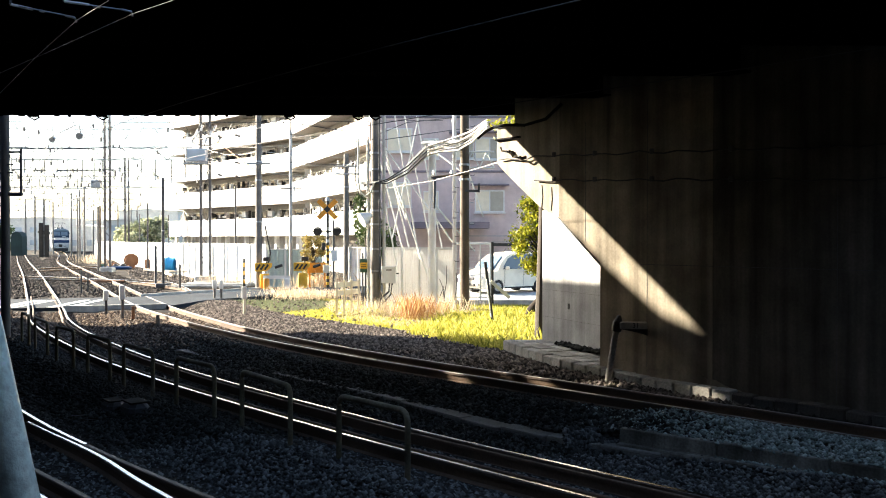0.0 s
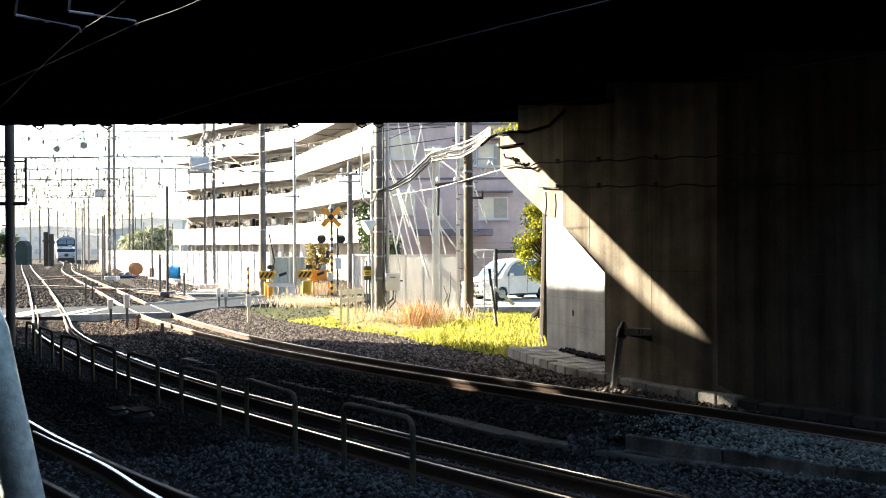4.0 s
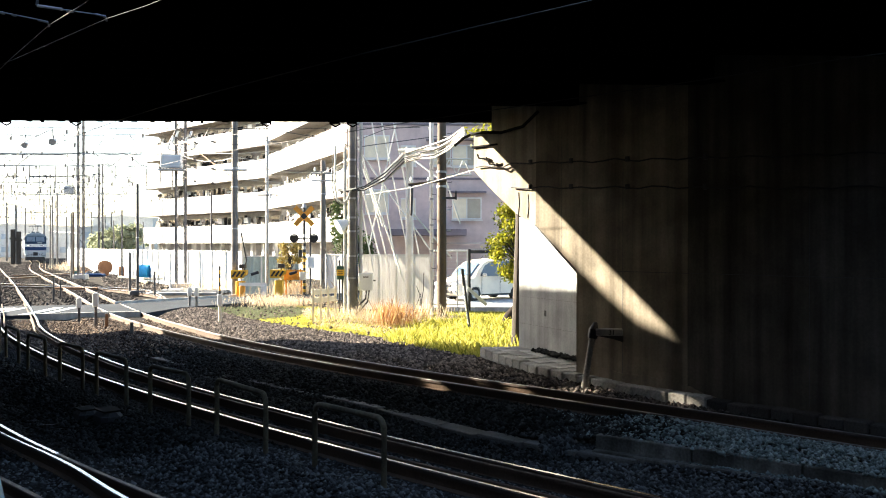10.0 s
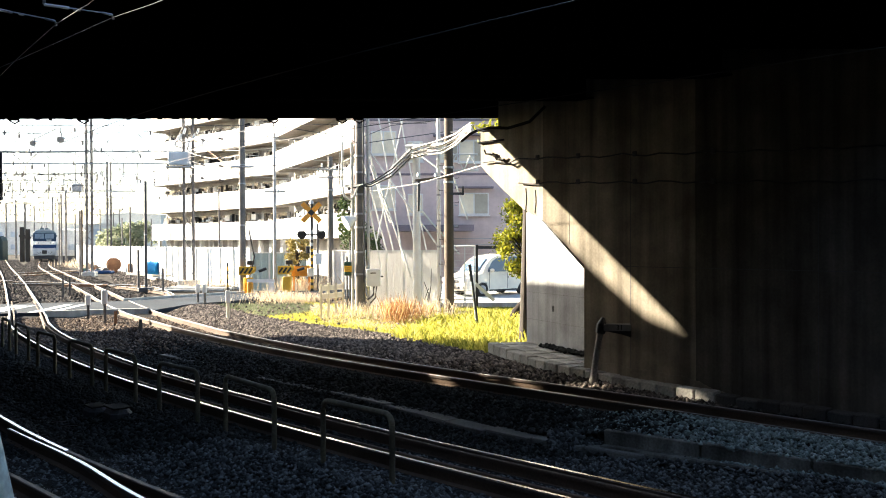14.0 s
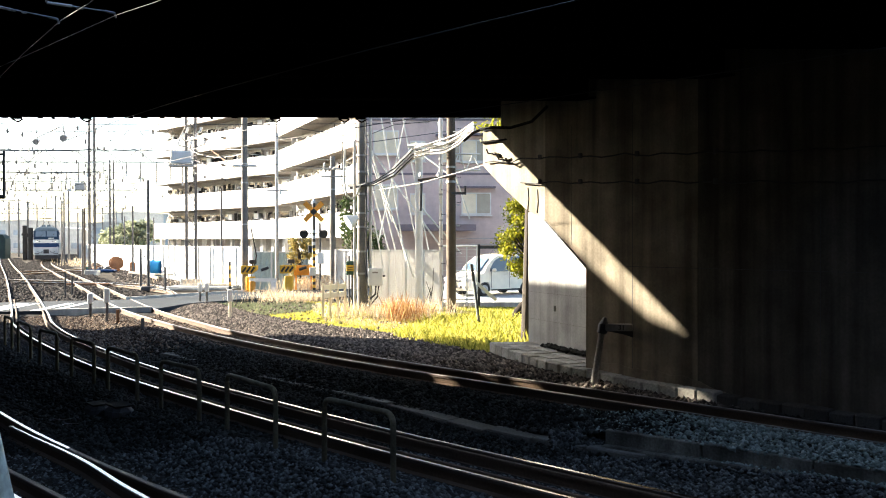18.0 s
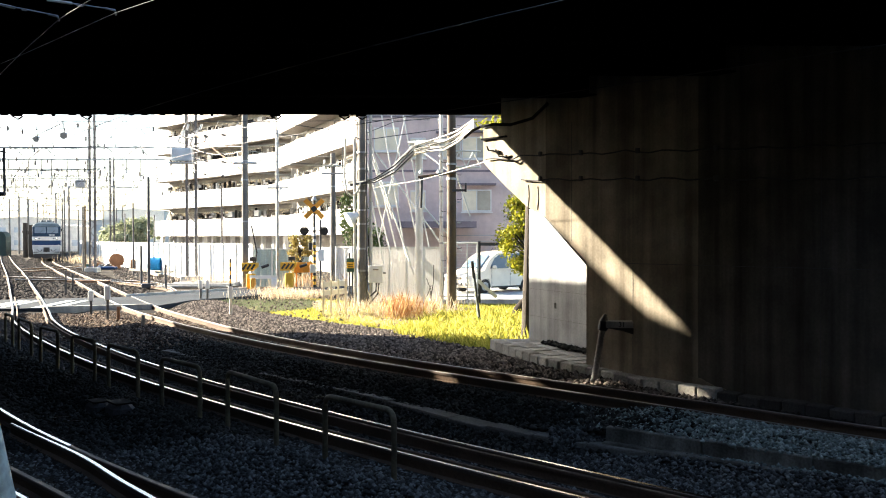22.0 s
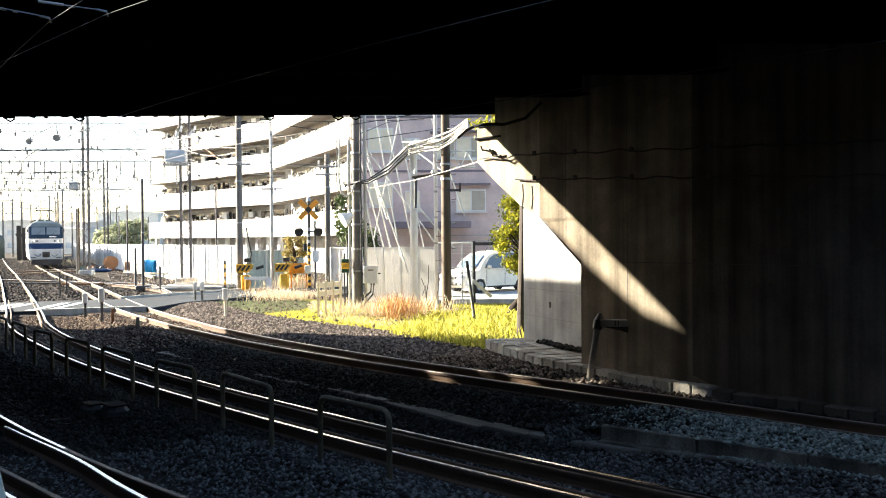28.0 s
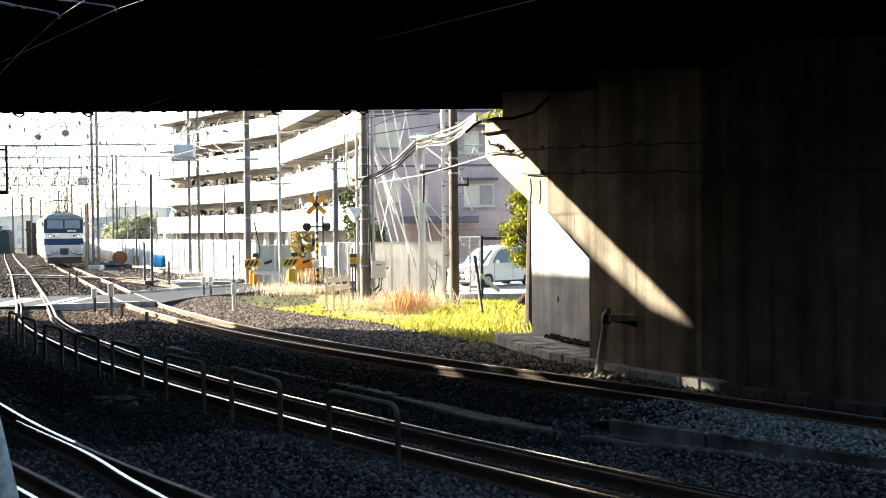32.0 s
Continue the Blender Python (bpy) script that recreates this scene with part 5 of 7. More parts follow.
def crossing_signal():
    x, y = -5.69, 41.8
    t = thing("crossing_signal", "level crossing signal with an orange and black cross and twin lamps", "crossing signal", (x, y, GROUND_Z))
    part("post", Mesh().tube([(x, y, GROUND_Z), (x, y, 4.4)], .07, 10), BLACK, t)
    for k in range(10):
        part("band", Mesh().tube([(x, y, .1 + .3 * k), (x, y, .25 + .3 * k)], .076, 10), YELLOW if k < 7 else GALV, t)
    for s in (1, -1):
        for j in (-2, -1, 0, 1, 2):
            c = Vector((x + j * .25 * .7071, y - .1 - .012 * (s > 0), 3.83 + s * j * .25 * .7071))
            part("cross_arm", Mesh().box(c, (.25, .03, .24), 0, 0, -45 * s), BLACK if j == 0 else ORANGE, t)
    part("bell", Mesh().tube([(x, y, 4.25), (x, y, 4.45)], .14, 14, .05), GALV, t)
    for s in (-1, 1):
        lamp = part("lamp_board", Mesh().disc((x + s * .48, y - .1, 2.75), .22, .05, (0, 1, 0), 20), BLACK, t, "round black lamp board")
        part("lens", Mesh().disc((x + s * .48, y - .14, 2.75), .10, .04, (0, 1, 0), 14), BLACK, lamp)
        part("hood", Mesh().box((x + s * .48, y - .28, 2.9), (.24, .3, .03), 0, 14, 0), BLACK, lamp)
    part("lamp_bar", Mesh().tube([(x - .5, y, 2.75), (x + .5, y, 2.75)], .03, 8), BLACK, t)
    part("control_box", Mesh().box((x + .33, y - .05, 1.55), (.3, .25, .55), bevel=.02), PAINT_WHITE, t, "white control box")
    part("control_box", Mesh().box((x - .18, y - .1, 2.0), (.18, .18, .35), bevel=.02), BLACK, t)
    part("control_box", Mesh().box((x - .05, y - .15, .9), (.3, .2, .4), bevel=.02), CREAM, t, "cream relay box")
    part("second_post", Mesh().tube([(x + .28, y + .1, GROUND_Z), (x + .28, y + .1, 3.3)], .05, 8), STEEL_DARK, t)


def gate_machine(x, y, s, label):
    t = thing("crossing_gate", label, "crossing gate", (x, y, GROUND_Z), "crossing gates")
    part("pedestal", Mesh().box((x, y, .25), (.4, .4, .9), bevel=.04), YELLOW, t)
    c = (x - .05, y, 1.02)
    part("housing", Mesh().prism([(-.36, -.2), (.1, -.2), (.36, 0), (.36, .2), (-.36, .2)], (c[0], c[1] - .25, c[2]), (s, 0, 0), (0, 0, 1), (0, .5, 0)), YELLOW, t)
    for k in (-1, 0, 1):
        part("stripe", Mesh().box((c[0] + .2 * k, c[1] - .262, c[2] + .01), (.09, .014, .30), 0, 0, 35), BLACK, t)
    part("lamp", Mesh().box((x + .1, y, 1.4), (.34, .2, .2), bevel=.03), BLACK, t)
    part("lamp_stem", Mesh().box((x + .1, y, 1.22), (.06, .06, .2)), BLACK, t)
    part("weight", Mesh().tube([(x + .5 * s, y, 1.0), (x + .85 * s, y, 1.12)], .07, 8), BLACK, t)


def crossing():
    crossing_signal()
    gate_machine(-8.55, 40.6, 1, "yellow and black crossing gate machine with its arm raised")
    gate_machine(-6.85, 41.4, 1, "yellow and black crossing gate machine among dry grass")
    t = thing("barrier_pole", "dark barrier pole held upright", "barrier pole", (-8.3, 40.6, 1.2))
    part("arm", Mesh().tube([(-8.35, 40.5, 1.2), (-8.25, 40.5, 1.7), (-8.5, 40.5, 3.0)], .035, 8), BLACK, t)
    t = thing("barrier", "orange and white plank barrier beside the gate", "barrier", (-6.3, 42, GROUND_Z))
    part("plank", Mesh().box((-6.2, 41.9, .95), (1.0, .06, .5)), ORANGE, t)
    for x in (-6.6, -5.85):
        part("leg", Mesh().box((x, 41.95, .35), (.07, .07, 1.1)), ORANGE, t)
    t = thing("barrier", "low white pipe barrier with orange feet", "barrier", (-7.9, 40.3, GROUND_Z))
    part("rail", Mesh().box((-7.9, 40.3, .55), (1.3, .08, .16)), PAINT_WHITE, t)
    for x in (-8.4, -7.4):
        part("foot", Mesh().box((x, 40.3, .15), (.25, .25, .7), bevel=.04), ORANGE if x < -8 else PAINT_WHITE, t)
    t = thing("warning_post", "post with black and yellow bands", "post", (-9.3, 41.5, GROUND_Z))
    for k in range(8):
        part("band", Mesh().tube([(-9.75, 41.5, GROUND_Z + .2 * k), (-9.75, 41.5, GROUND_Z + .2 * k + .2)], .05, 8), BLACK if k % 2 else YELLOW, t)
    x, y = -2.88, 30.9
    t = thing("emergency_button", "green and yellow emergency button box on a dark post", "emergency button", (x, y, GROUND_Z))
    part("post", Mesh().tube([(x - .05, y, GROUND_Z), (x - .05, y, 1.85)], .03, 8).tube([(x + .06, y, GROUND_Z), (x + .06, y, 1.2)], .03, 8), STEEL_DARK, t)
    bx = part("box", Mesh().box((x, y - .05, 1.40), (.31, .16, .50), bevel=.03), GREEN_BOX, t)
    part("panel", Mesh().box((x, y - .14, 1.40), (.27, .03, .22), bevel=.01), YELLOW, bx, "yellow panel with an unreadable notice")
    for k in range(2):
        part("notice_bar", Mesh().box((x, y - .158, 1.43 - .07 * k), (.18, .008, .025)), BLACK, bx)
    t = thing("equipment_box", "pale grey equipment box with a dark cable", "equipment box", (-2.02, 30.75, .7))
    part("box", Mesh().box((-1.95, 30.6, 1.08), (.52, .3, .62), bevel=.02), FENCE_GREY, t)
    part("bracket", Mesh().box((-2.2, 30.75, 1.1), (.2, .12, .1)), STEEL_DARK, t)
    part("plug", Mesh().tube([(-1.7, 30.6, 1.12), (-1.6, 30.58, 1.12)], .03, 6), BLACK, t)
    part("label_bar", Mesh().box((-1.95, 30.445, 1.25), (.2, .01, .05)), FLAT_DARK, t)
    t = thing("barricade", "low pale yellow wooden barricade in the grass", "barricade", (-3.2, 27.6, GROUND_Z))
    a, b = Vector((-3.45, 27.2, 0)), Vector((-2.85, 28.3, 0))
    for z in (.88, .62):
        part("plank", Mesh().box(((a.x + b.x) / 2, (a.y + b.y) / 2, z), (1.3, .04, .17), math.degrees(math.atan2(b.y - a.y, b.x - a.x))), CREAM, t)
    for k in (0, .33, .66, 1):
        q = a.lerp(b, k)
        part("post", Mesh().box((q.x + .03, q.y + .05, .4), (.07, .07, 1.25)), CREAM, t)
    # leaning marker post in the grass
    t = thing("marker_post", "black and white leaning marker post with a white brace", "post", (1.42, 24.5, GROUND_Z))
    part("post", Mesh().tube([(1.45, 24.5, -.15), (1.22, 24.5, 1.7)], .045, 8), BLACK, t)
    part("white_face", Mesh().tube([(1.395, 24.46, .1), (1.255, 24.46, 1.2)], .018, 8), PAINT_WHITE, t)
    part("brace", Mesh().box((1.68, 24.9, .88), (.75, .05, .1), 0, 0, 42), PAINT_WHITE, t)
    t = thing("fence_post", "black steel end post of the fence", "post", (1.86, 31.9, GROUND_Z))
    part("post", Mesh().box((1.86, 31.9, 1.0), (.09, .09, 2.5)), BLACK, t)
    part("rail", Mesh().box((2.9, 31.9, 2.15), (2.1, .05, .12)), STEEL_DARK, t)


def stake(x, y, h, mat, label, r=.055, cap=True):
    t = thing("marker_stake", label, "stake", (x, y, GROUND_Z), "marker stakes")
    part("post", Mesh().box((x, y, GROUND_Z + h / 2), (r * 1.5, r * 1.5, h), 20, bevel=.01), mat, t)
    if cap:
        part("head", Mesh().box((x, y - .02, GROUND_Z + h * .82), (r * 3, r * 2.2, h * .38), 12, bevel=.02), PAINT_WHITE, t, "white-painted head")


def stakes():
    stake(-6.38, 27.2, 1.02, CREAM, "white-headed boundary stake in the gravel")
    stake(-9.84, 26.0, 1.12, POLE_CONC, "white-headed stake between the tracks")
    stake(-11.14, 28.0, .85, STEEL_DARK, "dark stake with a pale head between the tracks")
    stake(-9.26, 25.3, .55, RUST, "short rusty post between the tracks", .06, False)
    stake(-7.75, 23.0, .5, POLE_CONC, "pale concrete marker in the ballast", .06, False)
    stake(-8.9, 34.0, .9, POLE_CONC, "white-headed stake beside the road")
    stake(-9.2, 34.1, .9, POLE_CONC, "white-headed stake beside the road")
    stake(-17.0, 39.8, 1.1, STEEL_DARK, "dark steel post beside the crossover", .05, False)
    stake(-16.6, 39.6, 1.0, STEEL_DARK, "dark steel post beside the crossover", .05, False)
    stake(-13.2, 42.5, 1.3, POLE_CONC, "pale post with cables beside the road", .07, False)


def sticks():
    """Dark plant sticks before the mesh fence."""
    for x, y, h, lean in ((.07, 29.2, 1.45, .06), (-.02, 29.0, 1.0, -.1), (.42, 28.9, 1.2, .03), (-.12, 29.4, .75, .16)):
        t = thing("plant_stick", "thin dark crooked stick in the verge", "stick", (x, y, GROUND_Z), "sticks")
        part("stem", Mesh().tube([(x - lean, y, GROUND_Z), (x - lean * .2, y, h * .35), (x + .05, y, h * .6), (x + lean, y, h)], .02, 6, .012), BLACK, t)


crossing()
stakes()
sticks()


# ---- hoops beside the track, handrail, indicator, point machine ----
def hoops():
    legs = [((-.34, 8.12), (-1.1, 8.93)), ((-1.72, 9.52), (-2.52, 10.6)), ((-2.97, 10.98), (-3.72, 11.8)), ((-4.27, 12.45), (-5.05, 13.38)),
            ((-5.45, 13.85), (-6.15, 14.65)), ((-6.68, 15.3), (-7.35, 16.1)), ((-7.85, 16.8), (-8.6, 17.85)), ((-8.95, 18.3), (-9.5, 19.1))]
    for (x0, y0), (x1, y1) in legs:
        t = thing("guard_hoop", "rusty mossy steel pipe hoop beside the track", "guard hoop", (x0, y0, GROUND_Z), "guard hoops")
        a, b = Vector((x0, y0, 0)), Vector((x1, y1, 0))
        d = (b - a).normalized()
        z = Vector((0, 0, 1))
        r, top = .03, .70
        part("leg", Mesh().tube([a - z * .4, a + z * (top - .1)], r, 10), MOSS_STEEL, t, smooth=True)
        part("leg", Mesh().tube([b - z * .4, b + z * (top - .1)], r, 10), MOSS_STEEL, t, smooth=True)
        arc = [a + z * (top - .1)] + [a + d * (.1 - .1 * math.cos(q)) + z * (top - .1 + .1 * math.sin(q)) for q in (.4, .8, 1.2)] + [a + d * .1 + z * top]
        arc += [b - d * .1 + z * top] + [b - d * (.1 - .1 * math.cos(q)) + z * (top - .1 + .1 * math.sin(q)) for q in (1.2, .8, .4)] + [b + z * (top - .1)]
        part("top_bar", Mesh().tube(arc, r, 10), MOSS_STEEL, t, smooth=True)


def handrail():
    t = thing("handrail", "chipped turquoise painted tube handrail", "handrail", (-0.200, 1.3, GROUND_Z))
    part("tube", Mesh().tube([(-0.200, 1.3, GROUND_Z), (-0.653, 1.3, 1.952), (-0.701, 1.3, 2.180), (-0.710, 1.3, 2.223), (-0.722, 1.3, 2.253), (-0.750, 1.3, 2.278), (-0.810, 1.3, 2.286), (-1.6, 1.3, 2.286)], .0295, 24), RAIL_GREEN, t, smooth=True)
    part("foot_plate", Mesh().box((-0.200, 1.3, GROUND_Z + .01), (.16, .16, .02)), RAIL_GREEN, t)


def indicator():
    t = thing("track_indicator", "leaning steel post with a small numbered box", "track indicator", (2.84, 14.5, GROUND_Z))
    part("post", Mesh().tube([(2.80, 14.5, -.25), (2.95, 14.5, .70), (2.99, 14.5, .95)], .06, 10, .045), CONCRETE_KERB, t, smooth=True)
    part("cap", Mesh().tube([(3.0, 14.5, .94), (3.02, 14.5, 1.05)], .075, 10, .03), STEEL_DARK, t)
    part("clamp", Mesh().box((2.98, 14.5, .86), (.15, .14, .18), 0, 0, 10, bevel=.02), STEEL_DARK, t)
    bx = part("box", Mesh().box((3.24, 14.42, .885), (.46, .12, .12), -4, 0, 0, bevel=.015), CONCRETE_PALE, t, "pale grey number box")
    part("visor", Mesh().prism([(-.20, 0), (.24, 0), (.24, -.11), (.06, -.05)], (3.24, 14.40, .82), (1, 0, 0), (0, 0, 1), (0, .16, 0)), BLACK, t)
    cu = bpy.data.curves.new("number", "FONT")
    cu.body, cu.size, cu.extrude = "31", .12, .002
    cu.align_x, cu.align_y = "CENTER", "CENTER"
    cu.materials.append(BLACK)
    ob = new("number", cu)
    ob.parent = bx
    ob.matrix_basis = pose(3.27, 14.352, .885, 90, 0, -4)


def point_machine():
    t = thing("point_machine", "low dark point machine with steel rods beside the siding", "point machine", (-4.4, 11.75, GROUND_Z))
    part("case", Mesh().box((-4.22, 11.6, -.04), (.30, .42, .34), 40, bevel=.07), STEEL_DARK, t)
    part("case", Mesh().box((-4.66, 11.95, -.06), (.26, .36, .28), 40, bevel=.06), STEEL_DARK, t)
    part("lid", Mesh().box((-4.22, 11.6, .135), (.26, .38, .02), 40, bevel=.008), CASE_BLACK, t)
    part("lid", Mesh().box((-4.66, 11.95, .085), (.22, .32, .02), 40, bevel=.008), CASE_BLACK, t)
    for x0, y0, x1, y1, z in ((-5.16, 11.68, -4.74, 11.84, -.09), (-4.95, 11.5, -4.6, 11.62, -.11), (-4.12, 11.9, -3.72, 11.97, -.09), (-4.05, 11.6, -3.85, 11.65, -.11), (-4.9, 12.3, -4.75, 12.33, -.03), (-4.6, 12.33, -4.35, 12.33, -.03)):
        part("rod", Mesh().tube([(x0, y0, z), (x1, y1, z)], .014, 8), RAIL_TOP, t, "bright steel rod")
    # rails of the siding's points
    g = thing("switch_rail", "switch rails crossing the siding track", "rail", (-4, 9, -.1), "switch rails")
    for pts, worn in (([(-5.35, 10.9), (-4.79, 10.3), (-4.18, 9.67), (-3.61, 9.04), (-3.01, 8.29), (-2.51, 7.71), (-1.3, 6.3)], True), ([(-5.5, 9.95), (-4.31, 8.77), (-3.3, 7.76), (-2.0, 6.4)], False)):
        fr = frames_of(spline(pts, .3))
        r = part("rail", Mesh().sweep([[p + n * a + Vector((0, 0, b)) for a, b in WEB] for p, tt, n in fr]), RAIL_RUST, g)
        part("rail_head", Mesh().sweep([[p + n * a + Vector((0, 0, b)) for a, b in HEAD] for p, tt, n in fr]), HEAD_STEEL, r)
        if worn:
            part("running_band", Mesh().sweep([[p + n * a * min(1.0, .2 + i * .1) + Vector((0, 0, b)) for a, b in BAND] for i, (p, tt, n) in enumerate(fr)]), RAIL_TOP, r, "polished running surface")


def crossover():
    """Connecting rails between the two main tracks."""
    g = thing("crossover", "crossover rails linking the two main tracks", "railway track", (-20, 45, -.1))
    for pts in ([(-24.6, 50.6), (-18.6, 49.5), (-15.2, 46.8), (-12.0, 40.0), (-10.8, 36.0)], [(-27.5, 55.0), (-21.2, 51.2), (-17.2, 47.3), (-13.2, 42.0), (-11.6, 38.5)],
                [(-33.5, 69.5), (-31.0, 77.0), (-33.0, 88.0), (-40.0, 100.0)], [(-31.0, 64.0), (-29.2, 72.0), (-31.0, 84.0), (-38.0, 98.0)]):
        ws, hs = [], []
        for p, tt, n in frames_of(spline(pts, .8)):
            ws.append([p + n * a + Vector((0, 0, b)) for a, b in WEB])
            hs.append([p + n * a + Vector((0, 0, b)) for a, b in HEAD])
        r = part("rail", Mesh().sweep(ws), RAIL_RUST, g)
        part("rail_head", Mesh().sweep(hs), RAIL_TOP, r)
    part("point_cover", Mesh().box((-19.5, 48.6, -.05), (2.6, .35, .12), -8), RUST, g, "rusty point cover plate")


hoops()
handrail()
indicator()
point_machine()
crossover()


# ---- parked car ----
def car():
    """Front at x = 0, running back along x; the near side lies at y = 0."""
    t = thing("car", "white minivan parked behind the fence", "car")
    prof = [(0, .34), (-.03, .5), (.0, .66), (.10, .80), (.45, .92), (.82, 1.00), (1.20, 1.34), (1.55, 1.62), (1.85, 1.74), (2.6, 1.80), (3.5, 1.79), (4.15, 1.70), (4.36, 1.1), (4.4, .45), (4.3, .28), (3.75, .24), (3.70, .42), (3.5, .60), (3.28, .60), (3.08, .42), (3.02, .24), (1.32, .24), (1.27, .42), (1.08, .60), (.86, .60), (.66, .42), (.6, .24), (.1, .24)]
    W = 1.7

    def tuck(z):
        return .17 * max(0.0, z - 1.0) / .8
    secs = []
    for yy, k in ((0, .0), (.10, 1.0), (.5, 1.6), (W - .5, 1.6), (W - .10, 1.0), (W, 0)):
        side = 1 if yy < W / 2 else -1
        secs.append([Vector((x + (.13 - .08 * k if x < 1.2 else 0) + (-.05 + .03 * k if x > 4 else 0), yy + side * tuck(z), z + (.018 * k if z > 1.6 else 0) + (.015 * k if .75 < z < 1.05 else 0))) for x, z in prof])
    part("body", Mesh().sweep(secs), CAR_WHITE, t, smooth=True)

    def pane(name, poly, label):
        vs = [(x, tuck(z) - .006, z) for x, z in poly] + [(x, tuck(z) + .03, z) for x, z in poly]
        n = len(poly)
        part(name, Mesh().add(vs, [tuple(range(n)), tuple(range(2 * n - 1, n - 1, -1))] + [(i, i + n, (i + 1) % n + n, (i + 1) % n) for i in range(n)]), GLASS, t, label)
    pane("window", [(1.30, 1.06), (1.34, 1.20), (1.62, 1.52), (1.92, 1.66), (2.38, 1.70), (2.38, 1.06)], "dark side window")
    pane("window", [(2.46, 1.06), (2.46, 1.70), (3.3, 1.71), (3.3, 1.08)], "dark side window")
    pane("window", [(3.38, 1.08), (3.38, 1.70), (3.98, 1.62), (4.15, 1.14)], "dark side window")
    ws = [(.86, .22, 1.03), (.86, W - .22, 1.03), (1.50, W - .32, 1.60), (1.50, .32, 1.60)]
    part("windscreen", Mesh().add([(x - .045, y, z + .05) for x, y, z in ws] + [(x + .03, y, z - .03) for x, y, z in ws], [(0, 1, 2, 3), (7, 6, 5, 4), (0, 4, 5, 1), (1, 5, 6, 2), (2, 6, 7, 3), (3, 7, 4, 0)]), SCREEN_GLASS, t, "windscreen with the blue sky's reflection put into its colour")
    for s in (0, 1):
        y = -.13 if s == 0 else W + .13
        part("mirror", Mesh().box((1.42, y, 1.12), (.16, .22, .17), bevel=.05), CAR_WHITE, t)
        y = .22 if s == 0 else W - .22
        part("headlamp", Mesh().box((.08, y, .72), (.2, .34, .17), 0, 0, -20, bevel=.04), PORCELAIN, t)
        part("fog_lamp", Mesh().disc((-.0, y + (.03 if s else -.03), .42), .06, .08, (1, 0, 0), 12), GALV, t)
    part("grille", Mesh().box((-.01, W / 2, .66), (.08, .8, .10), bevel=.02), STEEL_DARK, t)
    part("bumper_slot", Mesh().box((-.02, W / 2, .40), (.07, .95, .12), bevel=.03), BLACK, t)
    part("number_bar", Mesh().box((-.055, W / 2, .53), (.02, .33, .15)), FENCE_GREY, t)
    for xx in (.97, 3.39):
        for yy in (.10, W - .10):
            w = part("wheel", Mesh().disc((xx, yy, .3), .31, .2, (0, 1, 0), 24), RUBBER, t)
            part("rim", Mesh().disc((xx, yy - (.1 if yy < 1 else -.1), .3), .19, .03, (0, 1, 0), 16), GALV, w)
    for xx in (1.36, 2.42):
        part("door_line", Mesh().box((xx, -.003, .68), (.012, .012, .72)), STEEL_DARK, t)
    for xx in (2.2, 2.6):
        part("door_handle", Mesh().box((xx, -.015, .92), (.16, .03, .04), bevel=.01), CAR_WHITE, t)
    part("sill", Mesh().box((2.2, .02, .25), (1.7, .06, .07)), BLACK, t)
    part("aerial", Mesh().tube([(2.0, W / 2, 1.8), (2.15, W / 2, 1.97)], .02, 6, .006), BLACK, t)
    t.matrix_basis = pose(1.6, 36.2, -.014, 0, 0, 36)


car()


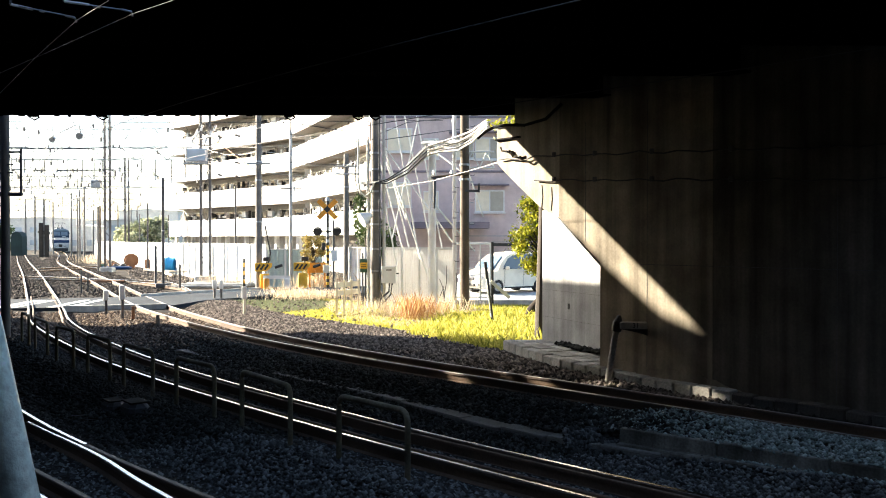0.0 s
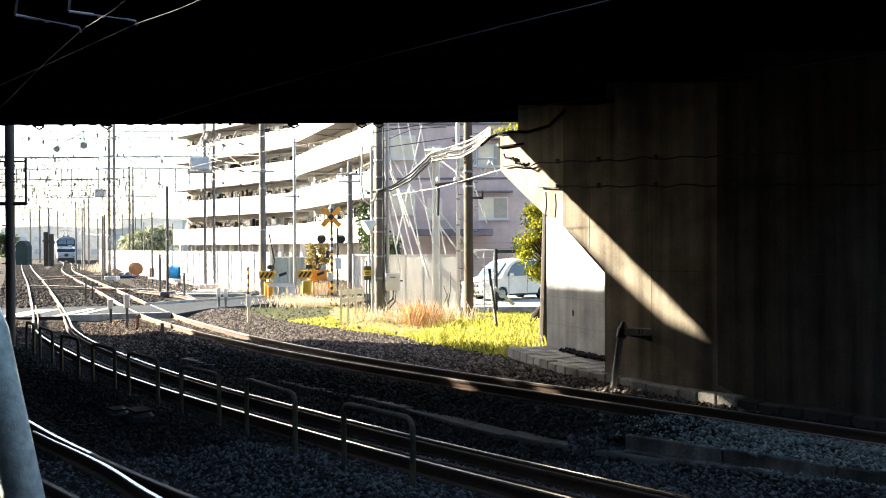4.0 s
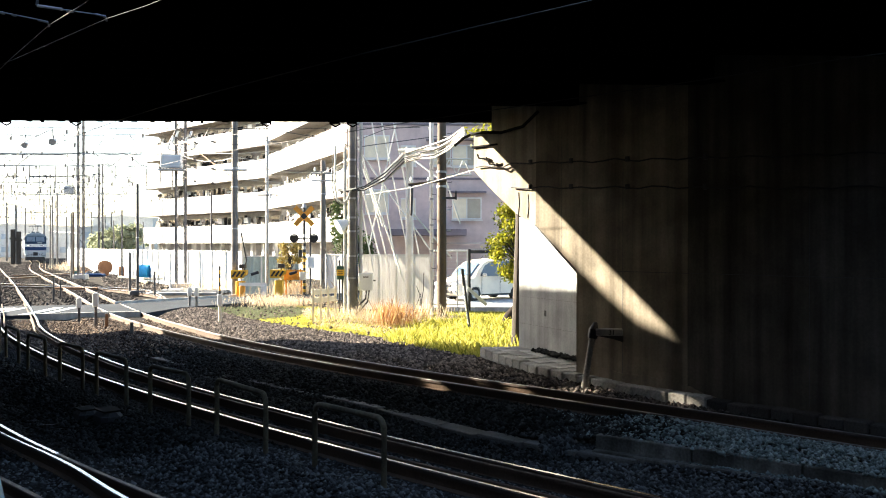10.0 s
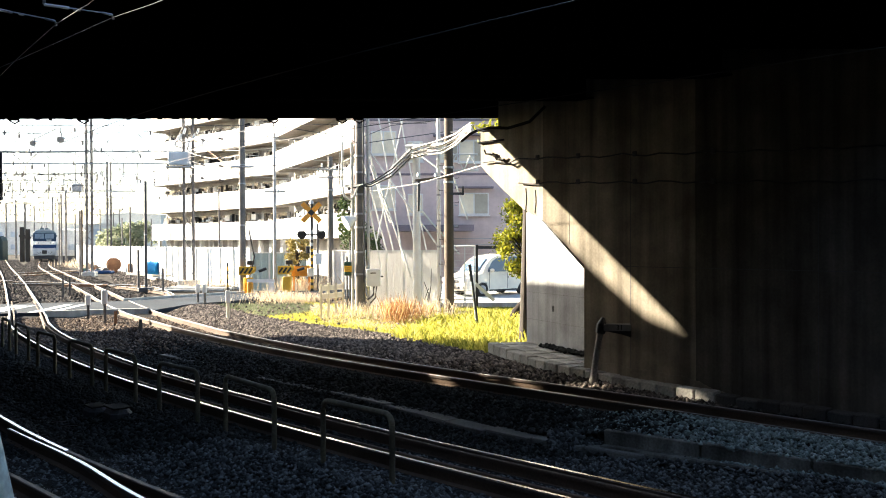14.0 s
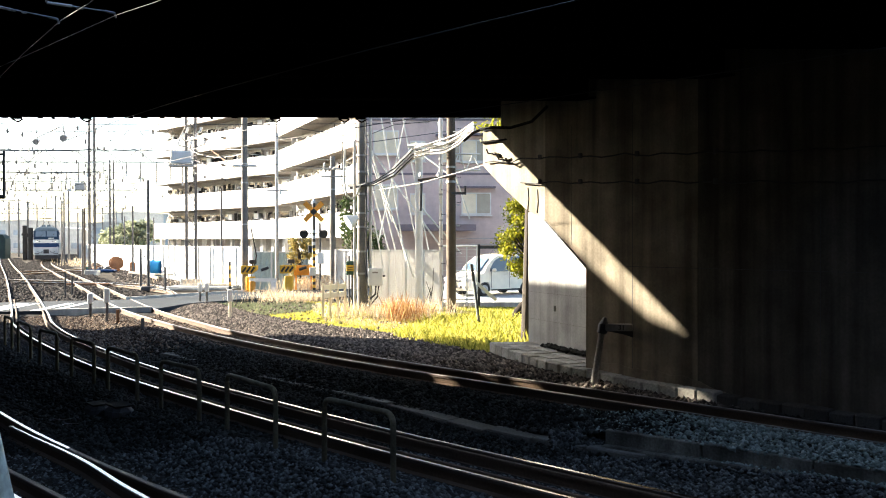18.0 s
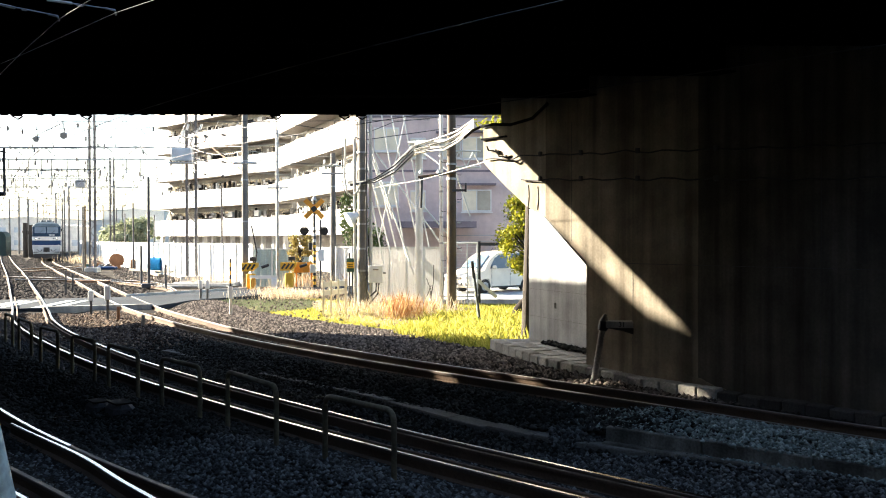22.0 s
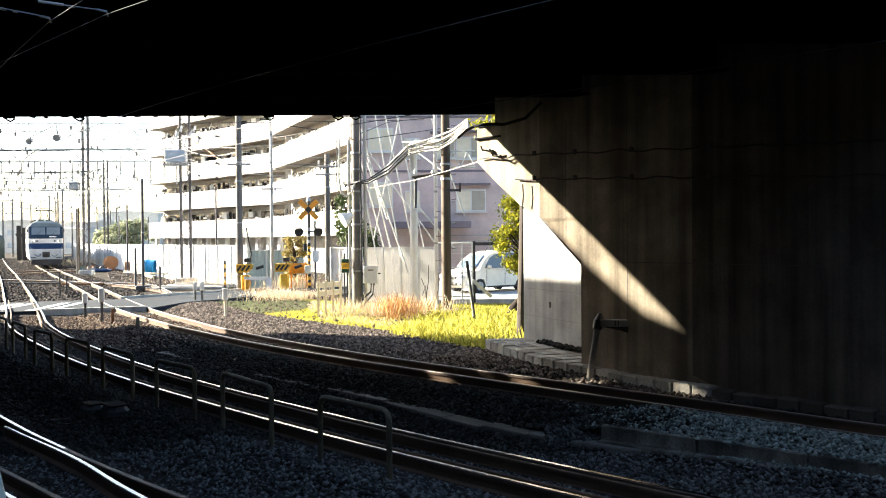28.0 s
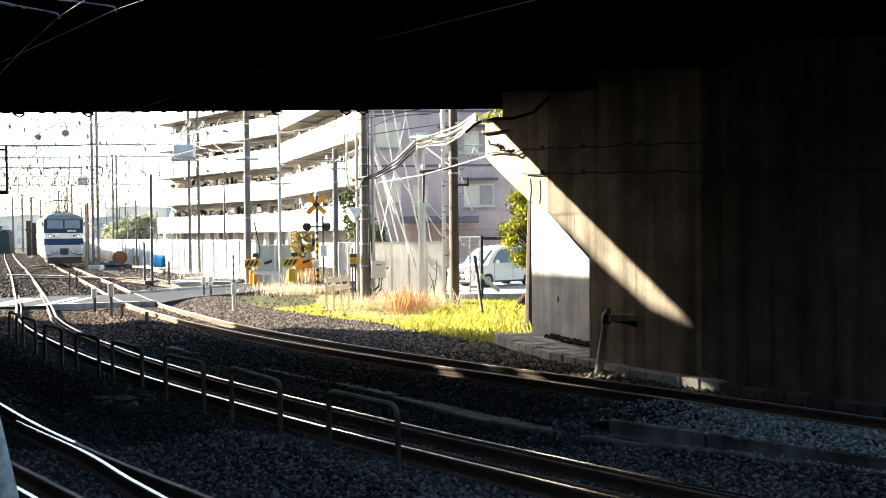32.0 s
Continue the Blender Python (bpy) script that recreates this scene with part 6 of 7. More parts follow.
# ---- clutter beyond the crossing ----
def clutter():
    t = thing("blue_drum", "blue plastic drum lying on its side", "drum", (-20, 62, GROUND_Z))
    part("drum", Mesh().tube([(-20.4, 62.0, .45), (-20.38, 62, .45), (-19.55, 61.9, .45)], .58, 18, .56), BLUE, t, smooth=True)
    part("rib", Mesh().tube([(-20.15, 61.97, .45), (-20.08, 61.96, .45)], .60, 18), BLUE, t)
    part("lid", Mesh().disc((-20.42, 62, .45), .46, .06, (1, 0, 0), 18), LOCO_BLUE, t)
    t = thing("cable_reel", "rusty cable reel standing on edge", "cable reel", (-27.3, 74, GROUND_Z))
    part("flange", Mesh().disc((-27.3, 74, .55), .55, .1, (.5, -1, 0), 22), RUST, t)
    part("flange", Mesh().disc((-26.9, 73.3, .55), .55, .1, (.5, -1, 0), 22), RUST, t)
    part("core", Mesh().disc((-27.1, 73.65, .55), .3, .7, (.5, -1, 0), 16), STEEL_DARK, t)
    rs = random.Random(21)
    for i in range(5):
        x, y = -29.2 + i * .55, 73.0 + rs.uniform(-.5, .5)
        s = rs.uniform(.3, .5)
        single("sack", Mesh().box((x, y, s * .5 + GROUND_Z), (s * 1.3, s, s * 1.1), rs.uniform(0, 90), bevel=s * .3), rs.choice((STEEL_DARK, GREEN_BOX, RUST)), "dark lumpy sack in the rubble", "sack", "sacks")
    single("tarpaulin", Mesh().box((-27.6, 71.5, -.05), (2.6, .8, .24), -6, bevel=.1), LOCO_BLUE, "crumpled blue tarpaulin on the ground", "tarpaulin")
    single("crate", Mesh().box((-24.8, 72.5, .25), (1.3, .8, .8), 15, bevel=.03), RUST, "rusty brown steel crate in the yard", "crate")
    single("earth_mound", Mesh().tube([(-33, 84, -.3), (-33, 84, 0), (-33, 84, .3)], 1.4, 14, .2), RAIL_RUST, "low heap of brown earth", "earth heap")
    for i in range(6):
        a = (-19.4 + i * .35, 59.5 - i * .9, .1)
        single("timber", Mesh().box((-18.6 + rs.uniform(-.6, 1.2), 57.5 + rs.uniform(-2.5, 2), rs.uniform(-.05, .5)), (1.8, .14, .12), rs.uniform(-60, -20), 0, rs.uniform(-8, 8)), CREAM, "pale timber plank lying in the yard", "timber", "planks")
    for i in range(4):
        y = 44.5 + i * 1.1
        single("step_slab", Mesh().box((-12.4 + i * .05, y, -.1), (3.6, .5, .1 + .03 * i)), CONCRETE_PALE, "long pale concrete slab beside the road", "slab", "concrete slabs")
    single("signal_hut", Mesh().prism([(-.85, 0), (.85, 0), (.85, 3.0), (.6, 3.5), (.2, 3.75), (-.2, 3.75), (-.6, 3.5), (-.85, 3.0)], (-65.2, 129.5, GROUND_Z), (1, 0, 0), (0, 0, 1), (0, 1.6, 0)), CABIN, "dark green round-topped trackside cabin", "cabin")
    for x, h in ((-56.9, 4.9), (-56.1, 4.6)):
        single("timber_pillar", Mesh().box((x, 120, h / 2 + GROUND_Z), (.5, .5, h), bevel=.05).box((x, 120, h * .7), (.7, .6, .3), bevel=.04), BARK, "dark brown trackside equipment pillar", "pillar", "pillars")
    single("boulder", Mesh().tube([(2.75, 27.0, -.2), (2.85, 27.0, .1), (3.0, 27.05, .3), (3.1, 27.1, .4)], .2, 10, .12), SLEEPER_WOOD, "dark round log at the foot of the tree", "log", smooth=True)


clutter()


# ---- plants ----
def tree(name, label, at, height, spread, low, mat, n, leaf, seed, clumps=26):
    """Tapered trunk, limbs and a crown of leafy clumps with gaps."""
    x, y = at
    rs = random.Random(seed)
    t = thing(name, label, "tree", (x, y, GROUND_Z))
    part("trunk", Mesh().tube([(x, y, GROUND_Z), (x + .06 * spread, y, low * .6), (x - .03 * spread, y + .05, low + .3 * (height - low)), (x, y, low + .75 * (height - low))], .09 * spread + .02, 9, .02), BARK, t, smooth=True)
    centres = []
    for i in range(clumps):
        a, h = rs.uniform(0, 6.28), rs.random()
        r = spread * (.35 + .65 * math.sin(math.pi * (.18 + .75 * h))) * rs.uniform(.45, 1.0)
        c = Vector((x + r * math.cos(a), y + r * math.sin(a), low + (height - low) * h))
        part("limb", Mesh().tube([(x, y, low + (height - low) * h * .6), (c + Vector((x, y, c.z))) / 2 + Vector((0, 0, -.05)), c], .022 * spread + .005, 5, .006), BARK, t)
        centres += [(c.x + rs.gauss(0, .17 * spread), c.y + rs.gauss(0, .17 * spread), c.z + rs.gauss(0, .13 * spread)) for _ in range(n // clumps)]
    flakes("crown", mat, "", centres, leaf, seed, t)
    return t


tree("tree", "small yellow-green leafy tree beside the pier", (3.2, 28.0), 4.0, .85, 1.3, LEAVES, 7000, .115, 6, 52)
tree("tree", "tall yellow-green tree behind the abutment wall", (2.45, 21.5), 6.7, 1.25, 5.05, LEAVES, 3600, .12, 7, 34)
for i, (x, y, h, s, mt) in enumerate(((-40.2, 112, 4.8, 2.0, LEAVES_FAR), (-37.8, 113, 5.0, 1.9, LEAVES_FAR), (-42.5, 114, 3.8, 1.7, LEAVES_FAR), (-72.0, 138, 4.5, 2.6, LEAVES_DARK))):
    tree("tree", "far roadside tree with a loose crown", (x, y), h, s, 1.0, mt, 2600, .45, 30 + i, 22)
tree("tree", "bushy shrub with yellowing leaves behind the crossing", (-6.6, 43.2), 2.5, .7, .3, OLIVE, 2200, .14, 41, 24)
tree("tree", "dark green shrub behind the crossing pole", (-4.1, 44.8), 4.6, .9, 2.6, LEAVES_DARK, 2600, .16, 42, 24)
tree("tree", "trimmed dark hedge shrub", (-3.4, 47.0), 2.9, 1.1, 1.6, LEAVES_DARK, 2200, .14, 43, 24)


def inside(x, y, poly):
    c = False
    for (x0, y0), (x1, y1) in zip(poly, poly[1:] + poly[:1]):
        if (y0 > y) != (y1 > y) and x < (x1 - x0) * (y - y0) / (y1 - y0) + x0:
            c = not c
    return c


LAWN = [(-8.6, 34.0), (-6.5, 29.7), (-4.8, 26.9), (-2.7, 24.3), (-0.95, 22.3), (0.2, 20.2), (0.9, 18.7), (1.5, 18.9), (2.3, 20.2), (4.5, 24.0), (5.5, 31.0), (1.5, 31.8), (-2.5, 32.2), (-5.0, 35.0)]


def greenery():
    rs = random.Random(17)
    m = Mesh().prism(LAWN, (0, 0, -.3), (1, 0, 0), (0, 1, 0), (0, 0, .125))
    single("lawn", m, material("turf", (.14, .15, .03), .95, grain=12, vary=.4, stain=.8, stains=.35, tint=(.20, .17, .06)), "rough sunlit verge with yellow-green turf", "verge", kind="structure")

    def pick(n, poly, z=-.15):
        xs, ys = [p[0] for p in poly], [p[1] for p in poly]
        out = []
        while len(out) < n:
            x, y = rs.uniform(min(xs), max(xs)), rs.uniform(min(ys), max(ys))
            if inside(x, y, poly) and noise.noise((x * .7, y * .7, 1)) > -.35 + .3 * rs.random() - .2:
                out.append((x, y, z))
        return out
    # the corner towards the crossing lies in shade, which is put into duller blades
    SHADE_PATCH = [(-8.7, 34.2), (-6.6, 29.5), (-5.6, 28.2), (-4.3, 29.3), (-3.9, 32.4), (-5.2, 35)]
    flakes("shaded_grass", SHADED_GREEN, "short green grass near the crossing, shade put into its colour", pick(9000, SHADE_PATCH), .08, 65, None, True, "grass")
    lush = [p for p in pick(56000, LAWN) if not inside(p[0], p[1], SHADE_PATCH)]
    flakes("grass", GRASS, "yellow-green sunlit grass of the verge", lush, .10, 50, None, True, "grass")
    flakes("tall_grass", GRASS, "taller rank grass near the pier and tree", pick(5000, [(-1, 21.5), (1.0, 18.6), (2.2, 20.3), (4.3, 24.5), (3.5, 28), (.2, 27)]), .24, 51, None, True, "grass")

    flakes("bleached_grass", DRY, "short bleached grass of the verge", pick(9000, [(-4.2, 30.5), (-3.2, 26.0), (-1.2, 23.6), (1.5, 24.5), (1.6, 29), (-1.0, 31.8), (-4.5, 33.5)]), .12, 59, None, True, "grass", .5)

    def clump(cx, cy, rx, ry, n, size, mat, label, seed):
        pts = [(cx + rs.gauss(0, rx), cy + rs.gauss(0, ry), -.15 + abs(rs.gauss(0, .12))) for _ in range(n)]
        flakes("dry_grass", mat, label, pts, size, seed, None, True, "dry grass", .055, .16)
    clump(-1.0, 25.8, .20, .45, 260, .58, DRY_RED, "tall reddish dry stalks on the verge", 52)
    clump(-.45, 26.3, .22, .4, 220, .48, DRY_RED, "tall reddish dry stalks on the verge", 66)
    clump(-1.55, 26.7, .3, .45, 130, .36, DRY, "bleached dry weeds beside the pole", 67)
    clump(-.3, 27.4, .7, .6, 380, .5, DRY, "pale bleached stalks on the verge", 64)
    clump(-2.0, 28.3, .7, .8, 800, .3, DRY, "bleached dry weeds beside the pole", 53)
    clump(-5.4, 34.6, .9, .5, 1700, .28, DRY, "pinkish dry grass beside the crossing", 54)
    clump(-6.8, 36.9, .6, .4, 700, .28, DRY, "pinkish dry grass beside the crossing", 55)
    clump(-11.6, 46.6, 1.0, .3, 500, .45, DRY, "dry weeds along the white fence", 56)
    clump(-6.2, 42.3, .8, .4, 500, .6, DRY, "dry weeds round the crossing posts", 57)
    clump(-34.5, 86, 1.2, 1.0, 400, .7, DRY, "rusty dry weeds down the line", 58)


greenery()


# ---- stones ----
def bed_height(X, Y):
    """The height of the ballast at places, and how far each lies from the nearest rail."""
    z = np.full(len(X), -.208)
    clear = np.full(len(X), 9.0)
    for path, cant in ((path_a, .11), (path_b, .09), (path_c, 0)):
        rails = np.array([(q.x, q.y, n.x, n.y, cant * max(0.0, min(1.0, (34 - p.y) / 12))) for p, t, n in frames_of(path) if p.y < 45 for q in (p, p + t * .2, p + t * .4)])
        for i in range(0, len(X), 4000):
            s = slice(i, i + 4000)
            dx, dy = X[s, None] - rails[None, :, 0], Y[s, None] - rails[None, :, 1]
            j = np.argmin(dx * dx + dy * dy, 1)
            w = np.arange(len(j))
            off = dx[w, j] * rails[j, 2] + dy[w, j] * rails[j, 3]
            slip = np.abs(dx[w, j] * rails[j, 3] - dy[w, j] * rails[j, 2])
            a, lz = off + GAUGE / 2, rails[j, 4]
            k = np.clip((np.abs(a) - 1.35) / .95, 0, 1)
            edge = -.148 + lz * (.5 - np.sign(a) * 1.35 / GAUGE)
            zt = np.where(np.abs(a) < 1.35, np.where(np.abs(a) < 1.02, -.172, -.148) + lz * (.5 - a / GAUGE), np.where(k < 1, edge * (1 - k) + (-.25 + lz * .3) * k, -.3))
            z[s] = np.maximum(z[s], np.where(slip < 1, zt, -.3))
            if path is path_b:
                share = np.clip((13.3 - rails[j, 1]) / 1.3, 0, 1)
                z[s] = np.where((off > .45) & (slip < 1), np.maximum(z[s], -.165 + .085 * np.clip((off - .5) / .5, 0, 1)), z[s])
                hz = -.21 + (np.interp(-off, [q[0] for q in BANK], [q[1] for q in BANK]) + .2) * share
                held = (-off > 1.2) & (-off < 2.7) & (Y[s] > np.interp(X[s], [q[0] for q in LEDGE_LINE], [q[1] for q in LEDGE_LINE]) + .1) & (slip < 1)
                z[s] = np.where(held, np.maximum(z[s], hz + .015), z[s])
            d = np.minimum(np.abs(off), np.abs(off + GAUGE))
            if cant > .1:
                d = np.minimum(d, np.minimum(np.abs(off + .13), np.abs(off + GAUGE - .13)))
            clear[s] = np.minimum(clear[s], d)
    return z, clear


def stones():
    rs = np.random.RandomState(99)
    N = 210000
    Y = 6.3 * (34 / 6.3) ** rs.rand(N)
    X = Y * rs.uniform(-.57, .57, N)
    M = 46000
    X = np.concatenate([X, rs.uniform(-13, 1.2, M)])
    Y = np.concatenate([Y, rs.uniform(15.5, 33.5, M)])
    keep = ~((Y > 28.6) & (X < -9.2)) & (Y < 34)
    keep &= X < np.interp(Y, [q[1] for q in KERB_LINE[::-1]] + [19.5], [q[0] for q in KERB_LINE[::-1]] + [1.0]) - .01
    X, Y = X[keep], Y[keep]
    ok = np.array([not inside(x, y, LAWN) or r < .03 for x, y, r in zip(X, Y, rs.rand(len(X)))])
    X, Y = X[ok], Y[ok]
    z, clear = bed_height(X, Y)
    P = np.stack([X, Y, z + rs.uniform(-.012, .02, len(X))], 1)[clear > .065]
    bx = np.interp(P[:, 1], [q[1] for q in B_INNER[::-1]], [q[0] for q in B_INNER[::-1]])
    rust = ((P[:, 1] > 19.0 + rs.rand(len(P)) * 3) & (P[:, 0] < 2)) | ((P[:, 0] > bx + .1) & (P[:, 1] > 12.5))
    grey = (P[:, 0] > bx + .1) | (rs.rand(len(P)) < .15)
    # fresh ballast, paled for skylight, lies between the trough and the wall track, towards the camera's side
    ly = np.interp(P[:, 0], [p[0] for p in LEDGE_LINE], [p[1] for p in LEDGE_LINE])
    fresh = ~rust & (P[:, 1] > ly) & (P[:, 0] > .2) & (P[:, 0] < bx - 1.2) & (rs.rand(len(P)) < np.clip((P[:, 0] - 1.7) / 1.7, 0, 1))
    scatter("ballast_stones", STONES_NEW, "fresh ballast stones with pale bluish skylight put into their colour", P[fresh], .026, 62)
    # split at 10 m: paler tones for skylight, near-black ones for deck shade
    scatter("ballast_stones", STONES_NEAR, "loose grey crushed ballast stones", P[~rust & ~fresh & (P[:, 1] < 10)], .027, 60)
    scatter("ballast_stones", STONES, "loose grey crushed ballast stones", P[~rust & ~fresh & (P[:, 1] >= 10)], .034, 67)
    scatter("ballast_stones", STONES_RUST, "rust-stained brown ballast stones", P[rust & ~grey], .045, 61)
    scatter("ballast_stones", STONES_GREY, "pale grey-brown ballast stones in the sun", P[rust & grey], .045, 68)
    # coarse stones along the tracks beyond the crossing
    far = []
    for path in (path_a, path_b):
        fr = [f for f in frames_of(path) if 34 < f[0].y < 125]
        for k in range(9000):
            p, t, n = fr[rs.randint(len(fr))]
            a = rs.uniform(-2.6, 1.6)
            if abs(a) > .1 and abs(a + GAUGE) > .1:
                w = p + n * a + t * rs.uniform(-.3, .3)
                far.append((w.x, w.y, -.14 if -1.9 < a < .8 else -.2))
    yard = [(x, y, -.2) for x, y in zip(rs.uniform(-34, -15, 9000), rs.uniform(47, 84, 9000)) if -.395 * y + 1.5 < x < -.395 * y + 7.0 - (y - 47) * .04]
    scatter("yard_gravel", STONES_GREY, "grey-brown gravel and debris of the yard", np.array(yard), .07, 69)
    scatter("ballast_stones", STONES_FAR, "dark brown ballast stones far down the line", np.array(far), .08, 63)


stones()


# ---- locomotive and wagons ----
def locomotive():
    """Runs towards -y in its own space, with its front at y = 0."""
    t = thing("locomotive", "blue and white electric freight locomotive with its headlamps lit", "locomotive")
    W = 2.86

    L = 17.8

    def band(name, z0, z1, mat, y0=0.0, y1=0.0, w0=W, w1=W, label=""):
        """A level belt of the body, its nose leaning back from y0 at the foot to y1 at the top."""
        k = .09
        vs, fs = [], []
        for z, y, w in ((z0, y0, w0), (z1, y1, w1)):
            h = w / 2
            vs += [(-h, y + k, z), (-h + k, y, z), (h - k, y, z), (h, y + k, z), (h, L - y - k, z), (h - k, L - y, z), (-h + k, L - y, z), (-h, L - y - k, z)]
        fs = [(7, 6, 5, 4, 3, 2, 1, 0), tuple(range(8, 16))] + [(i, (i + 1) % 8, (i + 1) % 8 + 8, i + 8) for i in range(8)]
        return part(name, Mesh().add(vs, fs), mat, t, label)
    band("skirt", .76, 1.73, LOCO_GREY, .02, 0, W - .16, W, "light grey skirt")
    band("lower_belt", 1.73, 2.24, LOCO_BLUE, 0, 0)
    band("stripe", 2.24, 2.67, LOCO_WHITE, 0, .01, label="white stripe")
    band("upper_belt", 2.67, 3.0, LOCO_CAB, .01, .08)
    band("cab", 3.0, 3.76, LOCO_CAB, .08, .26)
    band("roof", 3.76, 4.08, LOCO_ROOF, .26, .5, W, 2.36, "grey sloping roof")
    band("roof", 4.08, 4.29, LOCO_ROOF, .5, .95, 2.36, 1.3)
    for s in (-1, 1):
        x = s * .62
        vs = [(x - .57, .085, 3.04), (x + .57, .085, 3.04), (x + .55, .235, 3.70), (x - .55, .235, 3.70)]
        vs += [(a, b + .05, c) for a, b, c in vs]
        part("windscreen", Mesh().add(vs, [(0, 1, 2, 3), (7, 6, 5, 4), (0, 4, 5, 1), (1, 5, 6, 2), (2, 6, 7, 3), (3, 7, 4, 0)]), CAB_GLASS, t)
        part("wiper", Mesh().tube([(x - .1, .06, 3.02), (x + .25, .13, 3.35)], .015, 5), BLACK, t)
        lamp = part("headlamp", Mesh().disc((s * 1.02, -.02, 2.45), .13, .06, (0, 1, 0), 16), BLACK, t)
        part("lens", Mesh().disc((s * 1.02, -.055, 2.45), .06, .02, (0, 1, 0), 14), LAMP_GLOW, lamp)
        part("marker_lamp", Mesh().box((s * .72, -.02, 2.45), (.14, .05, .14), bevel=.02), STEEL_DARK, t)
        part("buffer_step", Mesh().box((s * 1.05, -.12, .95), (.5, .3, .06)), STEEL_DARK, t)
        part("handrail", Mesh().tube([(s * 1.25, -.06, 1.85), (s * 1.25, -.06, 1.1)], .02, 6), LOCO_WHITE, t)
        part("brake_hose", Mesh().tube([(s * .45, -.05, 1.25), (s * .55, -.2, 1.08), (s * .75, -.2, 1.05), (s * .95, -.1, 1.25)], .03, 6), BLACK, t)
        part("side_mirror", Mesh().box((s * 1.52, .5, 3.4), (.1, .08, .3), bevel=.02), BLACK, t)
        part("side_window", Mesh().box((s * (W / 2 + .005), 1.2, 3.45), (.03, .7, .55)), CAB_GLASS, t)
        part("cab_door", Mesh().box((s * (W / 2 + .01), 2.2, 2.6), (.03, .65, 1.9)), LOCO_GREY, t)
        for k in range(5):
            part("grille", Mesh().box((s * (W / 2 + .01), 4.5 + 2 * k, 3.2), (.03, 1.4, .5)), LOCO_GREY, t)
    part("number_plate", Mesh().box((.55, .02, 2.84), (.62, .02, .10)), LOCO_WHITE, t, "pale unreadable number bar")
    part("coupler", Mesh().box((0, -.18, 1.2), (.34, .5, .34), bevel=.06).disc((0, -.40, 1.2), .2, .16, (0, 1, 0), 12), BLACK, t)
    part("coupler_pocket", Mesh().box((0, -.02, 1.22), (.62, .06, .5), bevel=.05), STEEL_DARK, t)
    part("snow_guard", Mesh().box((0, .05, .52), (2.5, .12, .5), 0, 12), LOCO_UNDER, t)
    part("underframe", Mesh().box((0, 8.9, .95), (2.3, 16.5, .6)), LOCO_UNDER, t)
    for y in (3.2, 8.9, 14.6):
        bg = part("bogie", Mesh().box((0, y, .65), (2.2, 3.4, .5), bevel=.08), LOCO_UNDER, t)
        for yy in (-1.2, 1.2):
            for s in (-1, 1):
                part("wheel", Mesh().disc((s * .56, y + yy, .56), .56, .13, (1, 0, 0), 20), STEEL_DARK, bg)
    for y in (3.0, 14.6):
        up = 5.35 if y < 5 else 4.65
        p = part("pantograph", Mesh().tube([(-.5, y - .5, 4.25), (-.25, y + .9, (4.3 + up) / 2), (-.35, y, up)], .045, 6).tube([(.5, y - .5, 4.25), (.25, y + .9, (4.3 + up) / 2), (.35, y, up)], .045, 6), CASE_BLACK, t)
        part("collector", Mesh().tube([(-.85, y, up - .1), (-.6, y, up), (.6, y, up), (.85, y, up - .1)], .05, 6), CASE_BLACK, p)
        for s in (-.6, 0, .6):
            part("insulator", Mesh().tube([(s, y - .4, 4.2), (s, y - .4, 4.5)], .07, 10), PORCELAIN, p)
    part("roof_box", Mesh().box((0, 8.8, 4.42), (1.2, 6.0, .3), bevel=.06), LOCO_ROOF, t)
    part("roof_horn", Mesh().tube([(.5, 1.5, 4.34), (.5, 1.15, 4.34)], .05, 8, .09), GALV, t)
    return t


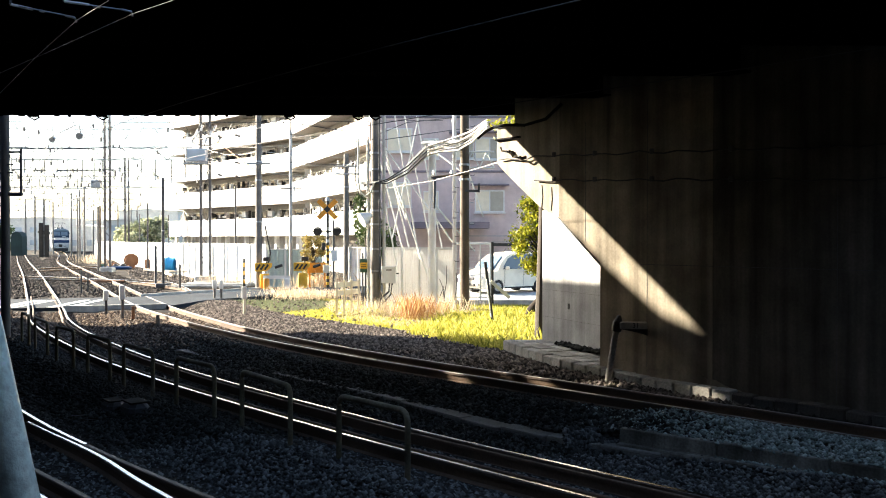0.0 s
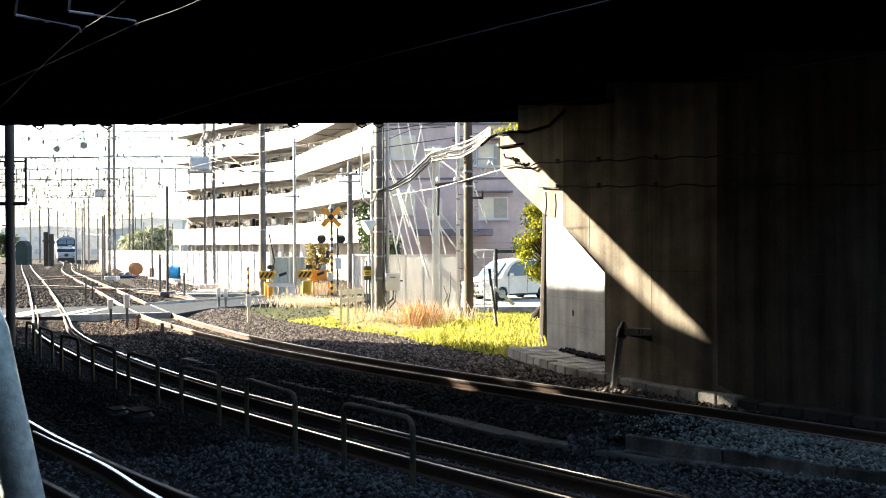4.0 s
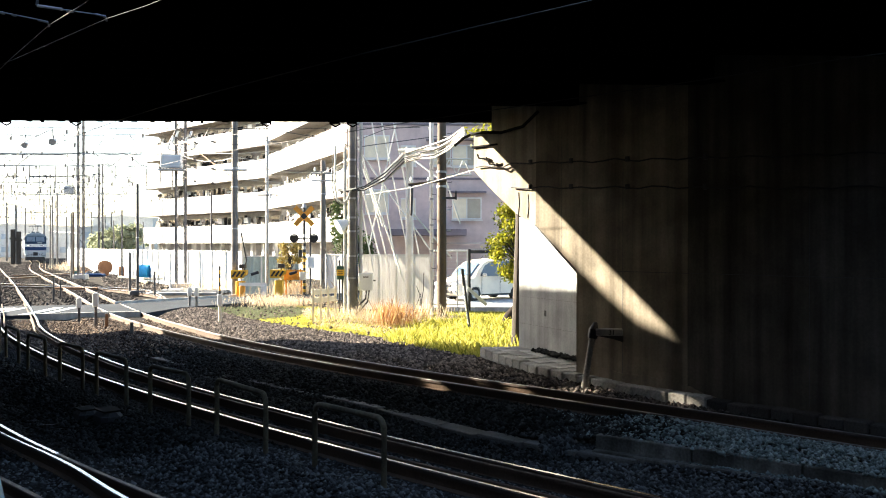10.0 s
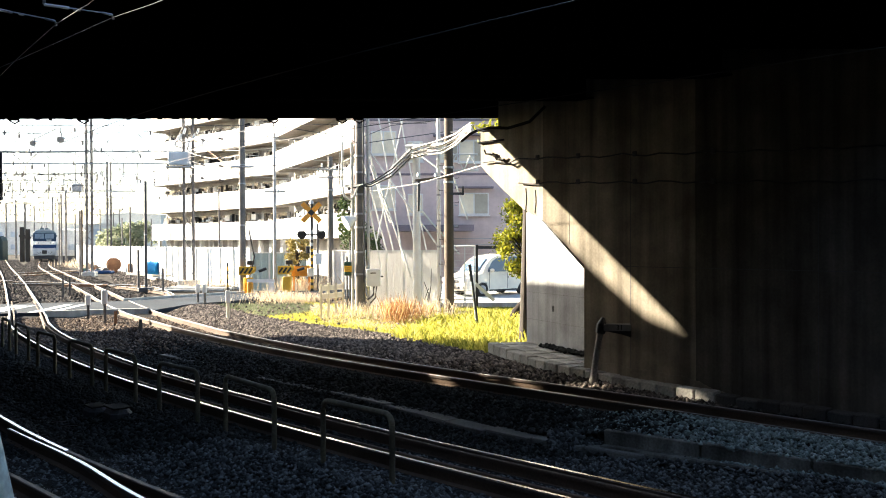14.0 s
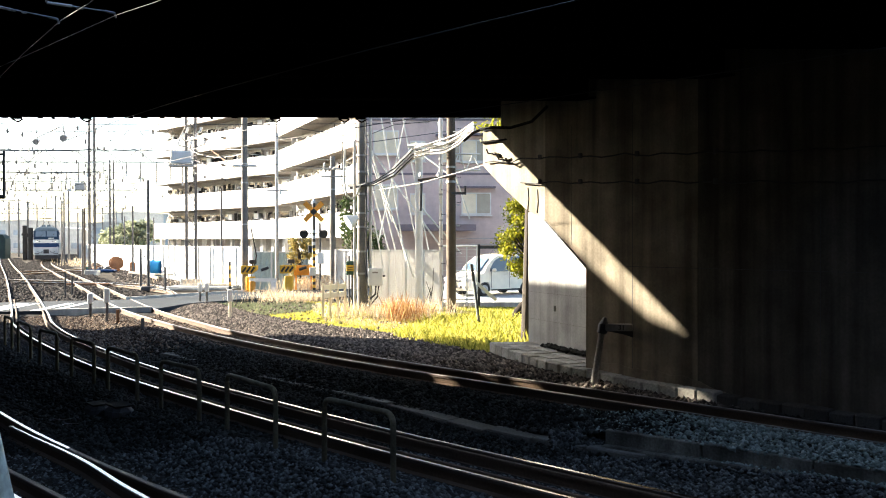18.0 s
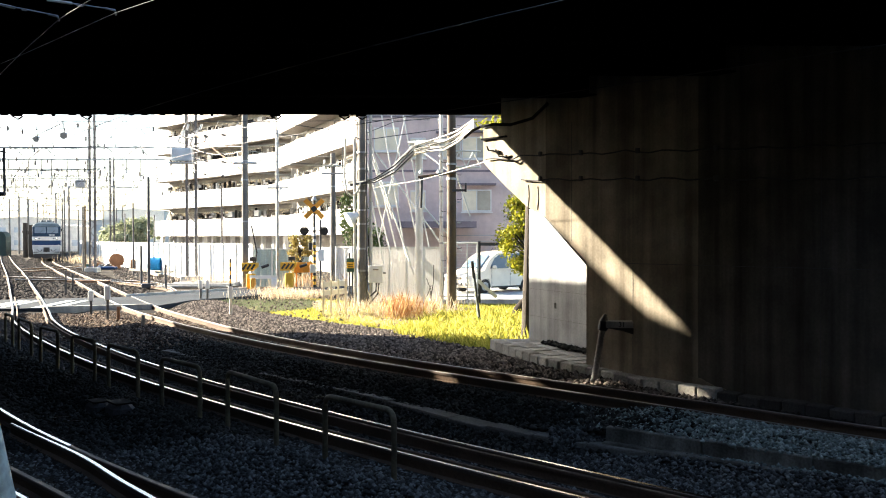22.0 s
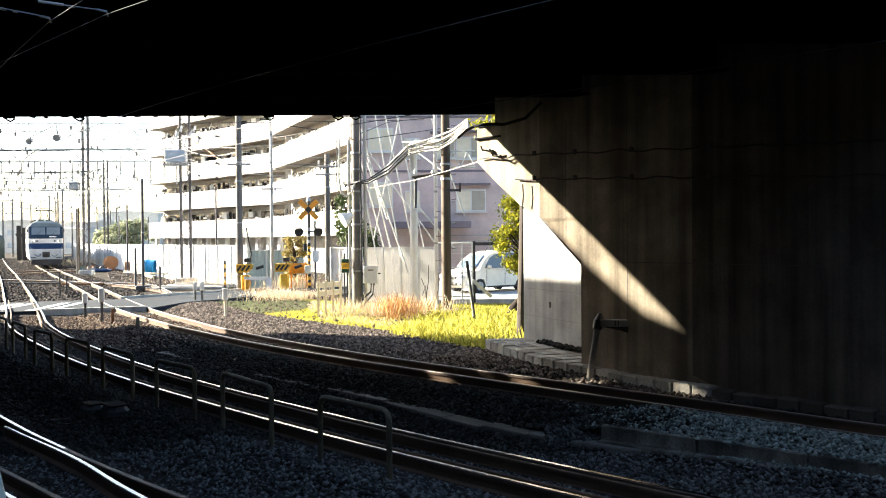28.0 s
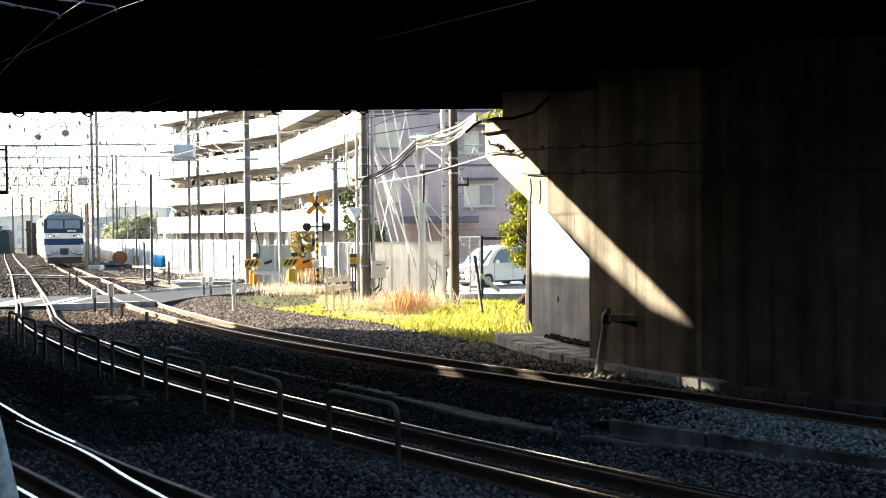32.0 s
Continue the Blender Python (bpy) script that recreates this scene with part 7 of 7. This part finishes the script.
def wagon():
    t = thing("tank_wagon", "pale grey tank wagon coupled behind the locomotive", "wagon", group="goods wagons")
    part("tank", Mesh().tube([(0, .45, 2.55), (0, .55, 2.55), (0, .9, 2.55), (0, 12.1, 2.55), (0, 12.45, 2.55), (0, 12.55, 2.55)], 1.32, 24), TANK, t, smooth=True)
    part("manhole", Mesh().tube([(0, 6.5, 3.6), (0, 6.5, 3.95)], .4, 14), TANK, t)
    part("walkway", Mesh().box((0, 6.5, 3.82), (.7, 5.0, .05)), GALV, t)
    part("frame", Mesh().box((0, 6.5, 1.05), (2.2, 12.9, .4)), LOCO_UNDER, t)
    for s in (-1, 1):
        for y in (.6, 12.4):
            part("ladder", Mesh().tube([(s * 1.1, y, .9), (s * 1.1, y, 2.6)], .02, 6).tube([(s * .8, y, .9), (s * .8, y, 3.0)], .02, 6), GALV, t)
    for y in (2.0, 11.0):
        bg = part("bogie", Mesh().box((0, y, .55), (2.1, 2.4, .3), bevel=.06), LOCO_UNDER, t)
        for yy in (-.8, .8):
            for s in (-1, 1):
                part("wheel", Mesh().disc((s * .56, y + yy, .43), .43, .13, (1, 0, 0), 18), STEEL_DARK, bg)
    return t


loco = locomotive()
wagons = [wagon()]
for i in range(4):
    wagons.append(copy_thing(wagons[0], Matrix.Identity(4)))

# ---- what moves ----
def motions():
    line = [p - n * GAUGE / 2 for p, t, n in frames_of(spline(B_INNER, 0.5))]
    # far to near; the first place of the train's front lies where y falls below the distance
    s = [0.0]
    for p, q in zip(line, line[1:]):
        s.append(s[-1] + (q - p).length)

    def place(d):
        i = max(0, min(len(line) - 2, int(np.searchsorted(s, d)) - 1))
        return line[i].lerp(line[i + 1], (d - s[i]) / (s[i + 1] - s[i]))

    def at_depth(y):
        for i in range(len(line) - 1):
            if line[i].y >= y >= line[i + 1].y:
                return s[i] + (line[i].y - y) / (line[i].y - line[i + 1].y) * (s[i + 1] - s[i])

    def pose_at(d, length):
        a, b = place(d - 2), place(d - length + 2)
        w = (a - b).normalized()
        p = a + w * 2
        return pose(p.x, p.y, 0, 0, 0, math.degrees(math.atan2(w.y, w.x)) + 90)
    FRONT = [(t, 152.4 - 2.653 * t) for t in range(0, 33, 2)]
    walk(loco, [(t, pose_at(at_depth(y), 18)) for t, y in FRONT])
    for k, w in enumerate(wagons):
        walk(w, [(t, pose_at(at_depth(y) - 18.6 - 13.4 * k, 13)) for t, y in FRONT])


motions()
